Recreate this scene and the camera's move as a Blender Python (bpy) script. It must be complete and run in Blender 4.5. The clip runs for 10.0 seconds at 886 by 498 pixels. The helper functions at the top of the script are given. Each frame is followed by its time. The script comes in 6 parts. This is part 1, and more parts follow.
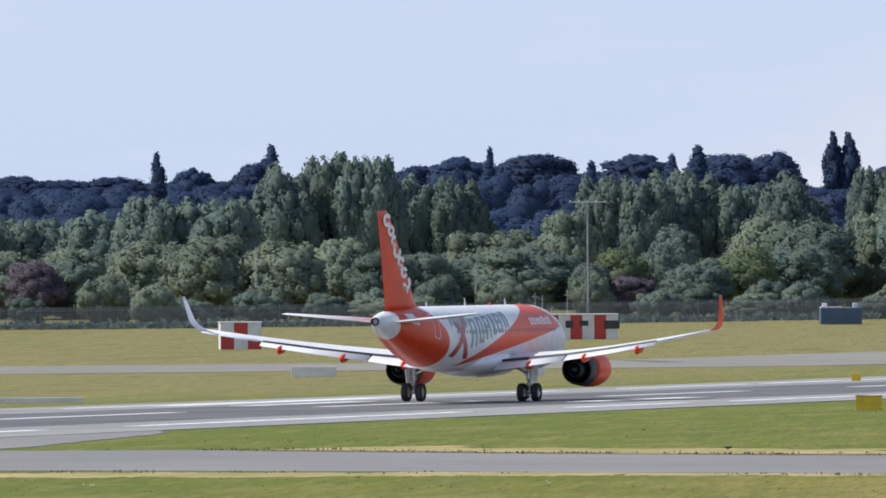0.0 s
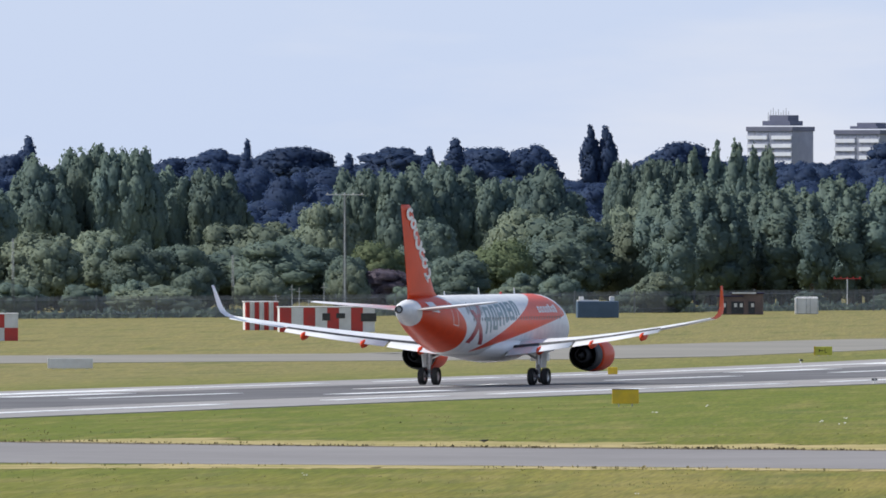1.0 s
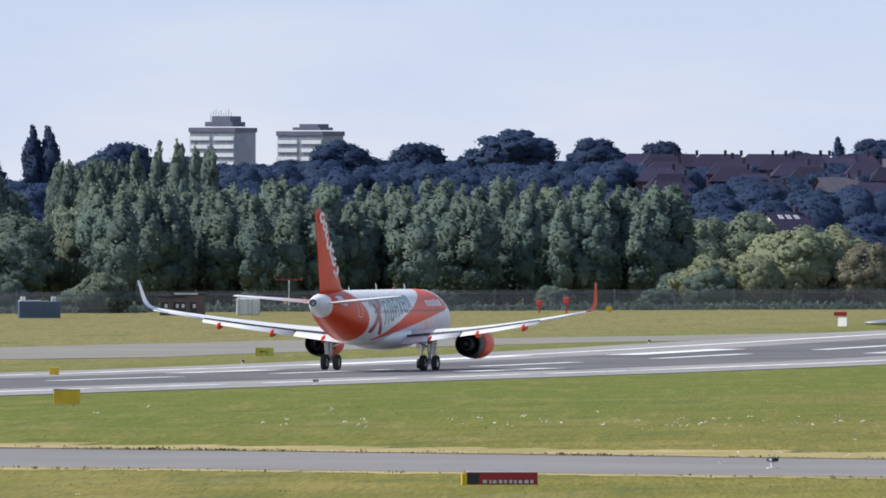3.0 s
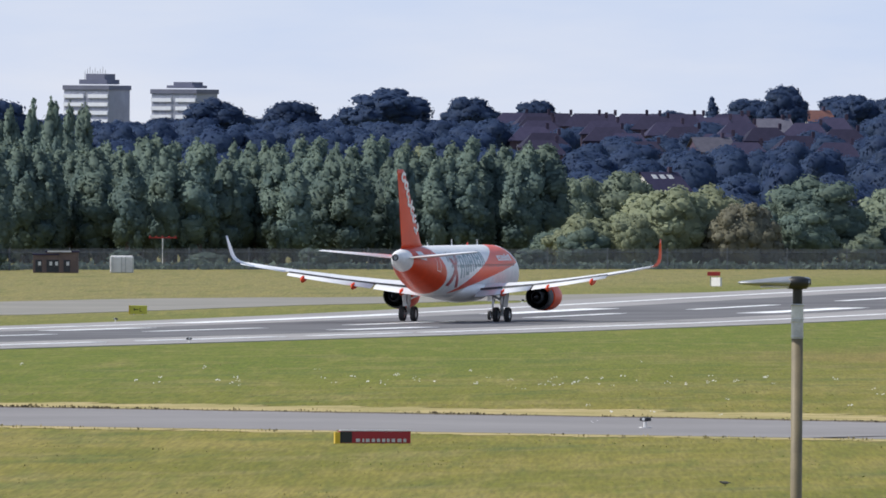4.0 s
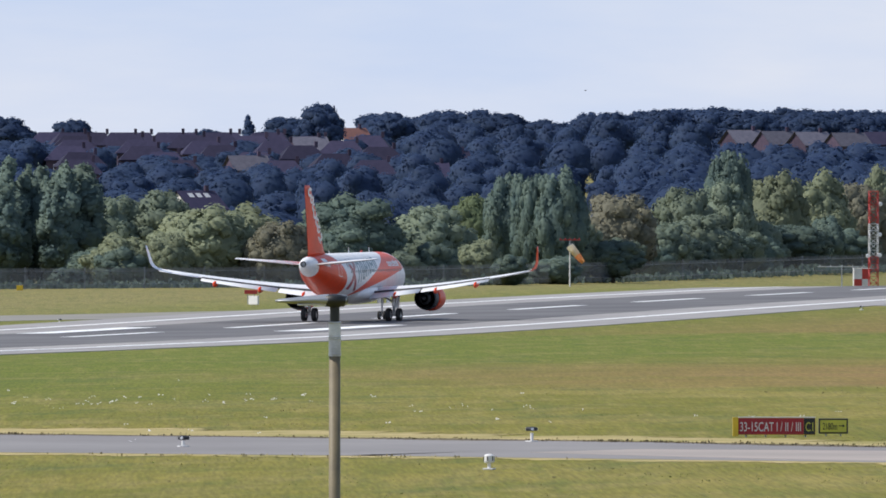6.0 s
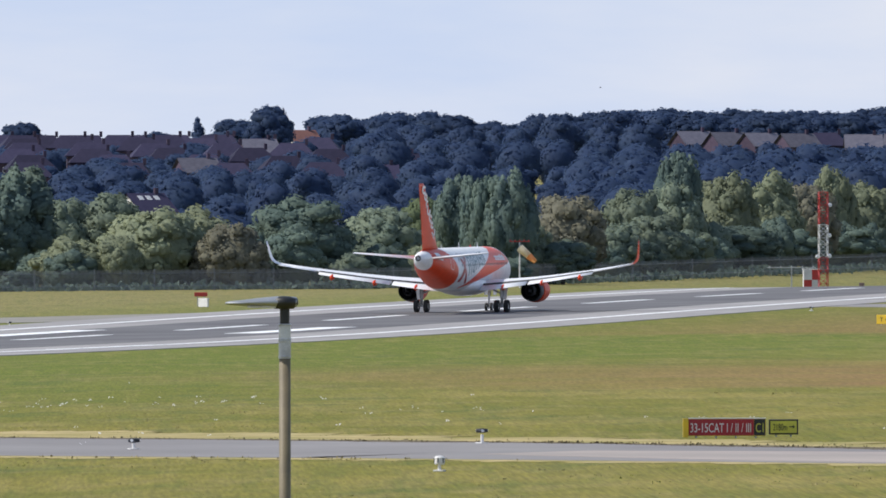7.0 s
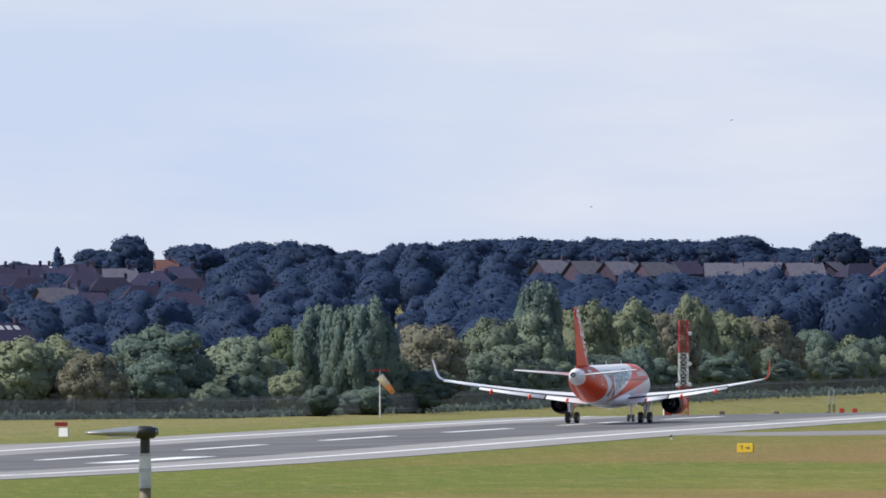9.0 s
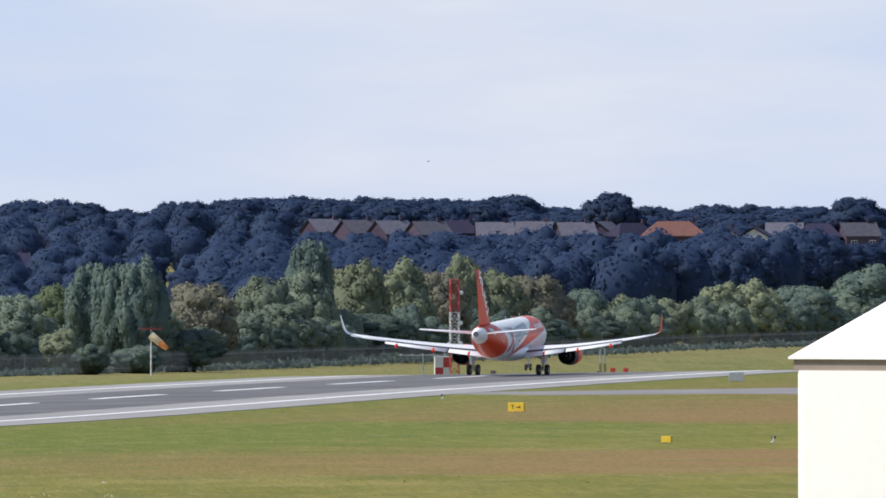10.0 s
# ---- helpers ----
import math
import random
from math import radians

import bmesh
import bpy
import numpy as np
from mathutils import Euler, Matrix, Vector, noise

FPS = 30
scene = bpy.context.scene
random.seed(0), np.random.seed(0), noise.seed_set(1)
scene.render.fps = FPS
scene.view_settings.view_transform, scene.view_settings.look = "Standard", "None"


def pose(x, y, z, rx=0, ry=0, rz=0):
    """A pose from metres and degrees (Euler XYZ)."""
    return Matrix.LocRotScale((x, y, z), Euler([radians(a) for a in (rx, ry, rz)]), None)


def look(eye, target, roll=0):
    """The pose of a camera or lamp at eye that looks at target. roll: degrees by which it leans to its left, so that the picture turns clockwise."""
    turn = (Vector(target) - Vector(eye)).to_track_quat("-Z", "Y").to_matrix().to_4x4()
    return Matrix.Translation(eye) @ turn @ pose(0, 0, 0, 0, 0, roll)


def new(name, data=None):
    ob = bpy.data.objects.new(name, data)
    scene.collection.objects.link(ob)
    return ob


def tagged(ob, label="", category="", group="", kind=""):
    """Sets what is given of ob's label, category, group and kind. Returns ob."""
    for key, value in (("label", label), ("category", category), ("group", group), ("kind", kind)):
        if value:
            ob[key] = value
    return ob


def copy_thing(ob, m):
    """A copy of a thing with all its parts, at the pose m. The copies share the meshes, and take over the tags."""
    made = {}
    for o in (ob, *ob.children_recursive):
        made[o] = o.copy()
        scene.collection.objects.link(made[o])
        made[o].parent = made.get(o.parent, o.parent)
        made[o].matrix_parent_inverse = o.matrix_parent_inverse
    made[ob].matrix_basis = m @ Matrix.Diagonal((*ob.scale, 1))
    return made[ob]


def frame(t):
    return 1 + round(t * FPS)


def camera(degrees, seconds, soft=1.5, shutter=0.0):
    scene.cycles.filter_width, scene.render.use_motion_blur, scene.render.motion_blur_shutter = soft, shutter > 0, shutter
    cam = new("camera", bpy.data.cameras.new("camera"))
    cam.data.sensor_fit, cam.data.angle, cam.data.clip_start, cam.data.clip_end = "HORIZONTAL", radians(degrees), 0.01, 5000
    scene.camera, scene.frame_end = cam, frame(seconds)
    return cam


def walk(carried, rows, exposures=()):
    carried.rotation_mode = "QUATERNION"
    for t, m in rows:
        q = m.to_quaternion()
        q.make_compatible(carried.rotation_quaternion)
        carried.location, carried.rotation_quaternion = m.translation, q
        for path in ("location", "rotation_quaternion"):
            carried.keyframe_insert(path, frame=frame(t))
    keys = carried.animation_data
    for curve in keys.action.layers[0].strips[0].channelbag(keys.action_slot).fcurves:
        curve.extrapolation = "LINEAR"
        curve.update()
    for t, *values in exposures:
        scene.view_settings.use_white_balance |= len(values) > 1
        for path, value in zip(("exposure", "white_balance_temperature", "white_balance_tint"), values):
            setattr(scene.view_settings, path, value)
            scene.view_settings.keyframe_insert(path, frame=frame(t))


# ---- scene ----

# One fixed viewpoint on a grassy bank beside an airfield; the camera only turns.
# World: the runway runs along +y with its centre line at x = -268.1; the viewpoint is x = 0, y = 0.
EYE = Vector((0.0, 0.0, 13.6))
RUNWAY_X = -268.14

cam = camera(3.5262, 10.0, soft=1.7)
# seconds, bearing (clockwise from +y), tilt up, roll
PAN = [
    (0.0, -17.418, -0.216, -0.25), (0.5, -17.060, -0.277, -0.21), (1.0, -16.451, -0.248, -0.04),
    (1.5, -15.773, -0.219, -0.08), (2.0, -15.278, -0.204, -0.02), (2.5, -14.764, -0.237, -0.06),
    (2.7, -14.508, -0.217, 0.06), (3.8, -13.837, -0.355, 0.35), (4.0, -13.726, -0.404, 0.40),
    (4.5, -13.352, -0.442, 0.45), (5.0, -12.683, -0.510, 0.15), (5.2, -12.461, -0.485, 0.27),
    (5.5, -12.148, -0.410, 0.06), (6.0, -11.883, -0.323, 0.06), (6.2, -11.839, -0.224, 0.03),
    (7.3, -11.617, -0.363, -0.08), (7.5, -11.570, -0.379, -0.06), (8.0, -11.525, -0.246, -0.13),
    (8.5, -11.314, -0.049, -0.31), (9.0, -11.125, 0.197, -0.20), (9.2, -10.718, 0.224, 0.10),
    (9.5, -10.511, 0.154, -0.01), (10.0, -10.215, 0.031, -0.09),
]


def aim(bearing, tilt, roll):
    b, e = radians(bearing), radians(tilt)
    way = Vector((math.sin(b) * math.cos(e), math.cos(b) * math.cos(e), math.sin(e)))
    return look(EYE, EYE + way * 100, roll)


walk(cam, [(t, aim(b, e, r)) for t, b, e, r in PAN])

# ---------------------------------------------------------------- light
SUN_AZIMUTH, SUN_HEIGHT = -104.0, 47.0      # bearing from +y, elevation
world = bpy.data.worlds.new("sky")
scene.world = world
world.use_nodes = True


def build_world():
    nt = world.node_tree
    nt.nodes.clear()
    out = nt.nodes.new("ShaderNodeOutputWorld")
    bg = nt.nodes.new("ShaderNodeBackground")
    sky = nt.nodes.new("ShaderNodeTexSky")
    sky.sky_type, sky.sun_disc = "NISHITA", False
    sky.sun_elevation, sky.sun_rotation = radians(SUN_HEIGHT), radians(SUN_AZIMUTH)
    sky.air_density, sky.dust_density, sky.ozone_density = 1.0, 0.6, 2.0
    dim = nt.nodes.new("ShaderNodeMix")
    dim.data_type, dim.blend_type = "RGBA", "MULTIPLY"
    dim.inputs[0].default_value = 1.0
    dim.inputs[7].default_value = (0.15, 0.15, 0.15, 1)
    nt.links.new(sky.outputs[0], dim.inputs[6])
    # thin broken cloud: dense towards the horizon, open overhead
    co = nt.nodes.new("ShaderNodeTexCoord")
    mp = nt.nodes.new("ShaderNodeMapping")
    mp.inputs["Scale"].default_value = (14, 14, 70)
    nz = nt.nodes.new("ShaderNodeTexNoise")
    nz.inputs["Scale"].default_value, nz.inputs["Detail"].default_value, nz.inputs["Roughness"].default_value = 1.0, 6, 0.55
    nt.links.new(co.outputs["Generated"], mp.inputs[0])
    nt.links.new(mp.outputs[0], nz.inputs["Vector"])
    sep = nt.nodes.new("ShaderNodeSeparateXYZ")
    nt.links.new(co.outputs["Generated"], sep.inputs[0])
    low = nt.nodes.new("ShaderNodeMapRange")
    low.inputs[1].default_value, low.inputs[2].default_value = 0.0, 0.42
    low.inputs[3].default_value, low.inputs[4].default_value = 0.97, 0.12
    nt.links.new(sep.outputs[2], low.inputs[0])
    tone = nt.nodes.new("ShaderNodeValToRGB")
    tone.color_ramp.elements[0].position, tone.color_ramp.elements[0].color = 0.41, (0.585, 0.685, 0.90, 1)
    tone.color_ramp.elements[1].position, tone.color_ramp.elements[1].color = 0.64, (0.735, 0.78, 0.90, 1)
    nt.links.new(nz.outputs[0], tone.inputs[0])
    mix = nt.nodes.new("ShaderNodeMix")
    mix.data_type = "RGBA"
    nt.links.new(low.outputs[0], mix.inputs[0])
    nt.links.new(dim.outputs[2], mix.inputs[6])
    nt.links.new(tone.outputs[0], mix.inputs[7])
    nt.links.new(mix.outputs[2], bg.inputs[0])
    bg.inputs[1].default_value = 1.0
    nt.links.new(bg.outputs[0], out.inputs[0])


build_world()
sun = new("sun", bpy.data.lights.new("sun", "SUN"))
sun.data.energy, sun.data.angle, sun.data.color = 4.5, radians(0.55), (1.0, 0.955, 0.88)
sun.matrix_world = look((0, 0, 300), (-300 * math.sin(radians(SUN_AZIMUTH)) * math.cos(radians(SUN_HEIGHT)),
                                     -300 * math.cos(radians(SUN_AZIMUTH)) * math.cos(radians(SUN_HEIGHT)),
                                     300 - 300 * math.sin(radians(SUN_HEIGHT))))

# ---------------------------------------------------------------- materials


def mat(name, a, b=None, rough=0.6, metal=0.0, scale=1.0, detail=5, bump=0.0, fine=0.0, per_object=0.0, per_island=0.0, lo=0.35, hi=0.65, clear=0.0):
    """Two colours mixed by noise of the given size (per metre), a second finer noise, relief, and a spread from object to object."""
    m = bpy.data.materials.new(name)
    m.use_nodes = True
    nt = m.node_tree
    bs = nt.nodes["Principled BSDF"]
    bs.inputs["Roughness"].default_value, bs.inputs["Metallic"].default_value = rough, metal
    bs.inputs["Coat Weight"].default_value = clear
    b = b or tuple(c * 0.82 for c in a)
    geo = nt.nodes.new("ShaderNodeNewGeometry")
    tc = nt.nodes.new("ShaderNodeTexCoord")
    nz = nt.nodes.new("ShaderNodeTexNoise")
    nz.inputs["Scale"].default_value, nz.inputs["Detail"].default_value = scale, detail
    nt.links.new(tc.outputs["Object"], nz.inputs["Vector"])
    rp = nt.nodes.new("ShaderNodeValToRGB")
    rp.color_ramp.elements[0].position, rp.color_ramp.elements[0].color = lo, (*a, 1)
    rp.color_ramp.elements[1].position, rp.color_ramp.elements[1].color = hi, (*b, 1)
    nt.links.new(nz.outputs[0], rp.inputs[0])
    col = rp.outputs[0]

    def vary(source, amount, col):
        mr = nt.nodes.new("ShaderNodeMapRange")
        mr.inputs[3].default_value, mr.inputs[4].default_value = 1 - amount, 1 + amount
        nt.links.new(source, mr.inputs[0])
        hs = nt.nodes.new("ShaderNodeHueSaturation")
        nt.links.new(mr.outputs[0], hs.inputs["Value"])
        nt.links.new(col, hs.inputs["Color"])
        return hs.outputs[0]
    n2 = nt.nodes.new("ShaderNodeTexNoise")
    n2.inputs["Scale"].default_value, n2.inputs["Detail"].default_value = scale * 9, 3
    nt.links.new(tc.outputs["Object"], n2.inputs["Vector"])
    if fine:
        col = vary(n2.outputs[0], fine, col)
    if per_object:
        oi = nt.nodes.new("ShaderNodeObjectInfo")
        col = vary(oi.outputs["Random"], per_object, col)
    if per_island:
        col = vary(geo.outputs["Random Per Island"], per_island, col)
    nt.links.new(col, bs.inputs["Base Color"])
    if bump:
        bp = nt.nodes.new("ShaderNodeBump")
        bp.inputs["Strength"].default_value, bp.inputs["Distance"].default_value = bump, 0.05
        nt.links.new(n2.outputs[0], bp.inputs["Height"])
        nt.links.new(bp.outputs[0], bs.inputs["Normal"])
    return m


def grass_material():
    m = bpy.data.materials.new("grass")
    m.use_nodes = True
    nt = m.node_tree
    bs = nt.nodes["Principled BSDF"]
    bs.inputs["Roughness"].default_value = 0.85
    bs.inputs["Specular IOR Level"].default_value = 0.2
    tc = nt.nodes.new("ShaderNodeTexCoord")

    def noise_of(scale, detail=4, sx=1.0, sy=1.0, turn=14.0):
        mp = nt.nodes.new("ShaderNodeMapping")
        if sy < 0.1:                         # fine growth, laid along the line of sight
            mp.vector_type = "TEXTURE"
            mp.inputs["Location"].default_value = (turn * 7.3, turn * 3.1, 0)
            mp.inputs["Rotation"].default_value = (0, 0, radians(13))
            mp.inputs["Scale"].default_value = (1 / sx, 1 / sy, 1)
        else:
            mp.inputs["Rotation"].default_value = (0, 0, radians(-turn))
            mp.inputs["Scale"].default_value = (sx, sy, 1)
        nz = nt.nodes.new("ShaderNodeTexNoise")
        nz.inputs["Scale"].default_value, nz.inputs["Detail"].default_value = scale, detail
        nt.links.new(tc.outputs["Object"], mp.inputs[0])
        nt.links.new(mp.outputs[0], nz.inputs["Vector"])
        return nz.outputs[0]

    def mixed(fac, a, b):
        mx = nt.nodes.new("ShaderNodeMix")
        mx.data_type = "RGBA"
        if isinstance(fac, float):
            mx.inputs[0].default_value = fac
        else:
            nt.links.new(fac, mx.inputs[0])
        for i, c in ((6, a), (7, b)):
            if isinstance(c, tuple):
                mx.inputs[i].default_value = (*c, 1)
            else:
                nt.links.new(c, mx.inputs[i])
        return mx.outputs[2]

    def step(source, lo, hi, to=1.0):
        mr = nt.nodes.new("ShaderNodeMapRange")
        mr.inputs[1].default_value, mr.inputs[2].default_value, mr.inputs[4].default_value = lo, hi, to
        nt.links.new(source, mr.inputs[0])
        return mr.outputs[0]

    green, light, dry, seed = (0.156, 0.150, 0.017), (0.209, 0.181, 0.029), (0.305, 0.239, 0.071), (0.248, 0.142, 0.057)
    col = mixed(step(noise_of(0.11, 5, 1.0, 0.32), 0.40, 0.62), green, light)
    col = mixed(step(noise_of(0.055, 6, 0.8, 0.4), 0.52, 0.68, 0.55), col, dry)
    spx = nt.nodes.new("ShaderNodeSeparateXYZ")
    nt.links.new(tc.outputs["Object"], spx.inputs[0])
    col = mixed(step(spx.outputs[0], -150, -190, 0.78), col, (0.110, 0.148, 0.010))
    # unmown seeding grass in the strips near the runway's further stretch
    sp = nt.nodes.new("ShaderNodeSeparateXYZ")
    nt.links.new(tc.outputs["Object"], sp.inputs[0])
    bands = nt.nodes.new("ShaderNodeMath")
    bands.operation = "MULTIPLY"
    wob = nt.nodes.new("ShaderNodeMath")
    wob.operation = "MULTIPLY_ADD"
    wob.inputs[1].default_value = 260.0
    nt.links.new(noise_of(0.022, 6, 0.8, 0.6), wob.inputs[0])
    nt.links.new(sp.outputs[1], wob.inputs[2])
    inside = nt.nodes.new("ShaderNodeMath")
    inside.operation = "SUBTRACT"
    nt.links.new(step(wob.outputs[0], 905, 955), inside.inputs[0])
    nt.links.new(step(wob.outputs[0], 1030, 1085), inside.inputs[1])
    both = nt.nodes.new("ShaderNodeMath")
    side = nt.nodes.new("ShaderNodeMath")
    side.operation = "MULTIPLY"
    nt.links.new(inside.outputs[0], side.inputs[0])
    nt.links.new(step(sp.outputs[0], -200, -140), side.inputs[1])
    nt.links.new(side.outputs[0], both.inputs[0])
    nt.links.new(step(wob.outputs[0], 1240, 1290), both.inputs[1])
    nt.links.new(both.outputs[0], bands.inputs[0])
    nt.links.new(step(sp.outputs[0], -245, -185, 0.85), bands.inputs[1])
    far = nt.nodes.new("ShaderNodeMath")
    far.operation = "MULTIPLY"
    nt.links.new(bands.outputs[0], far.inputs[0])
    nt.links.new(step(noise_of(0.05, 5, 0.4, 1.0), 0.22, 0.45), far.inputs[1])
    # the rough beyond the runway is paler
    beyond = step(sp.outputs[0], -285, -335, 0.8)
    col = mixed(beyond, col, (0.241, 0.201, 0.082))
    col = mixed(step(noise_of(0.32, 6, 1.0, 0.28, 40.0), 0.52, 0.66, 0.55), col, (0.241, 0.201, 0.063))
    col = mixed(step(noise_of(0.21, 5, 1.0, 0.3, 70.0), 0.56, 0.68, 0.55), col, (0.089, 0.117, 0.024))
    col = mixed(step(noise_of(0.9, 5, 1.0, 0.045, 31.0), 0.52, 0.70, 0.36), col, (0.295, 0.245, 0.071))
    col = mixed(step(noise_of(1.3, 5, 1.0, 0.040, 52.0), 0.52, 0.70, 0.42), col, (0.103, 0.129, 0.017))
    col = mixed(far.outputs[0], col, seed)
    speck = noise_of(6.5, 4, 1.0, 0.030)
    hs = nt.nodes.new("ShaderNodeHueSaturation")
    nt.links.new(step(speck, 0.25, 0.75, 0.0), hs.inputs["Value"])
    last = hs.inputs["Value"].links[0].from_node
    last.inputs[3].default_value, last.inputs[4].default_value = 0.66, 1.22
    nt.links.new(col, hs.inputs["Color"])
    nt.links.new(hs.outputs[0], bs.inputs["Base Color"])
    bp = nt.nodes.new("ShaderNodeBump")
    bp.inputs["Strength"].default_value, bp.inputs["Distance"].default_value = 0.6, 0.15
    nt.links.new(noise_of(2.2, 5, 1.0, 0.3), bp.inputs["Height"])
    nt.links.new(bp.outputs[0], bs.inputs["Normal"])
    return m


GRASS = grass_material()
ASPHALT = mat("asphalt_worn", (0.262, 0.250, 0.246), (0.330, 0.315, 0.306), 0.85, scale=0.05, fine=0.12, bump=0.2)
RUBBER = mat("asphalt_rubbered", (0.108, 0.104, 0.107), (0.162, 0.156, 0.157), 0.75, scale=0.06, fine=0.15, bump=0.2)
# the far taxiway's asphalt, made paler to hold the haze over it
TAXIHAZED = mat("taxiway_hazed", (0.265, 0.250, 0.218), (0.225, 0.214, 0.190), 0.9, scale=0.06, fine=0.1)
TAXI = mat("asphalt_taxiway", (0.212, 0.200, 0.198), (0.258, 0.244, 0.238), 0.88, scale=0.06, fine=0.1)
CONCRETE = mat("concrete_pale", (0.38, 0.325, 0.29), (0.31, 0.275, 0.25), 0.88, scale=0.1, fine=0.1)
PAINT = mat("marking_white", (0.86, 0.86, 0.85), (0.52, 0.52, 0.52), 0.7, scale=0.5, fine=0.12, lo=0.5, hi=0.75)
VERGE = mat("dry_verge", (0.44, 0.345, 0.165), (0.28, 0.245, 0.085), 0.9, scale=0.22, fine=0.3, bump=0.5)
SOIL = mat("bare_soil", (0.10, 0.08, 0.05), (0.16, 0.13, 0.08), 0.95, scale=0.6, fine=0.3)
BARK = mat("bark", (0.10, 0.08, 0.06), (0.06, 0.05, 0.04), 0.9, scale=3, fine=0.2, bump=0.4)

for m in (ASPHALT, RUBBER, TAXI, TAXIHAZED, CONCRETE, VERGE, SOIL):
    m.node_tree.nodes["Principled BSDF"].inputs["Specular IOR Level"].default_value = 0.18


def leaves(name, a, b, spread=0.25, fine=0.18, bump=0.4, thin=0.36):
    m = mat(name, a, b, 0.7, scale=0.35, detail=4, per_object=spread, per_island=0.08, fine=fine, bump=bump)
    nt = m.node_tree
    bs, out = nt.nodes["Principled BSDF"], nt.nodes["Material Output"]
    bs.inputs["Specular IOR Level"].default_value = 0.15
    for n in nt.nodes:
        if n.type == "BUMP":
            n.inputs["Distance"].default_value = 0.35
    # leaves let some light through
    tr, mx = nt.nodes.new("ShaderNodeBsdfTranslucent"), nt.nodes.new("ShaderNodeMixShader")
    nt.links.new(bs.inputs["Base Color"].links[0].from_socket, tr.inputs[0])
    mx.inputs[0].default_value = thin
    nt.links.new(bs.outputs[0], mx.inputs[1])
    nt.links.new(tr.outputs[0], mx.inputs[2])
    nt.links.new(mx.outputs[0], out.inputs[0])
    return m


# broad, poplar and dull greens are paled and blued to imitate haze
LEAF_OAK = leaves("leaves_broad_hazed", (0.108, 0.156, 0.14), (0.154, 0.198, 0.152), 0.2)
LEAF_POPLAR = leaves("leaves_poplar_hazed", (0.106, 0.158, 0.152), (0.16, 0.21, 0.168), 0.15)
LEAF_WILLOW = leaves("leaves_willow", (0.205, 0.236, 0.158), (0.255, 0.28, 0.176), 0.18)
LEAF_DULL = leaves("leaves_dull_hazed", (0.16, 0.204, 0.16), (0.205, 0.242, 0.172), 0.16)
LEAF_PLUM = leaves("leaves_plum", (0.116, 0.099, 0.132), (0.154, 0.127, 0.150), 0.1)
LEAF_LIME = leaves("leaves_bright", (0.125, 0.168, 0.092), (0.165, 0.2, 0.105), 0.2)
# the blue of the distance haze is put into the hill's leaf colour
LEAF_HAZED = leaves("leaves_hill_hazed", (0.040, 0.068, 0.146), (0.052, 0.084, 0.158), 0.16, 0.08, 0.10, 0.5)
LEAF_RUST = leaves("leaves_copper", (0.176, 0.172, 0.13), (0.208, 0.2, 0.142), 0.15)

WHITE = mat("white_gloss", (0.80, 0.80, 0.80), (0.74, 0.74, 0.75), 0.28, scale=0.8, clear=0.3)
ORANGE = mat("orange_gloss", (0.74, 0.062, 0.008), (0.66, 0.055, 0.008), 0.42, scale=0.8)
ORANGE.node_tree.nodes["Principled BSDF"].inputs["Specular IOR Level"].default_value = 0.25
GREYWING = mat("wing_grey", (0.80, 0.80, 0.80), (0.74, 0.74, 0.75), 0.32, scale=1.2, fine=0.05)
METAL = mat("bare_metal", (0.55, 0.55, 0.56), (0.38, 0.38, 0.40), 0.35, 0.9, scale=3)
DARKMETAL = mat("dark_metal", (0.026, 0.028, 0.034), (0.045, 0.047, 0.055), 0.6, 0.2, scale=3)
TYRE = mat("tyre_rubber", (0.018, 0.018, 0.020), (0.03, 0.03, 0.03), 0.8, scale=5)
TEAL = mat("decal_teal", (0.15, 0.24, 0.27), (0.20, 0.28, 0.31), 0.4, scale=2)
CRIMSON = mat("decal_red", (0.42, 0.05, 0.05), (0.34, 0.05, 0.06), 0.4, scale=2)
WINDOWGREY = mat("cabin_window_grey", (0.22, 0.23, 0.25), (0.16, 0.17, 0.19), 0.3, scale=2)
GLASS = mat("window_glass", (0.02, 0.024, 0.03), (0.03, 0.035, 0.04), 0.12, scale=2)
RED = mat("paint_red", (0.50, 0.035, 0.030), (0.40, 0.04, 0.035), 0.5, scale=1.2, fine=0.1)
SIGNRED = mat("sign_red", (0.36, 0.012, 0.022), (0.30, 0.014, 0.024), 0.45, scale=2, fine=0.05)
HUTWHITE = mat("paint_white", (0.72, 0.71, 0.70), (0.60, 0.58, 0.57), 0.55, scale=0.9, fine=0.08)
YELLOW = mat("sign_yellow", (0.70, 0.46, 0.02), (0.58, 0.39, 0.03), 0.5, scale=2, fine=0.06)
LIMEY = mat("sign_face_yellow", (0.55, 0.52, 0.06), (0.48, 0.46, 0.06), 0.5, scale=2, fine=0.06)
BLACK = mat("sign_black", (0.012, 0.013, 0.012), (0.02, 0.02, 0.02), 0.5, scale=2)
STEEL = mat("weathered_steel", (0.13, 0.14, 0.15), (0.09, 0.10, 0.11), 0.6, 0.3, scale=2, fine=0.1)
FENCEGREY = mat("fence_grey", (0.15, 0.165, 0.19), (0.11, 0.125, 0.15), 0.6, scale=2, fine=0.1)
GALV = mat("galvanised", (0.42, 0.43, 0.44), (0.30, 0.31, 0.32), 0.45, 0.6, scale=2, fine=0.1)
POLE = mat("pole_brown", (0.200, 0.160, 0.092), (0.150, 0.120, 0.072), 0.6, scale=4, fine=0.15)
WRAP = mat("pole_wrap", (0.62, 0.62, 0.62), (0.42, 0.42, 0.43), 0.4, 0.2, scale=7, fine=0.2)
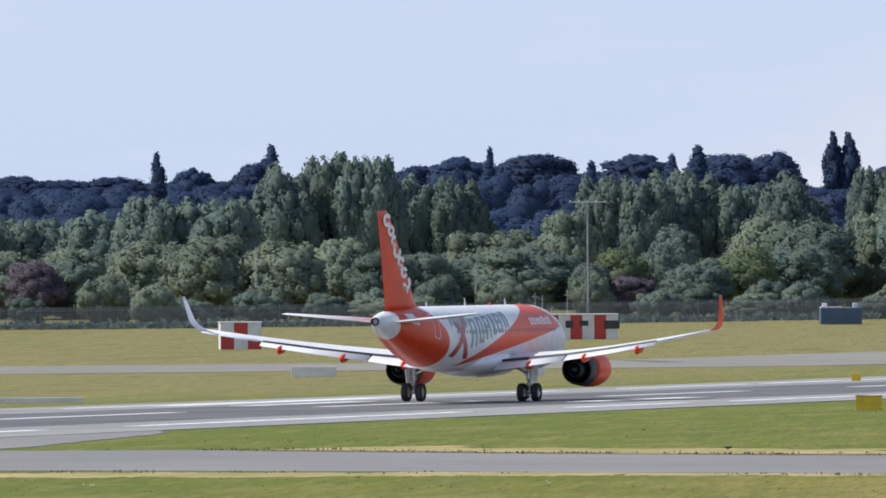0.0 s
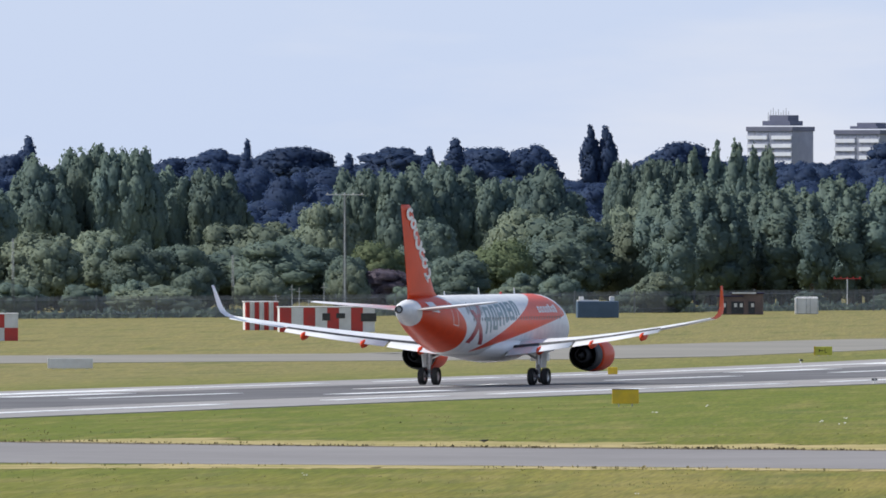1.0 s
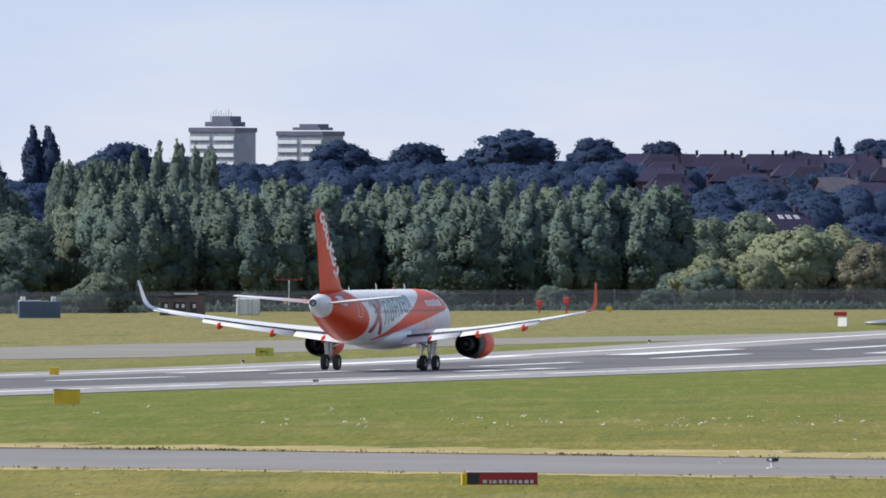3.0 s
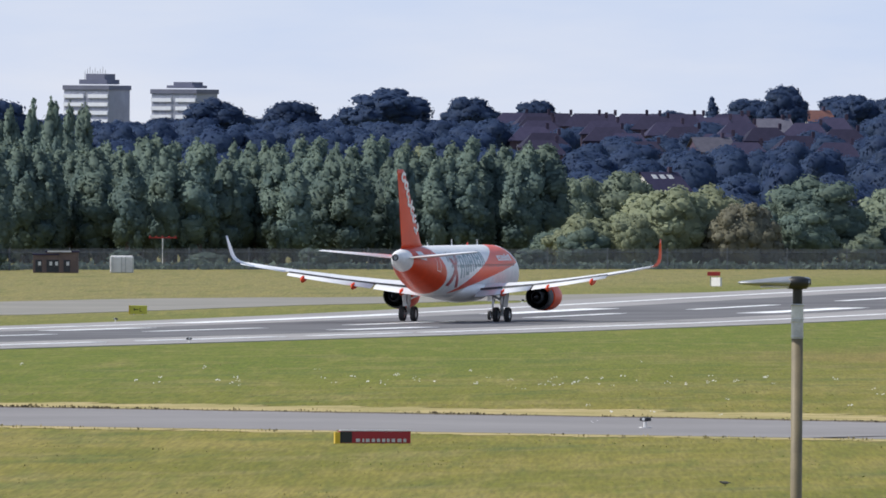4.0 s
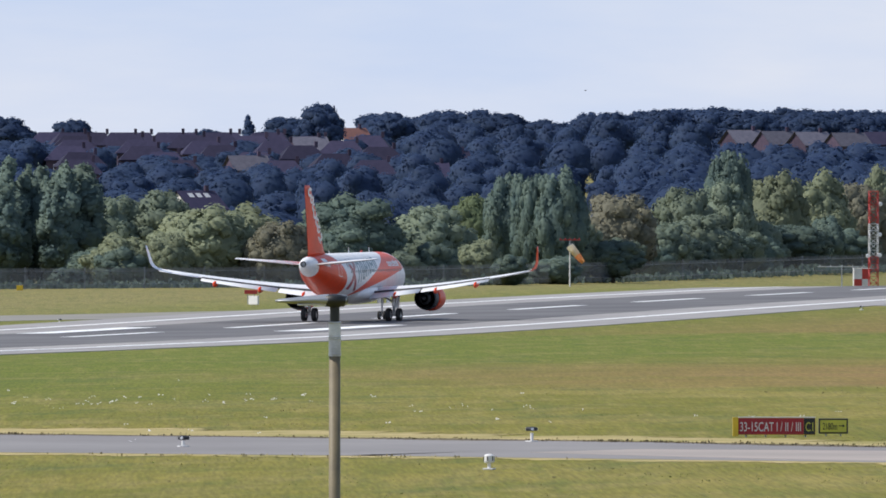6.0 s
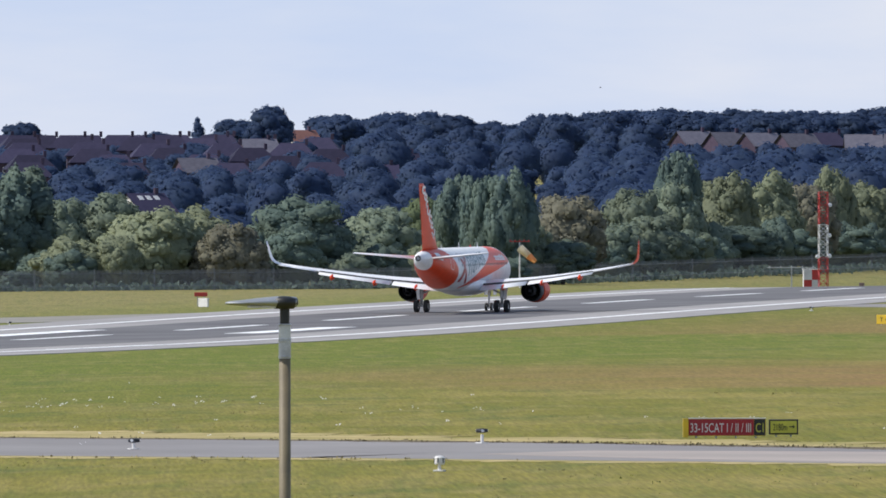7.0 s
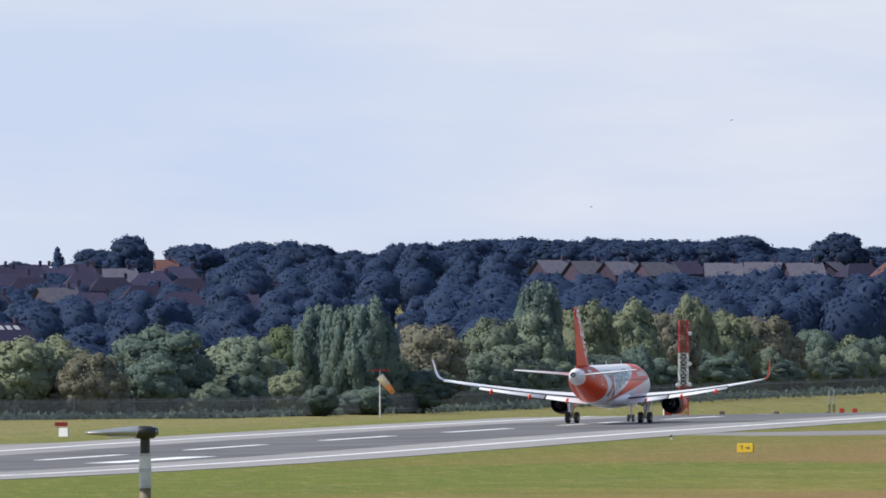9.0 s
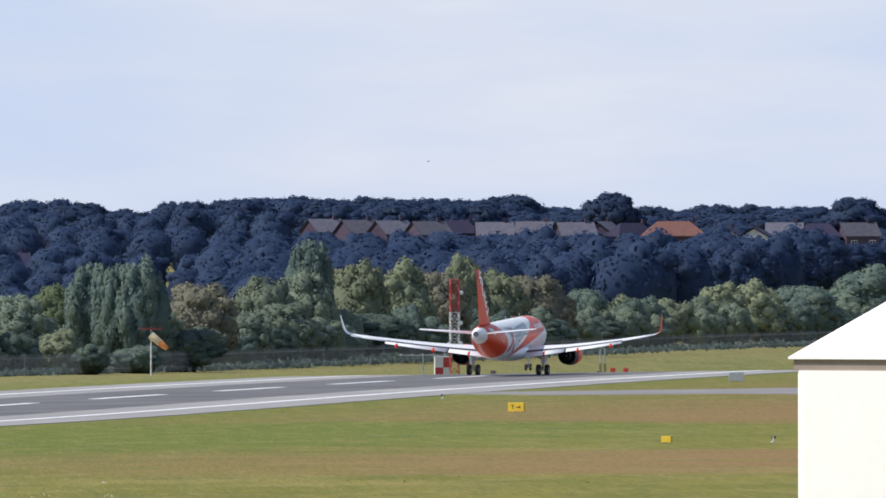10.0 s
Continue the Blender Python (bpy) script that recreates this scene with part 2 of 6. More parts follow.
BLUE = mat("container_blue", (0.07, 0.12, 0.20), (0.05, 0.09, 0.15), 0.5, scale=1, fine=0.1)
BROWN = mat("shed_brown", (0.16, 0.11, 0.10), (0.11, 0.08, 0.075), 0.8, scale=1, fine=0.15)
# sun glare on the cloth is painted into both sock colours, strongest at the mouth
SOCKGLARE = leaves("sock_glare", (0.97, 0.92, 0.8), (0.96, 0.88, 0.7), 0.0, 0.05, 0.1, 0.6)
SOCK = leaves("sock_orange", (0.97, 0.66, 0.36), (0.95, 0.5, 0.2), 0.0, 0.05, 0.1, 0.6)
# brick and dark slate are dulled towards violet, haze mixed into their colour
BRICK = mat("house_brick_hazed", (0.086, 0.064, 0.094), (0.068, 0.052, 0.080), 0.85, scale=1.5, fine=0.15, per_object=0.25)
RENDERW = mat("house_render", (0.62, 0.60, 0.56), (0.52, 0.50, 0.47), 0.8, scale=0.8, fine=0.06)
SLATE = mat("roof_slate_hazed", (0.036, 0.032, 0.062), (0.028, 0.026, 0.052), 0.7, scale=1.2, fine=0.2, per_object=0.3)
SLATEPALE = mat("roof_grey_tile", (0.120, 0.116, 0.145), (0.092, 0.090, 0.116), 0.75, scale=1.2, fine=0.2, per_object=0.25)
TILE = mat("roof_tile", (0.215, 0.105, 0.088), (0.175, 0.088, 0.075), 0.8, scale=1.2, fine=0.2, per_object=0.15)
# tower colours carry haze: all blued, roof edge and windows lightened
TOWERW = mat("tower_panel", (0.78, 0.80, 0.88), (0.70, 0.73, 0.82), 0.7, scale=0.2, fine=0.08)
TOWERD = mat("tower_dark_hazed", (0.17, 0.18, 0.25), (0.14, 0.15, 0.21), 0.7, scale=0.2, fine=0.08)
TOWERWIN = mat("tower_window_hazed", (0.20, 0.22, 0.30), (0.27, 0.29, 0.37), 0.3, scale=0.6, fine=0.1)
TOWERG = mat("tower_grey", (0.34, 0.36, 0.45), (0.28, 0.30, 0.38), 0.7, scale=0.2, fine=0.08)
CREAM = mat("kiosk_white", (0.93, 0.91, 0.88), (0.90, 0.87, 0.83), 0.55, scale=1.5, fine=0.04)
# brown that stands in for the shade under the kiosk's eave
FASCIA_SHADE = mat("kiosk_fascia_shade", (0.30, 0.24, 0.20), (0.26, 0.21, 0.18), 0.7, scale=2, fine=0.08)
FEATHER = mat("feather_black", (0.015, 0.015, 0.018), (0.03, 0.03, 0.035), 0.6, scale=20)
for m in (BRICK, SLATE, SLATEPALE, TILE, TOWERW, TOWERD, TOWERG):
    m.node_tree.nodes["Principled BSDF"].inputs["Specular IOR Level"].default_value = 0.12

# ---------------------------------------------------------------- mesh helpers


def link(name, bm, material, parent=None, label="", smooth=False):
    me = bpy.data.meshes.new(name)
    bm.to_mesh(me)
    bm.free()
    for m in (material if isinstance(material, (list, tuple)) else [material]):
        me.materials.append(m)
    if smooth:
        for p in me.polygons:
            p.use_smooth = True
    ob = new(name, me)
    if parent:
        ob.parent = parent
    if label:
        ob["label"] = label
    return ob


def part(name, bm, material, parent, label="", smooth=False):
    return link(name, bm, material, parent, label, smooth)


def mesh_part(name, verts, faces, material, parent=None, label="", smooth=False):
    me = bpy.data.meshes.new(name)
    me.from_pydata(verts, [], faces)
    me.materials.append(material)
    me.update()
    if smooth:
        for p in me.polygons:
            p.use_smooth = True
    ob = new(name, me)
    if parent:
        ob.parent = parent
    if label:
        ob["label"] = label
    return ob


def box(bm, x, y, z, cx=0, cy=0, cz=0, turn=None, bevel=0.0):
    """A box x * y * z with its centre at (cx, cy, cz)."""
    m = Matrix.Translation((cx, cy, cz)) @ (turn or Matrix()) @ Matrix.Diagonal((x, y, z, 1))
    vs = bmesh.ops.create_cube(bm, size=1, matrix=m)["verts"]
    if bevel:
        es = list({e for v in vs for e in v.link_edges})
        bmesh.ops.bevel(bm, geom=es, offset=bevel, segments=2, affect="EDGES", profile=0.5)
    return bm


def rod(bm, a, b, r, r2=None, n=8):
    """A round bar from a to b."""
    a, b = Vector(a), Vector(b)
    d = b - a
    m = Matrix.Translation((a + b) / 2) @ d.to_track_quat("Z", "Y").to_matrix().to_4x4()
    bmesh.ops.create_cone(bm, cap_ends=True, segments=n, radius1=r, radius2=r if r2 is None else r2, depth=d.length, matrix=m)
    return bm


def lathe(bm, profile, axis_m=None, n=24, close=False):
    """Turns (along, radius) pairs round the local y axis."""
    m = axis_m or Matrix()
    rings = []
    for y, r in profile:
        rings.append([bm.verts.new(m @ Vector((r * math.cos(2 * math.pi * i / n), y, r * math.sin(2 * math.pi * i / n)))) for i in range(n)])
    for a, b in zip(rings, rings[1:]):
        for i in range(n):
            bm.faces.new((a[i], a[(i + 1) % n], b[(i + 1) % n], b[i]))
    if close:
        bm.faces.new(rings[0][::-1])
        bm.faces.new(rings[-1])
    bmesh.ops.recalc_face_normals(bm, faces=bm.faces)
    return bm


def B():
    return bmesh.new()


def thing(name, label, category, group="", m=None):
    ob = tagged(new(name), label, category, group)
    if m is not None:
        ob.matrix_basis = m
    return ob


# ---------------------------------------------------------------- the ground
PROFILE = [(-9000, 1.2), (650, 1.2), (800, 0.78), (950, 0.2), (1050, -0.15), (1125, -0.25), (1200, -0.12), (1325, 0.4), (1450, 0.68), (1600, 0.8), (2000, 1.1), (9000, 1.1)]


def ease(u):
    u = min(max(u, 0.0), 1.0)
    return u * u * (3 - 2 * u)


def along_slope(y):
    """Height of the runway's crown along its length, smoothed."""
    total = 0.0
    for k in range(-3, 4):
        yy = y + k * 18.0
        for (a, za), (b, zb) in zip(PROFILE, PROFILE[1:]):
            if a <= yy <= b:
                total += za + (zb - za) * (yy - a) / (b - a)
                break
    return total / 7


def ground_z(x, y):
    z = along_slope(y) + 0.0125 * min(max(x - RUNWAY_X, -60), 60)
    s = -x * math.sin(radians(14)) + y * math.cos(radians(14))
    b = math.degrees(math.atan2(x, max(y, 1.0)))
    rise = 9.8 + 4.0 * ease((b + 15.0) / 1.7)
    late = ease((b + 12.2) / 1.6)
    z += rise * (ease((s - 1900 - 450 * late) / (900 - 560 * late)) - ease((s - 3050) / 700))
    # beyond the crest the runway falls away
    z -= 0.010 * min(max(y - 1560, 0.0), 400.0) * ease((x + 340) / 36)
    r = math.hypot(x, y)
    return max(z, 12.0 - 0.03 * r)


def spot(bearing, r, sink=0.0):
    b = radians(bearing)
    x, y = r * math.sin(b), r * math.cos(b)
    return Vector((x, y, ground_z(x, y) - sink))


def skirts(verts, faces, rim, depth=0.15):
    for a, b in rim:
        k = len(verts)
        verts += [(verts[a][0], verts[a][1], verts[a][2] - depth), (verts[b][0], verts[b][1], verts[b][2] - depth)]
        faces.append((a, b, k + 1, k))


def sheet(name, xs, ys, lift, material, parent=None):
    verts = [(x, y, ground_z(x, y) + lift) for y in ys for x in xs]
    n = len(xs)
    faces = [(j * n + i, j * n + i + 1, (j + 1) * n + i + 1, (j + 1) * n + i) for j in range(len(ys) - 1) for i in range(n - 1)]
    if lift:                                 # edges that go down into the ground
        rim = [(j * n, (j + 1) * n) for j in range(len(ys) - 1)] + [((j + 1) * n + n - 1, j * n + n - 1) for j in range(len(ys) - 1)]
        rim += [(i + 1, i) for i in range(n - 1)] + [((len(ys) - 1) * n + i, (len(ys) - 1) * n + i + 1) for i in range(n - 1)]
        skirts(verts, faces, rim)
    return mesh_part(name, verts, faces, material, parent)


YS = [-4900, -2500, -1200, -600, -300, -150, -60, 0, 60, 120, 180, 240, 300, 350, 400, 450, 500] + [550 + 12.5 * i for i in range(117)] + [2050 + 50 * i for i in range(59)]
XS = [-4900, -3000, -2000, -1500, -1200, -1000, -900, -800, -700, -600, -550, -500, -450, -400, -360, -328.14, -300, -290, -268.14, -246, -236, -208.14,
      -180, -150, -120, -90, -60, -30, 0, 30, 60, 120, 200, 300, 400, 600, 1000, 1800, 3000, 4900]
ground = tagged(sheet("ground", XS, YS, 0.0, GRASS), "mown airfield grass, green with dry straw-coloured patches", "ground", kind="structure")

RY = [y for y in YS if 500 <= y <= 3300]


def strip(name, x0, x1, lift, material, ys=RY, nx=3, parent=None):
    return sheet(name, [x0 + (x1 - x0) * i / (nx - 1) for i in range(nx)], ys, lift, material, parent)


runway = tagged(strip("runway", RUNWAY_X - 31, RUNWAY_X + 31, 0.05, ASPHALT), "grey asphalt runway with worn paler shoulders", "runway", kind="structure")
part_rub = strip("rubber_track", RUNWAY_X - 14.5, RUNWAY_X + 14.5, 0.062, RUBBER, parent=runway)
part_rub["label"] = "dark tyre-rubber stained middle of the runway"


def marking(x0, x1, y0, y1):
    n = max(2, int((y1 - y0) / 12.5) + 2)
    ys = [y0 + (y1 - y0) * i / (n - 1) for i in range(n)]
    return sheet("marking", [x0, x1], ys, 0.076, PAINT, runway)


for side in (-1, 1):
    ob = sheet("edge_line", [RUNWAY_X + side * 22.5 - 0.55, RUNWAY_X + side * 22.5 + 0.55], [y for y in RY if 1010 < y < 2400], 0.064, PAINT, runway)
    for k in range(14):                      # the older, broken stretch of the edge line
        y0 = 520 + k * 40 + random.uniform(0, 10)
        marking(RUNWAY_X + side * 22.5 - 0.7, RUNWAY_X + side * 22.5 + 0.7, y0, y0 + random.uniform(18, 36))
for k in range(-9, 18):                      # centre line: 30 m dashes
    marking(RUNWAY_X - 2.9, RUNWAY_X - 1.6, 1197 + 60 * k, 1229 + 60 * k)
for y0, y1 in ((704, 727), (853, 877), (1027, 1053), (1168, 1206)):   # touchdown-zone bars
    for side in (-1, 1):
        w = 3.2 if y0 > 1100 else 2.2
        marking(RUNWAY_X - 1.4 + side * 11 - w / 2, RUNWAY_X - 1.4 + side * 11 + w / 2, y0, y1)
marking(-290, -287.8, 1098, 1166)
marking(-289.6, -287.2, 862, 906)


def ribbon(name, centre, widths, lift, material, ragged=0.0, n=120, parent=None):
    """A strip along a bent line of (x, y) points, with edges that may be ragged."""
    pts = [Vector(p) for p in centre]
    lens = [0.0]
    for a, b in zip(pts, pts[1:]):
        lens.append(lens[-1] + (b - a).length)

    def at(d):
        for i in range(len(pts) - 1):
            if d <= lens[i + 1] or i == len(pts) - 2:
                u = (d - lens[i]) / (lens[i + 1] - lens[i])
                return pts[i].lerp(pts[i + 1], u), (pts[i + 1] - pts[i]).normalized(), widths[i] + (widths[i + 1] - widths[i]) * u
    verts, faces = [], []
    for k in range(n + 1):
        p, d, w = at(lens[-1] * k / n)
        nrm = Vector((-d.y, d.x))
        for side in (-0.5, -0.17, 0.17, 0.5):
            off = w * side
            if abs(side) == 0.5 and ragged:
                j = noise.noise(Vector((p.x * 0.35, p.y * 0.35, side * 9))) * ragged + random.uniform(-0.3, 0.3) * ragged
                off += max(-w * 0.28, min(w * 0.28, j))
            q = p + nrm * off
            verts.append((q.x, q.y, ground_z(q.x, q.y) + lift))
    for k in range(n):
        for i in range(3):
            faces.append((k * 4 + i, k * 4 + i + 1, k * 4 + i + 5, k * 4 + i + 4))
    skirts(verts, faces, [(k * 4, k * 4 + 4) for k in range(n)] + [(k * 4 + 3, k * 4 + 7) for k in range(n)]
           + [(i, i + 1) for i in range(3)] + [(n * 4 + i, n * 4 + i + 1) for i in range(3)])
    return mesh_part(name, verts, faces, material, parent)


# the taxiway that crosses in front of the runway
TAXI_LINE = [(-330, 640), (-228, 604), (-190, 597), (-165, 594), (-140, 589), (-118, 583), (-99, 573), (-60, 560), (200, 500)]
TAXI_WIDE = [60, 56, 40, 37, 35, 31, 24, 26, 26]
tagged(ribbon("taxiway", TAXI_LINE, TAXI_WIDE, 0.03, TAXI, 0.4, 260), "grey asphalt taxiway with ragged grass edges", "taxiway", kind="structure")
tagged(ribbon("taxiway_concrete", [(-116, 579.5), (-99, 572.5), (-60, 559), (200, 500)], [8, 20, 24, 24], 0.045, CONCRETE, 0.5, 160), "pale pinkish concrete apron strip", "taxiway", kind="structure")
tagged(ribbon("dry_verge", [(-205, 628), (-180, 621), (-160, 617.5), (-138, 612), (-116, 602), (-97, 589), (-50, 575.5)], [18, 19, 19, 18, 13, 11, 11], 0.018, VERGE, 5.0, 600), "straw-coloured dry grass verge along the taxiway", "verge", kind="structure")
tagged(ribbon("dry_verge", [(-220, 562), (-172, 574), (-150, 573.5), (-136, 570), (-117, 566), (-97, 559.5), (-50, 546)], [9, 8, 8, 6, 5, 5, 5], 0.016, VERGE, 3.0, 500), "thin dry grass verge on the near side of the taxiway", "verge", kind="structure")
tagged(ribbon("taxiway_link", [(-268, 760), (-252, 690), (-246, 640), (-246, 590)], [20, 40, 48, 48], 0.028, TAXI, 0.5, 80), "grey asphalt link between taxiway and runway", "taxiway", kind="structure")
# the further taxiway that joins the runway
tagged(ribbon("taxiway_far", [(-640, 985), (-400, 1135), (-343, 1180), (-333, 1245), (-322, 1280), (-300, 1300), (-290, 1340)], [55, 50, 40, 34, 38, 40, 10], 0.03, TAXIHAZED, 0.6, 220), "grey asphalt taxiway joining the runway", "taxiway", kind="structure")
tagged(ribbon("taxiway_exit", [(-240, 1335), (-215, 1322), (-180, 1318), (-60, 1330), (200, 1370)], [10, 40, 55, 60, 60], 0.03, TAXI, 0.5, 160), "grey asphalt exit taxiway leaving the runway", "taxiway", kind="structure")

# ---------------------------------------------------------------- the airliner
# Its own space: x to its right, y ahead of the main gear, z up from the tyres' foot.


def livery_material():
    """White fuselage with an orange tail end and a rising orange band, in the fuselage's own metres."""
    m = bpy.data.materials.new("fuselage_paint")
    m.use_nodes = True
    nt = m.node_tree
    bs = nt.nodes["Principled BSDF"]
    bs.inputs["Roughness"].default_value = 0.38
    bs.inputs["Specular IOR Level"].default_value = 0.3
    tc = nt.nodes.new("ShaderNodeTexCoord")
    sp = nt.nodes.new("ShaderNodeSeparateXYZ")
    nt.links.new(tc.outputs["Object"], sp.inputs[0])
    X, Y, Z = sp.outputs

    def op(kind, a, b=None, c=None):
        n = nt.nodes.new("ShaderNodeMath")
        n.operation = kind
        for i, v in enumerate((a, b, c)):
            if v is None:
                continue
            if isinstance(v, (int, float)):
                n.inputs[i].default_value = v
            else:
                nt.links.new(v, n.inputs[i])
        return n.outputs[0]

    def under(a, b):
        return op("LESS_THAN", a, b)

    dz = op("SUBTRACT", Z, 3.3)
    curve = op("MULTIPLY", op("MULTIPLY", dz, dz), -0.38)
    rear = op("MULTIPLY", under(Y, op("ADD", curve, -10.3)), under(-17.4, Y))
    lower = op("MULTIPLY_ADD", Y, 0.112, 3.10)
    upper = op("MULTIPLY_ADD", Y, 0.235, 4.10)
    front = op("MULTIPLY_ADD", op("MULTIPLY", dz, dz), -0.45, 14.3)
    band = op("MULTIPLY", op("MULTIPLY", under(lower, Z), under(Z, upper)), op("MULTIPLY", under(-7.4, Y), under(Y, front)))
    fac = op("MAXIMUM", rear, band)
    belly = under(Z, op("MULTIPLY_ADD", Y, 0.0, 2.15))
    nz = nt.nodes.new("ShaderNodeTexNoise")
    nz.inputs["Scale"].default_value, nz.inputs["Detail"].default_value = 1.6, 6
    nt.links.new(tc.outputs["Object"], nz.inputs["Vector"])
    w = nt.nodes.new("ShaderNodeValToRGB")
    w.color_ramp.elements[0].position, w.color_ramp.elements[0].color = 0.35, (0.70, 0.705, 0.72, 1)
    w.color_ramp.elements[1].position, w.color_ramp.elements[1].color = 0.65, (0.80, 0.80, 0.80, 1)
    nt.links.new(nz.outputs[0], w.inputs[0])
    o = nt.nodes.new("ShaderNodeValToRGB")
    o.color_ramp.elements[0].position, o.color_ramp.elements[0].color = 0.35, (0.66, 0.055, 0.008, 1)
    o.color_ramp.elements[1].position, o.color_ramp.elements[1].color = 0.65, (0.74, 0.062, 0.008, 1)
    nt.links.new(nz.outputs[0], o.inputs[0])
    g = nt.nodes.new("ShaderNodeMix")
    g.data_type = "RGBA"
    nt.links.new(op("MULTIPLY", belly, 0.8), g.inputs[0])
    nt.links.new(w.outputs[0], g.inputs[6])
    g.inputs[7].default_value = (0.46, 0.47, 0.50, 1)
    mx = nt.nodes.new("ShaderNodeMix")
    mx.data_type = "RGBA"
    nt.links.new(fac, mx.inputs[0])
    nt.links.new(g.outputs[2], mx.inputs[6])
    nt.links.new(o.outputs[0], mx.inputs[7])
    nt.links.new(mx.outputs[2], bs.inputs["Base Color"])
    return m


# fuselage stations: y, half width, half height, centre z
STATIONS = [(17.7, 0.02, 0.02, 3.35), (17.5, 0.42, 0.40, 3.36), (17.1, 0.78, 0.74, 3.38), (16.4, 1.15, 1.12, 3.43), (15.5, 1.46, 1.48, 3.54), (14.4, 1.72, 1.78, 3.66),
            (13.2, 1.88, 1.96, 3.74), (12.0, 1.96, 2.05, 3.80), (10.5, 1.975, 2.07, 3.82), (0.0, 1.975, 2.07, 3.82), (-6.0, 1.975, 2.07, 3.82), (-8.5, 1.96, 2.02, 3.87),
            (-10.5, 1.88, 1.90, 3.99), (-12.5, 1.72, 1.68, 4.19), (-14.5, 1.46, 1.40, 4.43), (-16.5, 1.10, 1.06, 4.68), (-18.0, 0.76, 0.76, 4.86), (-19.2, 0.44, 0.46, 4.98), (-19.75, 0.27, 0.28, 5.02)]


def section(y):
    """Half width, half height and centre of the fuselage at y, smoothly between the stations."""
    for (y1, *a), (y0, *b) in zip(STATIONS, STATIONS[1:]):
        if y0 <= y <= y1:
            u = (y1 - y) / (y1 - y0)
            w, h, c = [p + (q - p) * u for p, q in zip(a, b)]
            return w, h, c + 0.14
    w, h, c = STATIONS[-1][1:]
    return w, h, c + 0.14


def skin(y, angle, out=0.0):
    """A point of the fuselage's skin: the angle runs from its right side (0) over the top (90)."""
    w, h, c = section(y)
    a = radians(angle)
    return Vector(((w + out) * math.cos(a), y, c + (h + out) * math.sin(a)))


def patch(bm, y0, y1, a0, a1, out=0.02, n=6, shear=0.0):
    """A plate that hugs the fuselage between two stations and two angles."""
    rows = []
    for i in range(n + 1):
        a = a0 + (a1 - a0) * i / n
        rows.append([bm.verts.new(skin(y + shear * i / n, a, out)) for y in (y0, (y0 + y1) / 2, y1)])
    for r, s in zip(rows, rows[1:]):
        for i in range(2):
            bm.faces.new((r[i], r[i + 1], s[i + 1], s[i]))
    bmesh.ops.recalc_face_normals(bm, faces=bm.faces)
    return bm


def foil(bm, sections, n=14):
    """A wing skin through sections (leading point, chord, thickness share, up direction, aft direction)."""
    rings = []
    for lead, chord, thick, up, aft in sections:
        ring = []
        for i in range(2 * n):
            u = i / n if i < n else (2 * n - i) / n
            s = (1 - math.cos(math.pi * u)) / 2
            t = thick * chord * (2.97 * math.sqrt(s) - 1.26 * s - 3.52 * s * s + 2.84 * s ** 3 - 1.03 * s ** 4) / 2
            ring.append(bm.verts.new(Vector(lead) + Vector(aft) * (s * chord) + Vector(up) * (t * 1.25 if i < n else -t * 0.75)))
        rings.append(ring)
    for a, b in zip(rings, rings[1:]):
        for i in range(2 * n):
            j = (i + 1) % (2 * n)
            bm.faces.new((a[i], a[j], b[j], b[i]))
    bm.faces.new(rings[0])
    bm.faces.new(rings[-1][::-1])
    bmesh.ops.recalc_face_normals(bm, faces=bm.faces)
    return bm


def wheel(parent, x, y, r, width):
    bm = B()
    turn = Matrix.Translation((x, y, r)) @ Matrix.Rotation(radians(90), 4, "Z")
    w = width / 2
    lathe(bm, [(-w * 0.6, r * 0.55), (-w * 0.95, r * 0.75), (-w, r * 0.88), (-w * 0.7, r * 0.98), (0, r), (w * 0.7, r * 0.98), (w, r * 0.88), (w * 0.95, r * 0.75), (w * 0.6, r * 0.55)], turn, 28)
    tyre = part("wheel", bm, TYRE, parent, smooth=True)
    bm = B()
    lathe(bm, [(-w * 0.55, 0.03), (-w * 0.5, r * 0.3), (-w * 0.7, r * 0.5), (-w * 0.55, r * 0.57), (w * 0.55, r * 0.57), (w * 0.7, r * 0.5), (w * 0.5, r * 0.3), (w * 0.55, 0.03)], turn, 20)
    part("rim", bm, METAL, tyre)


def wing_le(x):
    return 5.9 - (x - 1.9) * 0.535


def wing_chord(x):
    te = -1.35 if x < 6.4 else -1.35 - (x - 6.4) * 0.285
    return wing_le(x) - te


def wing_z(x):
    return 2.53 + 0.085 * (x - 1.9) + 0.0033 * (x - 1.9) ** 2


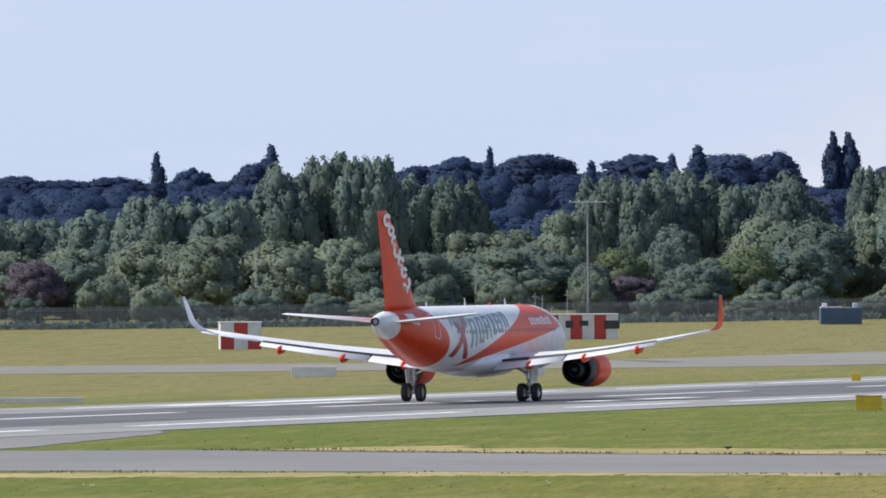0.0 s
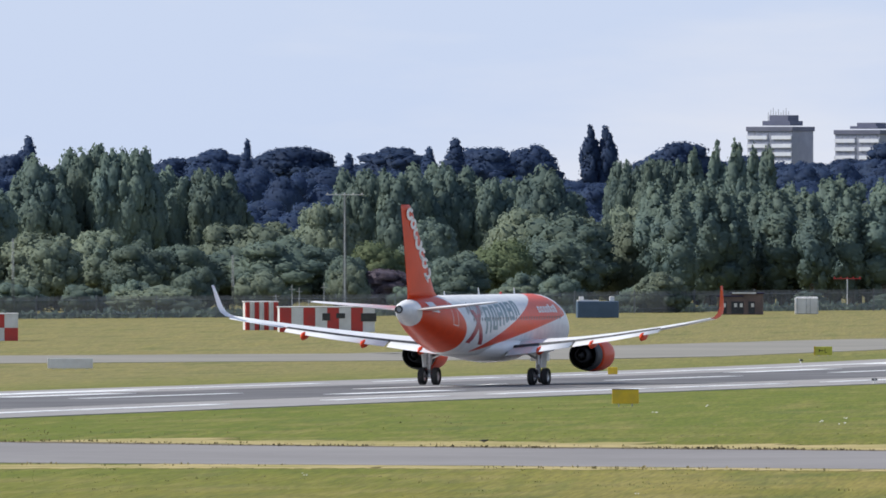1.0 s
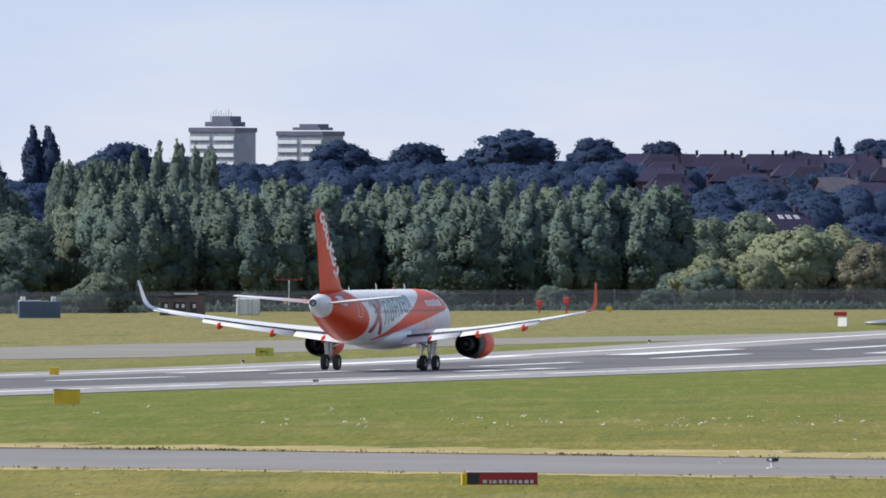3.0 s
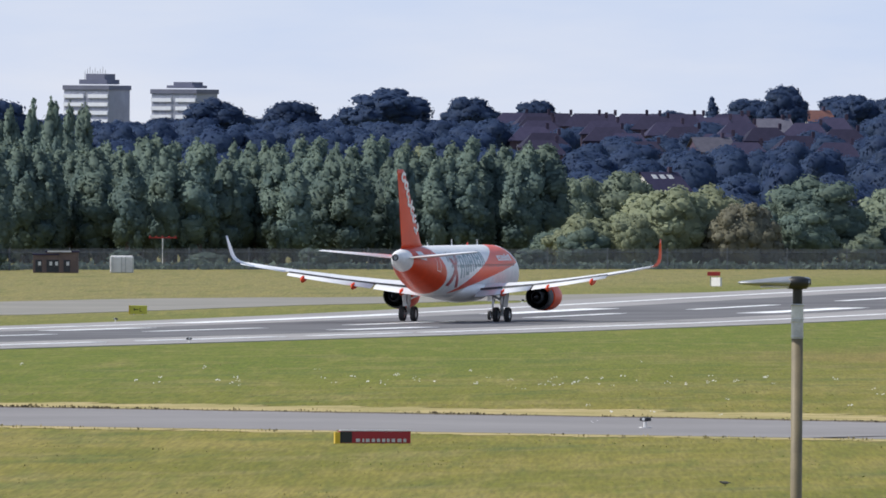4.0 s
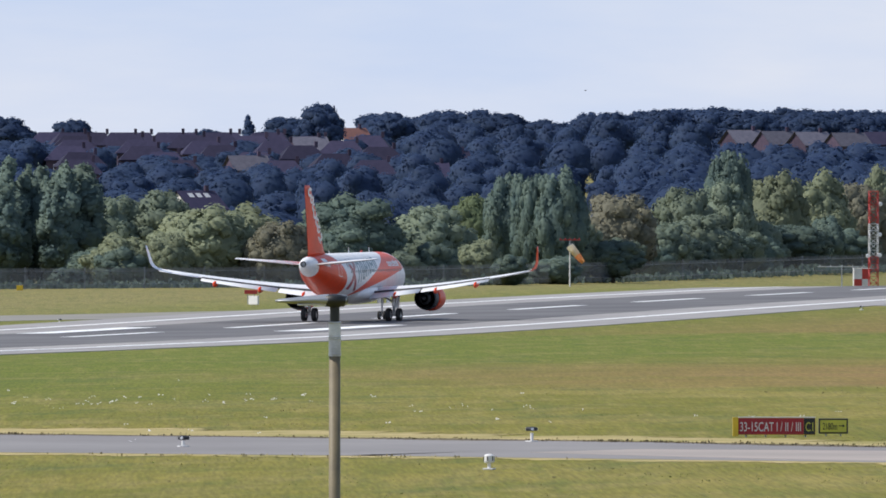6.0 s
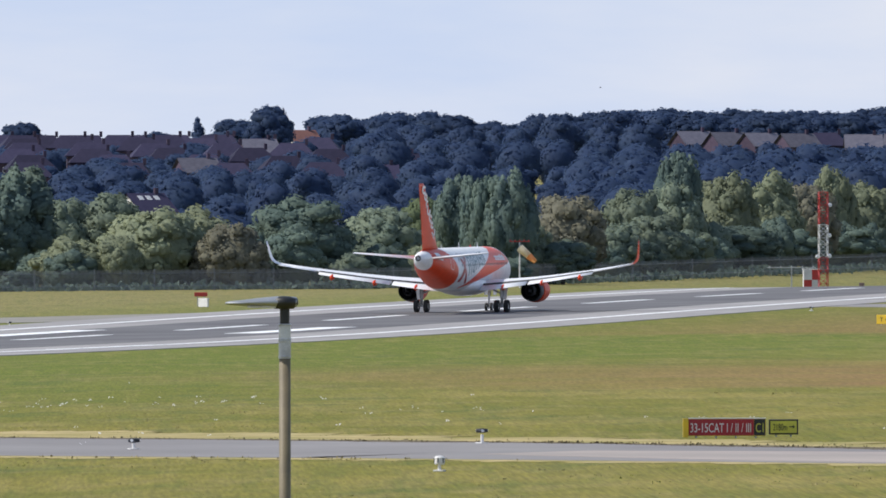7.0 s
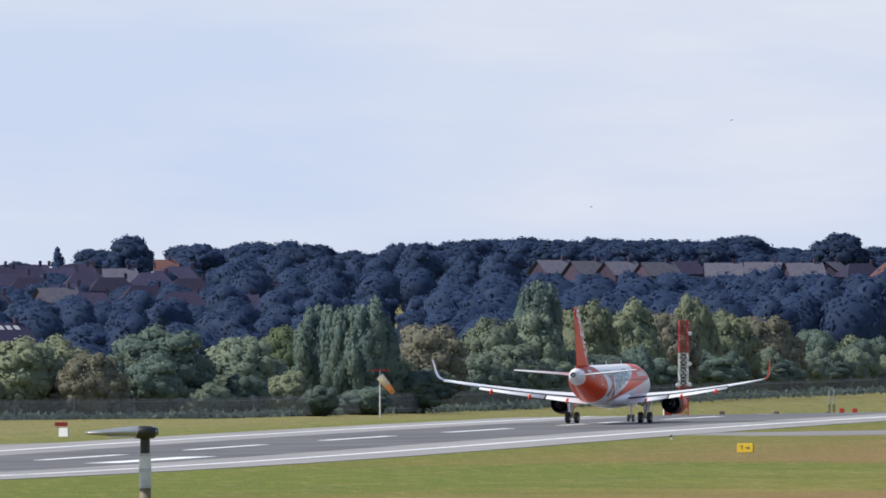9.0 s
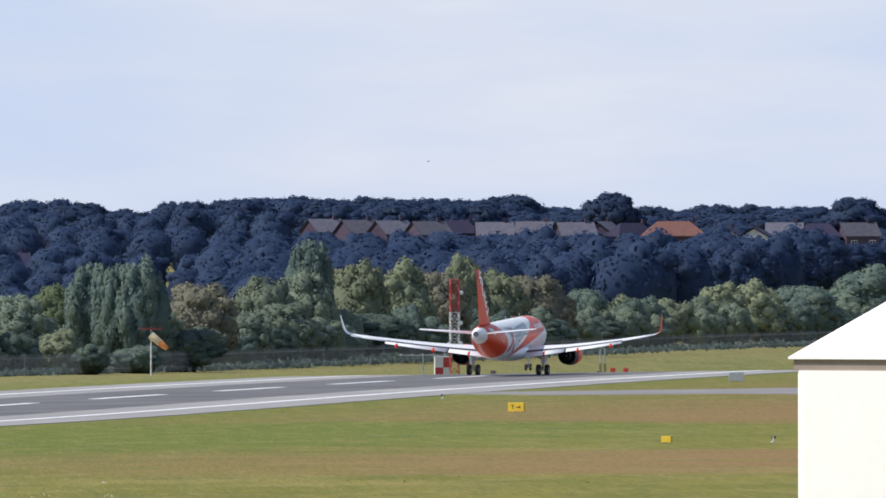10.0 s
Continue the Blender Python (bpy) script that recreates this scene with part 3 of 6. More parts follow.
def airliner():
    plane = thing("airliner", "white and orange twin-engined jet airliner rolling along the runway", "aeroplane")
    # fuselage
    ys = []
    for (y1, *_), (y0, *_) in zip(STATIONS, STATIONS[1:]):
        n = max(1, int((y1 - y0) / 0.8))
        ys += [y1 + (y0 - y1) * i / n for i in range(n)]
    ys.append(STATIONS[-1][0])
    bm = B()
    N = 48
    rings = [[bm.verts.new(skin(y, 360 * i / N)) for i in range(N)] for y in ys]
    for a, b in zip(rings, rings[1:]):
        for i in range(N):
            bm.faces.new((a[i], a[(i + 1) % N], b[(i + 1) % N], b[i]))
    bm.faces.new(rings[0])
    bm.faces.new(rings[-1])
    bmesh.ops.recalc_face_normals(bm, faces=bm.faces)
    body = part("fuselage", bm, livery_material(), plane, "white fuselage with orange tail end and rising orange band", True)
    # exhaust of the auxiliary unit
    bm = B()
    lathe(bm, [(-19.72, 0.27), (-19.95, 0.24), (-19.95, 0.19), (-19.6, 0.16), (-19.6, 0.02)], Matrix.Translation((0, 0, 5.16)), 20)
    part("tail_exhaust", bm, DARKMETAL, plane, "dark round tail exhaust")
    # belly fairing
    bm = B()
    lathe(bm, [(7.4, 0.05), (6.8, 0.7), (5.5, 1.35), (3.5, 1.75), (0.5, 1.85), (-2.5, 1.6), (-4.6, 0.9), (-5.6, 0.05)], Matrix.Translation((0, 0, 2.45)) @ Matrix.Diagonal((1.14, 1, 0.52, 1)), 28)
    part("belly_fairing", bm, WHITE, plane, smooth=True)
    # cabin windows
    bm = B()
    box(bm, 0.02, 0.20, 0.28, bevel=0.006)
    win = None
    for side in (-1, 1):
        for k in range(34):
            y = 11.6 - k * 0.62
            if win is None:
                win = part("cabin_window", bm, WINDOWGREY, plane)
                ob = win
            else:
                ob = win.copy()
                scene.collection.objects.link(ob)
            w, h, c = section(y)
            z = 4.40
            ob.location = (side * (w * math.sqrt(max(0, 1 - ((z - c) / h) ** 2)) + 0.004), y, z)
    # cockpit windows
    for side in (-1, 1):
        for y0, y1, a0, a1 in ((14.9, 15.7, 42, 60), (14.0, 14.8, 34, 52)):
            bm = B()
            patch(bm, y0, y1, a0 if side > 0 else 180 - a0, a1 if side > 0 else 180 - a1)
            part("cockpit_window", bm, GLASS, plane)
    # doors: thin outlines
    for side in (-1, 1):
        for y, hz in ((12.9, 1.85), (-12.4, 1.75)):
            bm = B()
            for ya, yb, aa, ab in ((y - 0.45, y - 0.40, -8, 46), (y + 0.40, y + 0.45, -8, 46), (y - 0.45, y + 0.45, -9, -7.5), (y - 0.45, y + 0.45, 45, 46.5)):
                patch(bm, ya, yb, aa if side > 0 else 180 - aa, ab if side > 0 else 180 - ab, 0.012)
            part("cabin_door", bm, GREYWING if y > 0 else WHITE, plane, "outlined cabin door")
    # decorative plain shapes along the side
    for side in (-1, 1):
        def ang(a):
            return a if side > 0 else 180 - a
        x = -6.3
        bm = B()
        for i, wdt in enumerate((1.25, 1.05, 1.2, 0.6, 1.2, 1.0)):
            lo, hi = -14 + 4.2 * (x + 6.3), 38 + 1.9 * (x + 6.3)
            patch(bm, x, x + 0.38, ang(lo), ang(hi), 0.015, 6, 0.25)
            patch(bm, x + wdt - 0.34, x + wdt, ang(lo + 2), ang(hi - 4), 0.015, 6, 0.25)
            patch(bm, x + 0.2, x + wdt + 0.2, ang(hi - 7), ang(hi), 0.018, 3)
            if i % 2 == 0:
                patch(bm, x, x + wdt, ang((lo + hi) / 2 - 3), ang((lo + hi) / 2 + 4), 0.018, 3)
            if i in (1, 4):
                patch(bm, x, x + wdt, ang(lo), ang(lo + 7), 0.018, 3)
            x += wdt + 0.42
        part("side_decal", bm, TEAL, body, "grey-green plain decal bars")
        bm = B()
        x = -9.9
        for i, wdt in enumerate((0.5, 0.35, 0.55, 0.4, 0.5)):
            patch(bm, x, x + 0.2, ang(20), ang(45 + 4 * (i % 2)), 0.021, 5, 0.2)
            patch(bm, x + wdt - 0.12, x + wdt, ang(24), ang(42), 0.021, 5, 0.2)
            x += wdt + 0.28
        part("side_decal", bm, WINDOWGREY, body, "small dark grey plain bars")
        bm = B()
        patch(bm, -9.8, -9.0, ang(-36), ang(44), 0.02, 14, 2.6)
        patch(bm, -7.0, -6.2, ang(-36), ang(30), 0.025, 14, -2.2)
        part("side_decal", bm, CRIMSON, body, "dark red crossed decal strokes")
        bm = B()
        x = 6.9
        for i, wdt in enumerate((0.5, 0.5, 0.45, 0.5, 0.35, 0.5, 0.4)):
            hi = 40 if i in (4, 6) else 36
            patch(bm, x, x + 0.2, ang(24), ang(hi), 0.015, 4)
            patch(bm, x + wdt - 0.18, x + wdt, ang(24), ang(hi), 0.015, 4)
            patch(bm, x, x + wdt, ang(23), ang(26), 0.018, 2)
            patch(bm, x, x + wdt, ang(33), ang(36), 0.018, 2)
            x += wdt + 0.2
        part("side_decal", bm, WHITE, body, "white plain lettering bars")
        bm = B()
        patch(bm, -16.1, -14.9, ang(12), ang(48), 0.015, 6, -0.3)
        part("side_decal", bm, GREYWING, body, "pale grey patch round the tailplane root")
    # fin
    bm = B()
    up, aft = Vector((1, 0, 0)), Vector((0, -1, 0))
    foil(bm, [((0, -10.6, 5.70), 7.3, 0.07, up, aft), ((0, -12.0, 6.30), 5.85, 0.08, up, aft), ((0, -17.0, 11.75), 2.30, 0.08, up, aft), ((0, -17.45, 11.98), 1.80, 0.05, up, aft)], 12)
    fin = part("fin", bm, ORANGE, plane, "orange swept tail fin", True)
    bm = B()
    for side in (-1, 1):
        for i in range(7):                          # plain rings and strokes in place of lettering
            u = 0.93 - i * 0.118
            chord = 5.85 - 3.55 * u
            rad = 0.36 if i % 3 else 0.42
            c = Vector((side * (0.04 * chord * (1.27 if side > 0 else 0.77) + 0.012), -12.0 - 5.0 * u - 0.25 - rad * 1.9, 6.30 + 5.45 * u))
            a0, a1 = ((30, 330), (0, 360), (60, 300), (150, 390), (0, 300), (20, 340), (180, 420))[i]
            seg = 14
            ring = []
            for k in range(seg + 1):
                a = radians(a0 + (a1 - a0) * k / seg)
                ring.append([bm.verts.new(c + Vector((dx, q * 1.9 * math.cos(a), q * math.sin(a)))) for q in (rad, rad * 0.42) for dx in (-0.012, 0.012)])
            for e, f in zip(ring, ring[1:]):
                for x, y in ((0, 1), (1, 3), (3, 2), (2, 0)):
                    bm.faces.new((e[x], e[y], f[y], f[x]))
            if i in (2, 4, 6):
                box(bm, 0.024, 0.75, 0.17, c.x, c.y - 0.15, c.z - rad, Matrix.Rotation(radians(-25), 4, "X"))
    part("fin_decal", bm, WHITE, fin, "white plain lettering bars along the leading edge")
    bm = B()
    box(bm, 0.03, 0.02, 5.2, 0, -18.4, 8.7, Matrix.Rotation(radians(18), 4, "X"))
    part("rudder_gap", bm, DARKMETAL, fin)
    # tailplanes
    for side in (-1, 1):
        bm = B()
        u2, aft = Vector((-side * 0.1, 0, 1)), Vector((0, -1, 0))
        foil(bm, [((side * 0.75, -14.6, 5.12), 3.6, 0.09, u2, aft), ((side * 6.2, -17.9, 5.62), 1.35, 0.09, u2, aft), ((side * 6.3, -18.2, 5.63), 0.8, 0.05, u2, aft)])
        part("tailplane", bm, GREYWING, plane, "pale grey swept tailplane", True)
    # wings
    for side in (-1, 1):
        bm = B()
        secs = []
        for x in (1.2, 3.0, 5.0, 6.4, 9.0, 12.0, 14.5, 16.6):
            secs.append(((side * x, wing_le(x), wing_z(x)), wing_chord(x) * 0.80, 0.15 - 0.004 * x, Vector((-side * 0.1, 0, 1)), Vector((0, -1, -0.02))))
        foil(bm, secs)
        wing = part("wing", bm, GREYWING, plane, "pale grey swept wing", True)
        for x0, x1 in ((1.9, 6.3), (6.5, 12.9), (13.1, 16.4)):      # flaps and aileron, a little lowered
            bm = B()
            drop = 0.20 if x0 < 13 else 0.05
            secs = []
            for x in (x0, (x0 + x1) / 2, x1):
                c = wing_chord(x)
                secs.append(((side * x, wing_le(x) - c * 0.80, wing_z(x) - drop * 0.6), c * 0.25, 0.13, Vector((0, -0.26, 0.96)) if x0 < 13 else Vector((0, 0, 1)), Vector((0, -0.96, -0.26)) if x0 < 13 else Vector((0, -0.99, -0.06))))
            foil(bm, secs, 8)
            part("flap" if x0 < 13 else "aileron", bm, WHITE, wing, "lowered trailing-edge flap" if x0 < 13 else "", True)
        bm = B()                                    # the dark slot ahead of the flaps
        secs = []
        for x in (1.9, 6.4, 9.0, 12.9):
            c = wing_chord(x)
            secs.append(((side * x, wing_le(x) - c * 0.775, wing_z(x) - 0.075), c * 0.05, 0.9, Vector((0, 0, 1)), Vector((0, -1, 0))))
        foil(bm, secs, 5)
        part("flap_slot", bm, DARKMETAL, wing, "dark slot ahead of the flaps")
        # sharklet
        bm = B()
        secs = []
        for k in range(8):
            u = k / 7
            a = radians(8 + 72 * ease(u * 1.6))
            if k == 0:
                px, pz, py = 16.55, wing_z(16.55), wing_le(16.55)
            else:
                px, pz, py = px + 0.36 * math.cos(a) * 0.95, pz + 0.36 * math.sin(a) * 1.04, py - 0.30
            ch = 1.62 - 1.05 * u
            secs.append(((side * px, py, pz), ch, 0.09, Vector((-side * math.sin(a), 0, math.cos(a))), Vector((0, -1, 0))))
        foil(bm, secs, 8)
        tip = part("winglet", bm, ORANGE, wing, "orange upturned wingtip, white on its inner face", True)
        tip.data.materials.append(WHITE)
        for q in tip.data.polygons:
            if q.normal.x * side < -0.05:
                q.material_index = 1
        # flap-track fairings
        for x, size in ((4.1, 0.8), (7.9, 0.8), (11.7, 0.7)):
            bm = B()
            c = wing_chord(x)
            m = Matrix.Translation((side * x, wing_le(x) - c * 0.90, wing_z(x) - 0.40)) @ Matrix.Rotation(radians(7), 4, "X") @ Matrix.Diagonal((0.50, 1, 0.82, 1))
            lathe(bm, [(1.7 * size, 0.02), (1.2 * size, 0.20), (0.3, 0.33), (-0.5, 0.31), (-1.0 * size, 0.14), (-1.25 * size, 0.02)], m, 14)
            part("flap_fairing", bm, ORANGE, wing, "orange flap fairing", True)
    # engines
    for side in (-1, 1):
        m = Matrix.Translation((side * 5.80, 1.0, 1.98)) @ Matrix.Diagonal((0.92, 1, 0.92, 1))
        bm = B()
        lathe(bm, [(4.0, 1.02), (3.75, 1.14), (4.2, 1.19), (5.0, 1.23), (6.1, 1.20), (6.9, 1.08), (7.2, 0.95), (7.1, 0.86), (6.6, 0.84), (5.6, 0.86)], m, 36)
        eng = part("engine", bm, ORANGE, plane, "orange engine cowling with dark nozzle", True)
        bm = B()
        lathe(bm, [(4.05, 1.12), (3.7, 1.145), (2.9, 1.08), (2.55, 1.03), (2.55, 0.99), (3.4, 0.97), (4.2, 0.95), (4.2, 0.3)], m, 36)
        part("nozzle", bm, DARKMETAL, eng, "dark metal exhaust nozzle", True)
        bm = B()
        lathe(bm, [(4.2, 0.66), (3.0, 0.62), (2.1, 0.47), (2.1, 0.42), (2.9, 0.40)], m, 28)
        part("core_nozzle", bm, DARKMETAL, eng, "", True)
        bm = B()
        lathe(bm, [(3.2, 0.34), (2.3, 0.27), (1.75, 0.10), (1.65, 0.01)], m, 20)
        part("exhaust_cone", bm, DARKMETAL, eng, "", True)
        bm = B()
        lathe(bm, [(6.1, 0.02), (5.9, 0.2), (5.8, 0.85)], m, 28)
        part("fan", bm, DARKMETAL, eng)
        bm = B()
        foil(bm, [((side * 5.82, 6.3, 3.05), 4.6, 0.09, Vector((1, 0, 0)), Vector((0, -1, 0))), ((side * 5.82, 6.9, 2.85), 4.8, 0.07, Vector((1, 0, 0)), Vector((0, -1, 0)))][::-1], 8)
        part("pylon", bm, WHITE, eng, "white engine pylon")
    # main gear
    for side in (-1, 1):
        gx = side * 3.795
        bm = B()
        rod(bm, (gx, 0, 0.55), (gx, 0.05, 2.5), 0.13, n=12)
        rod(bm, (gx, 0, 1.35), (gx, 0.05, 2.6), 0.19, n=12)
        rod(bm, (gx - 0.62, 0, 0.585), (gx + 0.62, 0, 0.585), 0.09, n=10)
        rod(bm, (gx, 0, 1.7), (gx - side * 1.5, 0.3, 2.4), 0.08)
        rod(bm, (gx, -0.05, 0.75), (gx, -0.42, 1.1), 0.05)
        rod(bm, (gx, -0.42, 1.1), (gx, -0.08, 1.5), 0.05)
        gear = part("main_gear", bm, METAL, plane, "bare metal landing-gear leg")
        for dx in (-0.465, 0.465):
            wheel(gear, gx + dx, 0, 0.585, 0.44)
        bm = B()
        box(bm, 0.06, 1.3, 1.35, gx + side * 0.34, 0.05, 1.85, Matrix.Rotation(radians(side * 6), 4, "Y"), 0.02)
        part("gear_door", bm, WHITE, gear)
    bm = B()
    rod(bm, (0, 12.64, 0.36), (0, 12.75, 2.2), 0.09, n=12)
    rod(bm, (-0.28, 12.64, 0.38), (0.28, 12.64, 0.38), 0.06)
    rod(bm, (0, 12.7, 1.1), (0, 13.9, 2.1), 0.05)
    nose = part("nose_gear", bm, METAL, plane, "bare metal nose leg")
    for dx in (-0.25, 0.25):
        wheel(nose, dx, 12.64, 0.38, 0.22)
    for dx in (-0.42, 0.42):
        bm = B()
        box(bm, 0.03, 1.6, 0.55, dx, 13.4, 1.75, bevel=0.01)
        part("gear_door", bm, WHITE, nose)
    # aerials and beacon
    for y, h in ((7.5, 0.45), (-1.0, 0.5), (-9.0, 0.3)):
        bm = B()
        foil(bm, [((0, y, 5.94), 0.5, 0.1, Vector((1, 0, 0)), Vector((0, -1, 0))), ((0, y - 0.3, 6.0 + h), 0.22, 0.1, Vector((1, 0, 0)), Vector((0, -1, 0)))], 5)
        part("aerial", bm, WHITE, plane)
    bm = B()
    lathe(bm, [(-0.1, 0.1), (0.0, 0.1), (0.1, 0.07), (0.14, 0.01)], Matrix.Translation((0, 4.0, 6.07)) @ Matrix.Rotation(radians(90), 4, "X"), 10)
    part("beacon", bm, RED, plane, "small red beacon")
    return plane


PLANE = airliner()

# ---------------------------------------------------------------- trees


def fib(n):
    i = np.arange(n) + 0.5
    z = 1 - 2 * i / n
    a = np.pi * (1 + 5 ** 0.5) * i
    r = np.sqrt(1 - z * z)
    return np.stack([r * np.cos(a), r * np.sin(a), z], 1)


def clumps(rng, centres, normals, size, tilt=0.48):
    """Irregular four-cornered leaf sprays at the given places, roughly facing outwards."""
    n = len(centres)
    nrm = normals + rng.normal(0, tilt, (n, 3))
    nrm /= np.linalg.norm(nrm, axis=1)[:, None] + 1e-9
    ref = rng.normal(0, 1, (n, 3))
    u = np.cross(nrm, ref)
    u /= np.linalg.norm(u, axis=1)[:, None] + 1e-9
    v = np.cross(nrm, u)
    verts = np.zeros((n, 4, 3))
    for k in range(4):
        a = 2 * np.pi * k / 4
        rad = size * rng.uniform(0.5, 1.25, n)
        verts[:, k] = centres + u * (np.cos(a) * rad)[:, None] + v * (np.sin(a) * rad)[:, None] + nrm * (rng.uniform(-0.3, 0.3, n) * size)[:, None]
    idx = np.arange(n)[:, None] * 4
    faces = np.concatenate([idx + [0, 1, 2], idx + [0, 2, 3]])
    return verts.reshape(-1, 3), faces


def ico(level):
    bm = B()
    bmesh.ops.create_icosphere(bm, subdivisions=level, radius=1)
    v, f = np.array([x.co[:] for x in bm.verts]), np.array([[q.index for q in x.verts] for x in bm.faces])
    bm.free()
    return v, f


ICO = {1: ico(1), 2: ico(2)}


def crown_mesh(name, rng, lobes, per, size, core=1, tilt=0.36, ruffle=0.28, loose=0.10):
    """Leaf sprays over a set of lobes (centre, radii), over an uneven inner mass of foliage; sprays buried in another lobe are left out."""
    vs, fs, ns, base = [], [], [], 0
    cen, rads = np.array([c for c, _ in lobes], float), np.array([r for _, r in lobes], float)
    middle = np.mean(cen, axis=0) * np.array([1, 1, 0.8])
    for i, (c, rad) in enumerate(zip(cen, rads)):
        d = fib(max(int(per * (rad[0] * rad[2])), 12))
        d = d + rng.normal(0, 0.16, d.shape)
        d /= np.linalg.norm(d, axis=1)[:, None]
        p = c + d * rad * rng.uniform(1.02 - loose, 1.02 + loose, len(d))[:, None]
        deep = (((p[:, None, :] - cen[None]) / rads[None]) ** 2).sum(2)
        deep[:, i] = 9
        d, p = d[deep.min(1) > 0.72], p[deep.min(1) > 0.72]
        if len(d):
            nr = d / rad
            nr /= np.linalg.norm(nr, axis=1)[:, None]
            v, f = clumps(rng, p, nr, size * rng.uniform(0.6, 1.3, len(d)), tilt)
            vs.append(v), fs.append(f + base)
            ns.append(np.repeat(nr + rng.normal(0, ruffle, nr.shape), 4, axis=0))
            base += len(v)
        lev = 2 if rad[0] > 2.4 else core
        v = ICO[lev][0]
        ns.append(v)
        v = v * rng.uniform(0.91, 1.05, (len(v), 1)) * rad + c
        vs.append(v), fs.append(ICO[lev][1] + base)
        base += len(v)
    vs, ns = np.concatenate(vs), np.concatenate(ns)
    out = vs - middle
    ns = ns + 0.55 * out / (np.linalg.norm(out, axis=1)[:, None] + 1e-9)
    me = bpy.data.meshes.new(name)
    me.from_pydata(vs.tolist(), [], np.concatenate(fs).tolist())
    soften(me, ns)
    return me, ns


def soften(me, normals):
    """Foliage shades as one rounded mass: its normals follow the crown."""
    for q in me.polygons:
        q.use_smooth = True
    normals = normals / (np.linalg.norm(normals, axis=1)[:, None] + 1e-9)
    me.normals_split_custom_set_from_vertices(normals.tolist())


def lobes_for(kind, rng):
    """The masses of a crown about 10 m high and 8 m wide (2.6 m for the columns)."""
    L = []

    def cover(c, rad, n, lo, hi, tall=1.0, under=-0.55, push=0.92):
        """One large mass and boughs of uneven size standing out of it."""
        c, rad = np.array(c, float), np.array(rad, float)
        L.append((c, rad * 0.93))
        for d in fib(n):
            if d[2] < under:
                continue
            d = d + rng.normal(0, 0.17, 3)
            d /= np.linalg.norm(d)
            q = rng.uniform(lo, hi)
            L.append((c + d * rad * push * rng.uniform(0.86, 1.06), np.array([q, q, q * tall]) * rng.uniform(0.85, 1.15, 3)))

    if kind == "round":
        cover((0, 0, 5.2), (2.75, 2.75, 3.7), 34, 0.75, 1.35)
        for _ in range(3):
            a = rng.uniform(0, 6.28)
            cover((1.9 * np.cos(a), 1.9 * np.sin(a), rng.uniform(3.4, 6.4)), (1.7, 1.7, 1.8), 10, 0.5, 0.9)
    elif kind == "willow":
        cover((0, 0, 4.7), (3.0, 3.0, 4.1), 54, 0.5, 0.95, 1.25)
        for _ in range(4):
            a = rng.uniform(0, 6.28)
            cover((2.2 * np.cos(a), 2.2 * np.sin(a), rng.uniform(2.4, 4.8)), (1.5, 1.5, 2.1), 14, 0.4, 0.75, 1.3)
    elif kind == "tall":
        cover((0, 0, 5.0), (2.9, 2.9, 3.9), 44, 0.5, 1.0, 1.5)
        for k in range(7):
            a, r = 0.9 * k + rng.uniform(-0.3, 0.3), rng.uniform(0.9, 2.6)
            top = rng.uniform(8.3, 10.0) - 0.35 * r
            half = rng.uniform(2.0, 3.2)
            cover((r * np.cos(a), r * np.sin(a), top - half), (1.0, 1.0, half), 16, 0.35, 0.65, 1.6)
    elif kind == "poplar":
        for k in range(17):
            z = 1.2 + k * 0.52
            w = 0.95 * min(1.0, 0.6 + 0.12 * k) * min(1.0, max(0.2, (10.5 - z) / 3.6))
            a = rng.uniform(0, 2 * np.pi)
            L.append(((0.45 * np.cos(a) * w, 0.45 * np.sin(a) * w, z), np.array([w, w, 1.25]) * rng.uniform(0.75, 1.15)))
        for k in range(16):
            z = rng.uniform(2.0, 9.6)
            w = min(1.0, (10.6 - z) / 3.6)
            a = rng.uniform(0, 2 * np.pi)
            L.append(((1.0 * np.cos(a) * w, 1.0 * np.sin(a) * w, z), np.array([0.3, 0.3, 0.8]) * rng.uniform(0.8, 1.3)))
    elif kind == "spire":
        for k in range(10):
            z = 1.4 + k * 0.86
            w = 1.15 * min(1, (10.4 - z) / 5.0 + 0.12)
            L.append(((rng.uniform(-0.15, 0.15), rng.uniform(-0.15, 0.15), z), np.array([w, w, 0.9])))
    elif kind == "bush":
        cover((0, 0, 3.0), (3.0, 3.0, 4.2), 26, 0.8, 1.5, 1.2, -0.2)
        for _ in range(3):
            a = rng.uniform(0, 6.28)
            cover((2.2 * np.cos(a), 2.2 * np.sin(a), rng.uniform(2.0, 4.5)), (1.6, 1.6, 3.2), 9, 0.5, 1.1, 1.2, -0.2)
    return L


SIZES = {}                                   # each pattern tree's own width and height


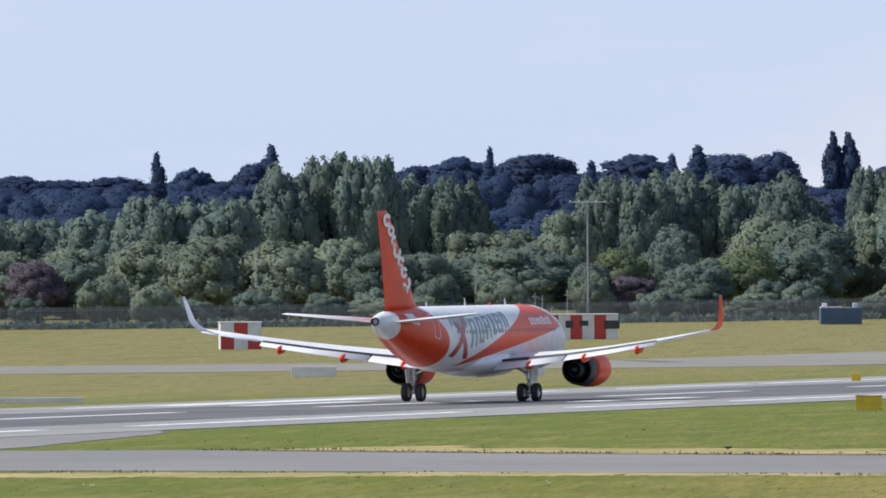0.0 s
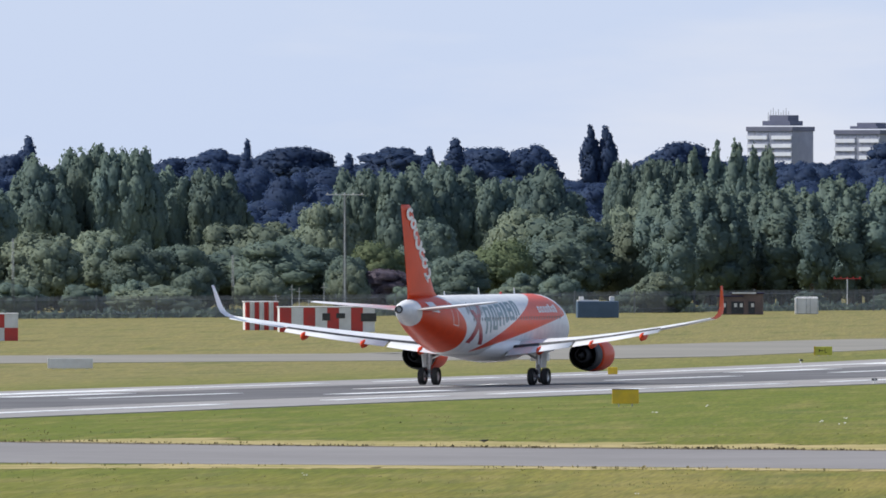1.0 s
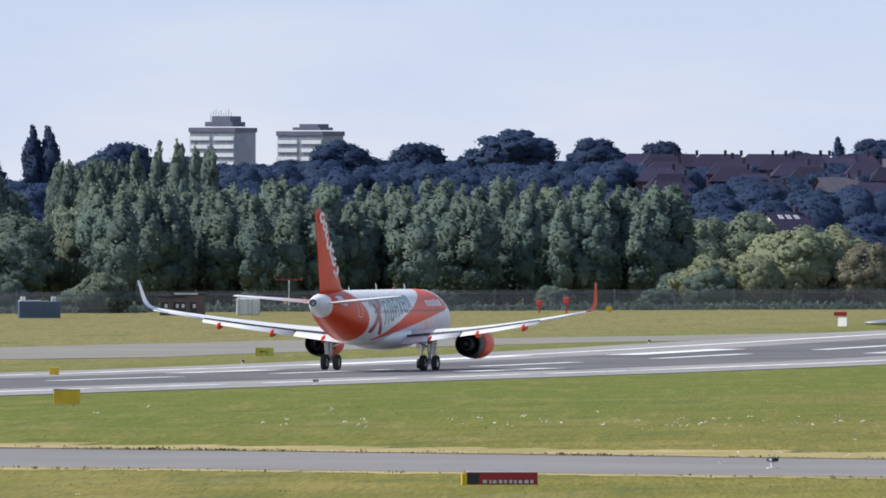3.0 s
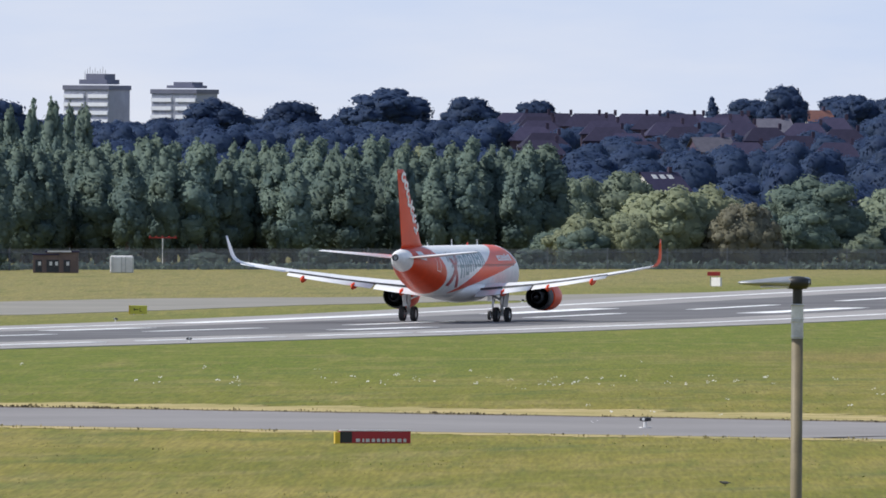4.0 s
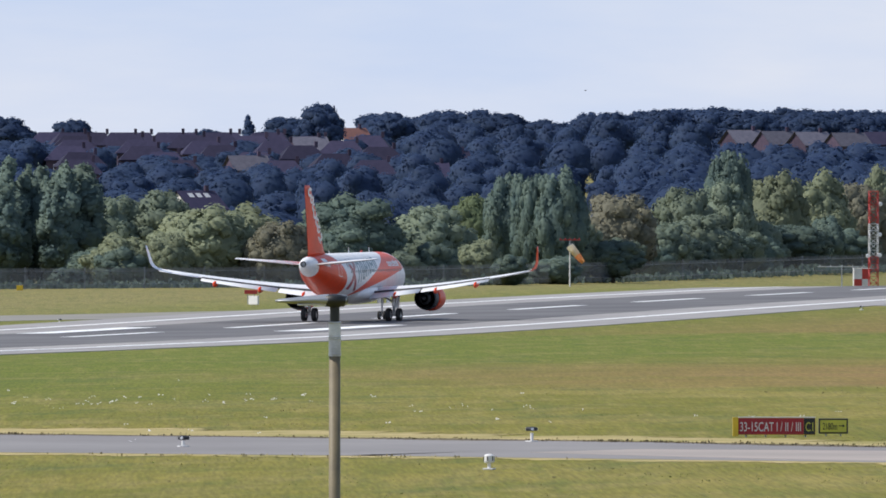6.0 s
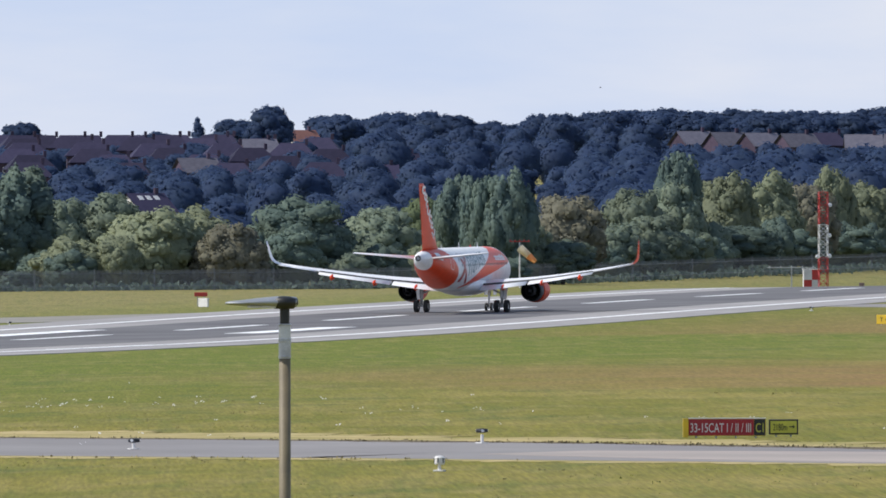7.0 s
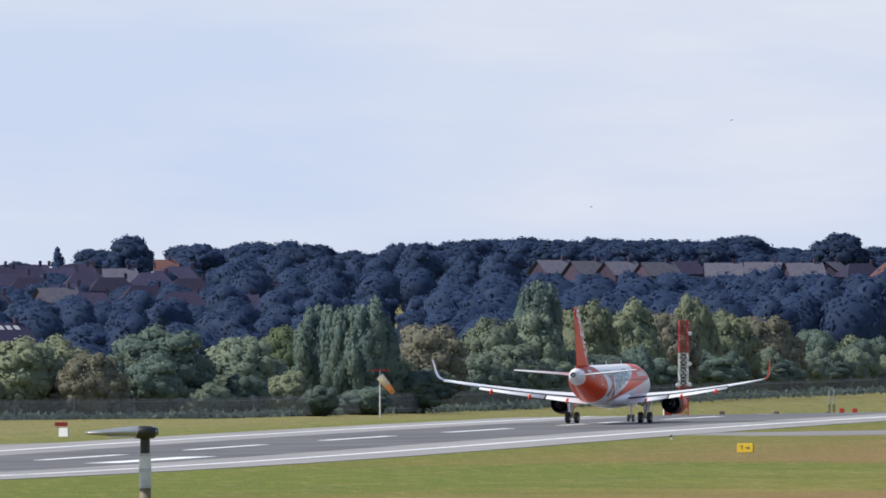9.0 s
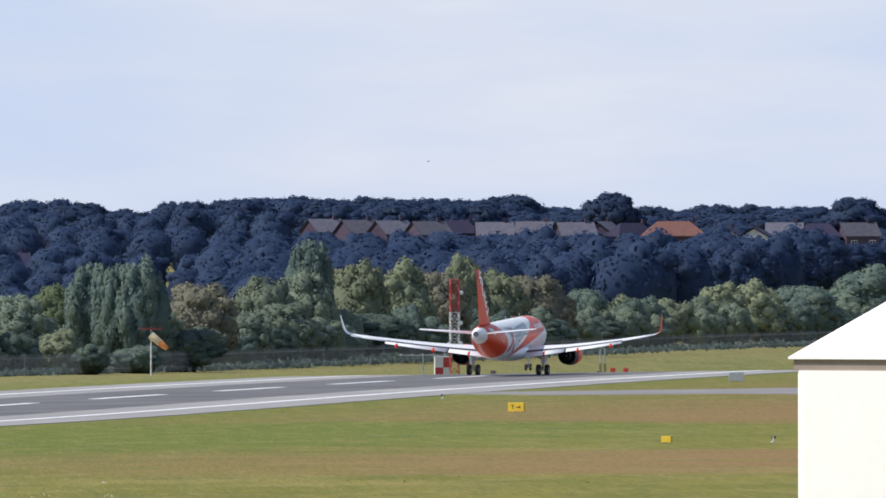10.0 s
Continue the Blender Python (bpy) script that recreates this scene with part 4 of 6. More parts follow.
def tree_proto(kind, material, seed, per=95, size=0.185, name=None):
    """One tree of about 10 m, trunk and limbs under a crown."""
    rng = np.random.default_rng(seed)
    root = new(name or {"round": "broadleaf_tree", "willow": "willow_tree", "tall": "aspen_tree", "poplar": "poplar_tree", "spire": "conifer_tree", "bush": "bush"}[kind])
    L = lobes_for(kind, rng)
    bm = B()
    top = 7.5 if kind != "bush" else 2.2
    rod(bm, (0, 0, -0.3), (0.1, 0.05, top * 0.45), 0.30, 0.22, 9)
    rod(bm, (0.1, 0.05, top * 0.45), (0.0, 0.1, top), 0.22, 0.06, 9)
    for c, rad in L[:7]:
        rod(bm, (0.05, 0.05, max(0.4, min(c[2] * 0.55, top * 0.7))), c, 0.11, 0.03, 6)
    part("trunk", bm, BARK, root)
    far = material is LEAF_HAZED
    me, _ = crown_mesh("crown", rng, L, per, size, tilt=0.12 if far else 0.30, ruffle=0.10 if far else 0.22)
    me.materials.append(material)
    crown = new("crown", me)
    crown.parent = root
    co = np.array([v.co[:] for v in me.vertices])
    lo, hi = np.percentile(co, 1.5, axis=0), np.percentile(co, 98.5, axis=0)
    SIZES[root.name] = (float(hi[0] - lo[0] + hi[1] - lo[1]) / 2, float(co[:, 2].max()))
    return root


PROTOS = {}


def protos():
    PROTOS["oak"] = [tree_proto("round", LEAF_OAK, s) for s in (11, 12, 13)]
    PROTOS["lime"] = [tree_proto("round", LEAF_LIME, s) for s in (14,)]
    PROTOS["rust"] = [tree_proto("willow", LEAF_RUST, s, name="copper_tree") for s in (15,)]
    PROTOS["plum"] = [tree_proto("round", LEAF_PLUM, s, name="copper_tree") for s in (16,)]
    PROTOS["willow"] = [tree_proto("willow", LEAF_WILLOW, s) for s in (21, 22, 25)]
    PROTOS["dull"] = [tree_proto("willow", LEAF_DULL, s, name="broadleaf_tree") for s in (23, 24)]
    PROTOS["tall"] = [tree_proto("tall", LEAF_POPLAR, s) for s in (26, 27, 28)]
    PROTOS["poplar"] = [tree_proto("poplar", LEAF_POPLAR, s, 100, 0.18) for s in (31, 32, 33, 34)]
    PROTOS["spire"] = [tree_proto("spire", LEAF_HAZED, s, 70, 0.2) for s in (41,)]
    PROTOS["hill"] = [tree_proto("round", LEAF_HAZED, s, 45, 0.24) for s in (51, 52, 53)]
    PROTOS["hillpoplar"] = [tree_proto("poplar", LEAF_HAZED, s, 60, 0.2) for s in (61,)]
    PROTOS["bush"] = [tree_proto("bush", LEAF_OAK, s, 50) for s in (71, 72)]
    PROTOS["palebush"] = [tree_proto("bush", LEAF_DULL, s, 50) for s in (73,)]


LABELS = {
    "oak": ("dense dark green broadleaf tree behind the airfield fence", "tree"),
    "lime": ("yellow-green broadleaf tree in full leaf behind the fence", "tree"),
    "rust": ("brownish broadleaf tree in the belt behind the fence", "tree"),
    "willow": ("pale grey-green rounded willow behind the fence", "tree"),
    "dull": ("grey-olive spreading broadleaf tree behind the fence", "tree"),
    "plum": ("dark purple-leaved tree at the foot of the belt", "tree"),
    "tall": ("tall mid-green aspen with upright plumes of leaves", "tree"),
    "poplar": ("slender dark green poplar in the screen behind the fence", "tree"),
    "spire": ("dark pointed conifer standing on the skyline", "tree"),
    "hill": ("dark broadleaf tree on the distant wooded hill", "tree"),
    "hillpoplar": ("tall dark poplar standing out on the skyline", "tree"),
    "bush": ("low dark green bush along the fence", "bush"),
    "palebush": ("low grey-green bush along the fence", "bush"),
}
used = {}
trng = random.Random(7)


def clear(bearing, r):
    """Nothing grows on the runway strip: trees there move back beyond its edge."""
    if bearing > -11.2 and r < 2300:
        edge = 342 / math.sin(radians(-bearing))
        if r < edge:
            return edge + (r - 1700) * 0.25
    return r


def plant(kind, bearing, r, h, w, sink=0.0):
    """A tree of height h and width w at a bearing and distance from the viewpoint."""
    r = clear(bearing, r)
    p = spot(bearing, r, sink)
    k = used.get(kind, 0)
    used[kind] = k + 1
    proto = PROTOS[kind][k % len(PROTOS[kind])]
    wide, high = SIZES[proto.name]
    m = Matrix.LocRotScale(p, Euler((0, 0, trng.uniform(0, 6.28))), (w / wide, w / wide, h / high))
    if k < len(PROTOS[kind]):
        proto.matrix_basis = m
        ob = proto
    else:
        keep = proto.matrix_basis.copy()
        proto.matrix_basis = Matrix()
        ob = copy_thing(proto, m)
        proto.matrix_basis = keep
    lab, cat = LABELS[kind]
    if h > 16 and kind not in ("spire", "hillpoplar"):
        lab = "tall " + lab.replace("tall ", "")
    tagged(ob, lab, cat, "trees of the " + ("hill" if kind in ("hill", "spire", "hillpoplar") else "belt behind the fence"))
    return ob


def u2b(u):
    """Steps along the horizon (0 at the first view's edge) to a bearing."""
    return -19.1817 + u / 444.52


def belt(kinds, u0, u1, step, r0, r1, h, w, jitter=0.15):
    """A run of trees from u0 to u1 along the horizon, between two distances."""
    u = u0
    while u <= u1:
        k = (u - u0) / max(1, u1 - u0)
        hh = h[0] + (h[1] - h[0]) * k
        ww = (w[0] + (w[1] - w[0]) * k) * (1.0 if "poplar" in kinds else 1.32)
        plant(trng.choice(kinds), u2b(u + trng.uniform(-0.25, 0.25) * step), r0 + (r1 - r0) * k + trng.uniform(-12, 12),
              hh * trng.uniform(1 - jitter, 1 + jitter * 0.6), ww * trng.uniform(0.85, 1.15))
        u += step * trng.uniform(0.8, 1.2) * (1.0 if "poplar" in kinds else 1.12)


def stand(kind, r, rows):
    """Single trees of one kind: their left and right edges along the horizon, and their tops above the eye, in the same steps."""
    for u0, u1, up in rows:
        b = u2b((u0 + u1) / 2)
        rr = clear(b, r + trng.uniform(-9, 9))
        step = rr / 25468
        h = EYE.z + up * step - spot(b, rr).z
        plant(kind, b, rr, h * 1.13, (u1 - u0) * step * 1.12, h * 0.13)      # boughs down to the ground


protos()
# the belt behind the fence, from the first view to the last
stand("tall", 1700, [(-95, 30, -32), (0, 120, -36), (100, 225, -22), (205, 330, 3), (320, 455, 0)])
stand("tall", 1735, [(440, 565, 62), (525, 640, 80), (600, 715, 74), (690, 780, 40), (755, 860, 36)])
stand("dull", 1690, [(770, 900, -62), (840, 975, -60), (945, 1060, -24)])
stand("tall", 1740, [(1020, 1130, 36), (1090, 1205, 46), (1165, 1285, 46), (1262, 1362, 20), (1342, 1462, 42), (1500, 1590, 50), (1555, 1645, 54)])
stand("dull", 1720, [(960, 1070, -40), (1290, 1420, -35), (1430, 1520, -52), (1500, 1600, -30)])
stand("dull", 1595, [(-70, 80, -95), (60, 200, -88), (190, 350, -77), (300, 450, -66), (430, 570, -78), (540, 665, -72)])
stand("plum", 1580, [(15, 110, -112), (1040, 1165, -143)])
stand("oak", 1590, [(60, 170, -105), (250, 345, -120), (380, 480, -115), (620, 730, -92), (690, 800, -100), (755, 905, -104), (850, 1020, -84), (1010, 1080, -120), (1180, 1290, -112)])
stand("lime", 1600, [(1052, 1148, -94), (1262, 1370, -90)])
stand("tall", 1650, [(1145, 1240, -52)])
stand("oak", 1655, [(1345, 1505, -42)])
stand("oak", 1600, [(1365, 1492, -92)])
stand("dull", 1650, [(1485, 1600, -60)])
stand("dull", 1560, [(1290, 1385, -175), (1555, 1640, -150)])
stand("palebush", 1555, [(590, 700, -182), (640, 780, -172)])
stand("poplar", 1735, [(1632, 1684, 72), (1676, 1722, 84), (1706, 1756, 88), (1740, 1782, 80), (1764, 1814, 76)])
belt(["poplar"], 1585, 2625, 26, 1640, 1660, (13.4, 13.6), (4.2, 4.2), 0.12)
belt(["poplar"], 1600, 2610, 33, 1660, 1680, (14.4, 14.6), (4.6, 4.6), 0.08)
stand("willow", 1770, [(2330, 2410, 8)])
stand("dull", 1760, [(2600, 2705, -46), (2675, 2810, -38)])
stand("willow", 1645, [(2622, 2735, -112), (2715, 2800, -112)])
stand("willow", 1655, [(2735, 2905, -62), (2825, 2985, -58)])
stand("rust", 1650, [(2900, 3015, -92)])
stand("oak", 1675, [(2955, 3040, -96), (3005, 3168, -41), (3060, 3160, -92)])
stand("oak", 1655, [(2580, 2650, -140), (3025, 3120, -98)])
stand("dull", 1700, [(3150, 3295, -62)])
stand("lime", 1760, [(3252, 3338, -44)])
stand("willow", 1680, [(3272, 3348, -124)])
stand("tall", 1725, [(3322, 3398, -6), (3372, 3438, -8), (3408, 3494, 8)])
stand("rust", 1770, [(3486, 3618, -42)])
stand("dull", 1740, [(3560, 3680, -92), (3640, 3760, -78)])
stand("oak", 1720, [(3500, 3590, -125), (3600, 3700, -112), (3690, 3790, -108)])
stand("tall", 1880, [(3712, 3792, 34)])
stand("dull", 1870, [(3618, 3722, -32), (3690, 3800, -20)])
stand("willow", 1860, [(3775, 3890, 0), (3850, 3970, 4)])
stand("rust", 1830, [(3915, 4030, -24)])
stand("oak", 1760, [(3775, 3915, -98), (3900, 4000, -105), (4010, 4110, -98)])
stand("willow", 1870, [(3985, 4062, 10), (4030, 4135, -18)])
stand("rust", 1850, [(4088, 4212, -30)])
stand("oak", 1900, [(4200, 4280, -55)])
stand("oak", 1800, [(4110, 4215, -100), (4215, 4300, -105)])
stand("willow", 1930, [(4262, 4355, -64), (4330, 4432, -72)])
stand("willow", 1960, [(4432, 4520, -42), (4490, 4585, -36)])
stand("oak", 1990, [(4565, 4685, -50), (4670, 4800, -12), (4780, 4910, -16)])
stand("oak", 1960, [(4400, 4470, -95), (4600, 4700, -80), (4700, 4800, -75)])
# bushes and young growth at the foot of the belt
belt(["bush", "bush", "palebush"], -60, 1600, 95, 1530, 1580, (4.4, 4.4), (4, 4), 0.4)
belt(["bush"], 1600, 2700, 190, 1625, 1632, (2.4, 2.4), (3, 3), 0.4)
belt(["bush", "palebush"], 2680, 3480, 70, 1646, 1690, (4.4, 4.6), (4.2, 4.2), 0.3)
belt(["bush", "palebush"], 3480, 4300, 56, 1715, 1830, (5.4, 5.8), (4.6, 4.6), 0.25)
belt(["bush", "palebush"], 3480, 4300, 64, 1745, 1860, (6.8, 7.2), (5.0, 5.0), 0.25)
belt(["bush", "palebush"], 4300, 4900, 56, 1840, 1960, (5.6, 5.8), (4.8, 4.8), 0.25)
belt(["bush", "palebush"], 4300, 4900, 64, 1880, 1990, (7.0, 7.2), (5.0, 5.0), 0.25)


# ---------------------------------------------------------------- the hill behind
CANOPY = [(-150, 20), (250, 25), (450, 30), (700, 46), (900, 46), (1150, 38), (1440, 14), (1560, 25), (1750, 50), (2500, 54), (2990, 56), (3110, 66), (3200, 88), (3400, 90), (3700, 104), (4100, 95), (4180, 72), (5000, 78)]


def canopy(u, r):
    """How high the wood's top stands above the sea at a step along the horizon and a distance."""
    for (a, p), (b, q) in zip(CANOPY, CANOPY[1:]):
        if a <= u <= b:
            return EYE.z + (p + (q - p) * (u - a) / (b - a)) * r / 25468


def hill_woods():
    """The far wood on the hillside, one mass of many crowns."""
    rng = np.random.default_rng(5)
    vs, fs, ns, base = [], [], [], 0
    shapes = []
    for s in range(6):
        r2 = np.random.default_rng(90 + s)
        L = []
        for _ in range(9):
            a, r, z = r2.uniform(0, 6.28), r2.uniform(0.3, 2.4), r2.uniform(3.5, 8)
            L.append(((r * np.cos(a), r * np.sin(a), z), r2.uniform(1.0, 1.9, 3)))
        L.append(((0, 0, 4.6), np.array([3.3, 3.3, 4.2])))
        me, nv = crown_mesh("tmp", r2, L, 25, 0.28, tilt=0.22, ruffle=0.12, loose=0.03)
        v = np.array([p.co[:] for p in me.vertices])
        f = np.array([p.vertices[:] for p in me.polygons])
        bpy.data.meshes.remove(me)
        shapes.append((v, f, nv))
    r = 2010.0
    while r < 2960:
        u = -120 + rng.uniform(0, 40)
        while u < 4980:
            p = spot(u2b(u), r + rng.uniform(-14, 14))
            # house gardens keep the upper slope open in places
            b = u2b(u)
            if b > -11.4 and math.hypot(p.x, p.y) < 372 / math.sin(radians(-b)) + 45:
                u += 60
                continue
            estate = (2520 < u < 3200 and r > 2330) or (u > 3700 and r > 2480)
            if u > 3560 or not (estate and (rng.uniform() < (0.08 if r < 2600 else 0.4))):
                v, f, nv = shapes[rng.integers(6)]
                h = rng.uniform(0.70, 1.10) * (1.0 if r < 2700 else 1.12)
                if estate:
                    h *= 0.7 if u < 3500 else 0.5
                if u > 3560 and r < 2580:          # the wood below the estate hides all but its upper floors
                    line = EYE.z + np.interp(r, [2150, 2480], [-0.6, 5.5]) + rng.uniform(-1.0, 0.3)
                    h = min(max((line - p.z) / 9.6, 0.45), 1.75)
                h = min(h, max(0.3, (canopy(u, r) + rng.uniform(-1.6, 0.2) - p.z) / 9.6))
                w = max(rng.uniform(0.85, 1.35), h * rng.uniform(0.95, 1.2))
                a = rng.uniform(0, 6.28)
                c, s = np.cos(a), np.sin(a)
                q = v * np.array([w, w, h])
                q = np.stack([q[:, 0] * c - q[:, 1] * s, q[:, 0] * s + q[:, 1] * c, q[:, 2]], 1) + np.array(p)
                m = nv / np.array([w, w, h])
                ns.append(np.stack([m[:, 0] * c - m[:, 1] * s, m[:, 0] * s + m[:, 1] * c, m[:, 2]], 1))
                vs.append(q), fs.append(f + base)
                base += len(q)
            u += rng.uniform(56, 100)
        r += 72
    ob = mesh_part("hillside_wood", np.concatenate(vs).tolist(), np.concatenate(fs).tolist(), LEAF_HAZED)
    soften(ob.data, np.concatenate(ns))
    tagged(ob, "dark woodland covering the distant hillside, haze blue in its leaf colour", "woodland", kind="stuff")


hill_woods()
# single trees that stand out on the skyline: kind, step, distance, top height above the eye, width
SKYLINE = [("hill", 30, 2700, 4.0, 10), ("hill", 120, 2700, 3.2, 12), ("hill", 200, 2700, 3.8, 11), ("spire", 280, 2500, 7.8, 3.6), ("hill", 338, 2600, 5.2, 6),
           ("hill", 450, 2600, 6.0, 6), ("spire", 478, 2600, 9.4, 5), ("hill", 730, 2650, 5.6, 9), ("hill", 810, 2650, 7.2, 10), ("spire", 866, 2600, 8.8, 3.0),
           ("hill", 945, 2700, 7.6, 13), ("hill", 980, 2700, 7.8, 8), ("spire", 1045, 2600, 6.2, 4), ("hill", 1130, 2700, 7.6, 12)]
SKYLINE_B = [("spire", 1190, 2600, 7.4, 4), ("spire", 1234, 2600, 9.0, 5.5), ("hill", 1300, 2700, 7.6, 10), ("hill", 1370, 2700, 8.2, 8),
             ("hillpoplar", 1474, 2600, 11.4, 4.0), ("hillpoplar", 1504, 2600, 11.2, 4.0), ("hill", 1590, 2700, 6.4, 7), ("hill", 1640, 2700, 8.6, 9), ("hill", 1950, 2800, 5.0, 9),
             ("hill", 2020, 2750, 9.4, 9.5), ("hill", 2160, 2800, 9.0, 9), ("hill", 2250, 2800, 8.0, 5), ("hill", 2330, 2750, 11.5, 12.5), ("hill", 2470, 2800, 10.0, 8.5)]
SKYLINE_C = [("hill", 2590, 2800, 9.6, 7), ("hill", 2830, 2800, 7.6, 7), ("spire", 2900, 2800, 10.4, 3.5), ("hill", 2965, 2800, 10.0, 9), ("hill", 3030, 2700, 12.4, 7.2),
             ("hill", 3152, 2750, 10.8, 7.5), ("hill", 3238, 2750, 10.6, 8.5), ("hill", 3345, 2800, 11.0, 11), ("hill", 3420, 2800, 9.6, 9), ("hill", 3500, 2750, 10.8, 5),
             ("hill", 3545, 2800, 11.2, 8), ("hill", 3630, 2800, 11.6, 8)]
SKYLINE_D = [("hill", 3690, 2850, 10.8, 9), ("hill", 3750, 2850, 11.2, 9), ("hill", 3810, 2850, 10.6, 9), ("hill", 3910, 2850, 11.4, 9), ("hill", 3960, 2850, 10.8, 9), ("hill", 4048, 2850, 11.2, 7),
             ("hill", 4095, 2850, 10.6, 8), ("hill", 4200, 2850, 8.6, 8), ("hill", 4288, 2780, 12.6, 8.5), ("hill", 4345, 2850, 7.6, 9), ("hill", 4480, 2850, 8.4, 8), ("hill", 4600, 2850, 9.2, 9),
             ("hill", 4715, 2800, 11.6, 10), ("hill", 4010, 2500, 4.6, 15)]
# young wood between the airfield fence and the estate
for u in range(4500, 4960, 34):
    far = 372 / math.sin(radians(-u2b(u))) + 55
    plant("hill", u2b(u), far, max(4.5, EYE.z + 2.4 - spot(u2b(u), far).z), 10)
# the wood behind the estate closes the skyline
rrng = random.Random(61)
SKYLINE_E = [("hill", u, 3010, (12.6 if u < 4130 else 10.4) + rrng.uniform(-0.7, 0.7), 10) for u in range(3660, 4880, 38)]
SKYLINE_E += [("hill", u, 2960, 11.5 + rrng.uniform(-0.8, 0.8), 9) for u in range(3125, 3330, 44)]
for kind, u, r, up, w in SKYLINE_E + SKYLINE + SKYLINE_B + SKYLINE_C + SKYLINE_D:
    g = spot(u2b(u), r)
    plant(kind, u2b(u), r, EYE.z + up - g.z, w * (1.35 if kind == "hill" else 1.0))


# ---------------------------------------------------------------- houses and towers
def house(wide, deep, eave, ridge, walls, roof, hipped=False, gable_front=False):
    """A two-storey house with gabled roof, windows, door and chimney; its front faces -y."""
    h = new("house")
    bm = B()
    box(bm, wide, deep, eave, 0, 0, eave / 2)
    for s in (-1, 1):                                  # gable triangles
        x = s * wide / 2
        if not hipped:
            vs = [bm.verts.new(p) for p in ((x, -deep / 2, eave), (x, deep / 2, eave), (x, 0, ridge))]
            bm.faces.new(vs)
    part("wall", bm, walls, h)
    bm = B()
    o, t = 0.35, 0.18
    inset = wide * 0.28 if hipped else 0
    rx = wide / 2 + o
    low = [(-rx, -deep / 2 - o, eave - 0.1), (rx, -deep / 2 - o, eave - 0.1), (rx, deep / 2 + o, eave - 0.1), (-rx, deep / 2 + o, eave - 0.1)]
    top = [(-rx + inset, 0, ridge), (rx - inset, 0, ridge)]
    v0 = [bm.verts.new(p) for p in low + top]
    v1 = [bm.verts.new((p[0], p[1], p[2] + t)) for p in low + top]
    for v in (v0, v1):
        for f in ((0, 1, 5, 4), (3, 4, 5, 2), (0, 4, 3), (1, 2, 5)):
            if hipped or len(f) == 4:
                bm.faces.new([v[i] for i in f])
    for i, j in ((0, 1), (1, 2), (2, 3), (3, 0)):
        if hipped or (i, j) in ((0, 1), (2, 3)):
            bm.faces.new((v0[i], v0[j], v1[j], v1[i]))
    bmesh.ops.recalc_face_normals(bm, faces=bm.faces)
    rf = part("roof", bm, roof, h)
    bm = B()
    box(bm, 0.55, 0.45, 1.1, wide * 0.32, 0.0, ridge + 0.35, bevel=0.03)
    part("chimney", bm, BRICK, rf)
    for x in (-wide * 0.27, wide * 0.27):
        for z in (eave * 0.25, eave * 0.73):
            bm = B()
            box(bm, 1.2, 0.1, 1.0, x, -deep / 2 - 0.03, z)
            wd = part("window", bm, HUTWHITE, h, "white framed window")
            bm = B()
            for dx in (-0.28, 0.28):
                box(bm, 0.46, 0.05, 0.82, x + dx, -deep / 2 - 0.08, z)
            part("pane", bm, GLASS, wd)
    bm = B()
    box(bm, 0.95, 0.1, 2.0, 0, -deep / 2 - 0.03, 1.0)
    part("door", bm, HUTWHITE, h)
    return h


HOUSES = {}


def put_house(kind, u, r, turn, sink=0.0):
    proto, lab = HOUSES[kind][0], HOUSES[kind][1]
    p = spot(u2b(u), r, 0.15 + sink)
    b = u2b(u)
    m = pose(p.x, p.y, p.z, 0, 0, -b + turn)
    if not HOUSES[kind][2]:
        proto.matrix_basis = m
        HOUSES[kind][2] = True
        ob = proto
    else:
        ob = copy_thing(proto, m)
    tagged(ob, lab, "house", "houses on the hill")


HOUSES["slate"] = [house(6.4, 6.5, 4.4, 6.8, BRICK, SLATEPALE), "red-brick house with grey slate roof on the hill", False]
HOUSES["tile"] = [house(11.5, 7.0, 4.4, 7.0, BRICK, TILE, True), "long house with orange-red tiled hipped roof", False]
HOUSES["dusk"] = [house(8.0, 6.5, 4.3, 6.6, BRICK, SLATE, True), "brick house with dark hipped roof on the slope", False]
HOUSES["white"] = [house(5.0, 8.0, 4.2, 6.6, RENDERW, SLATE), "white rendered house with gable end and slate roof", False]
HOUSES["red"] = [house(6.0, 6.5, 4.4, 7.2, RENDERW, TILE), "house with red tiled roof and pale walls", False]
hr = random.Random(3)


def panelled_house():
    """A white house whose front roof slope carries three panels, painted pale for their reflection."""
    h = house(5.6, 7.0, 6.0, 8.5, RENDERW, SLATE)
    rise = math.atan2(2.6, 3.85)
    for k in range(3):
        bm = B()
        box(bm, 0.8, 1.0, 0.08, (k - 1) * 1.3, -0.95, 8.02, Matrix.Rotation(rise, 4, "X"), 0.02)
        part("roof_panel", bm, WRAP, h, "roof panel, sun reflection put into its pale colour")
    p = spot(u2b(2806), 1990, 0.1)
    h.matrix_basis = pose(p.x, p.y, max(p.z, 10.35 - 8.6), 0, 0, 46)
    tagged(h, "white house with reflecting panels, painted pale, on its dark roof", "house", "houses on the hill")


panelled_house()
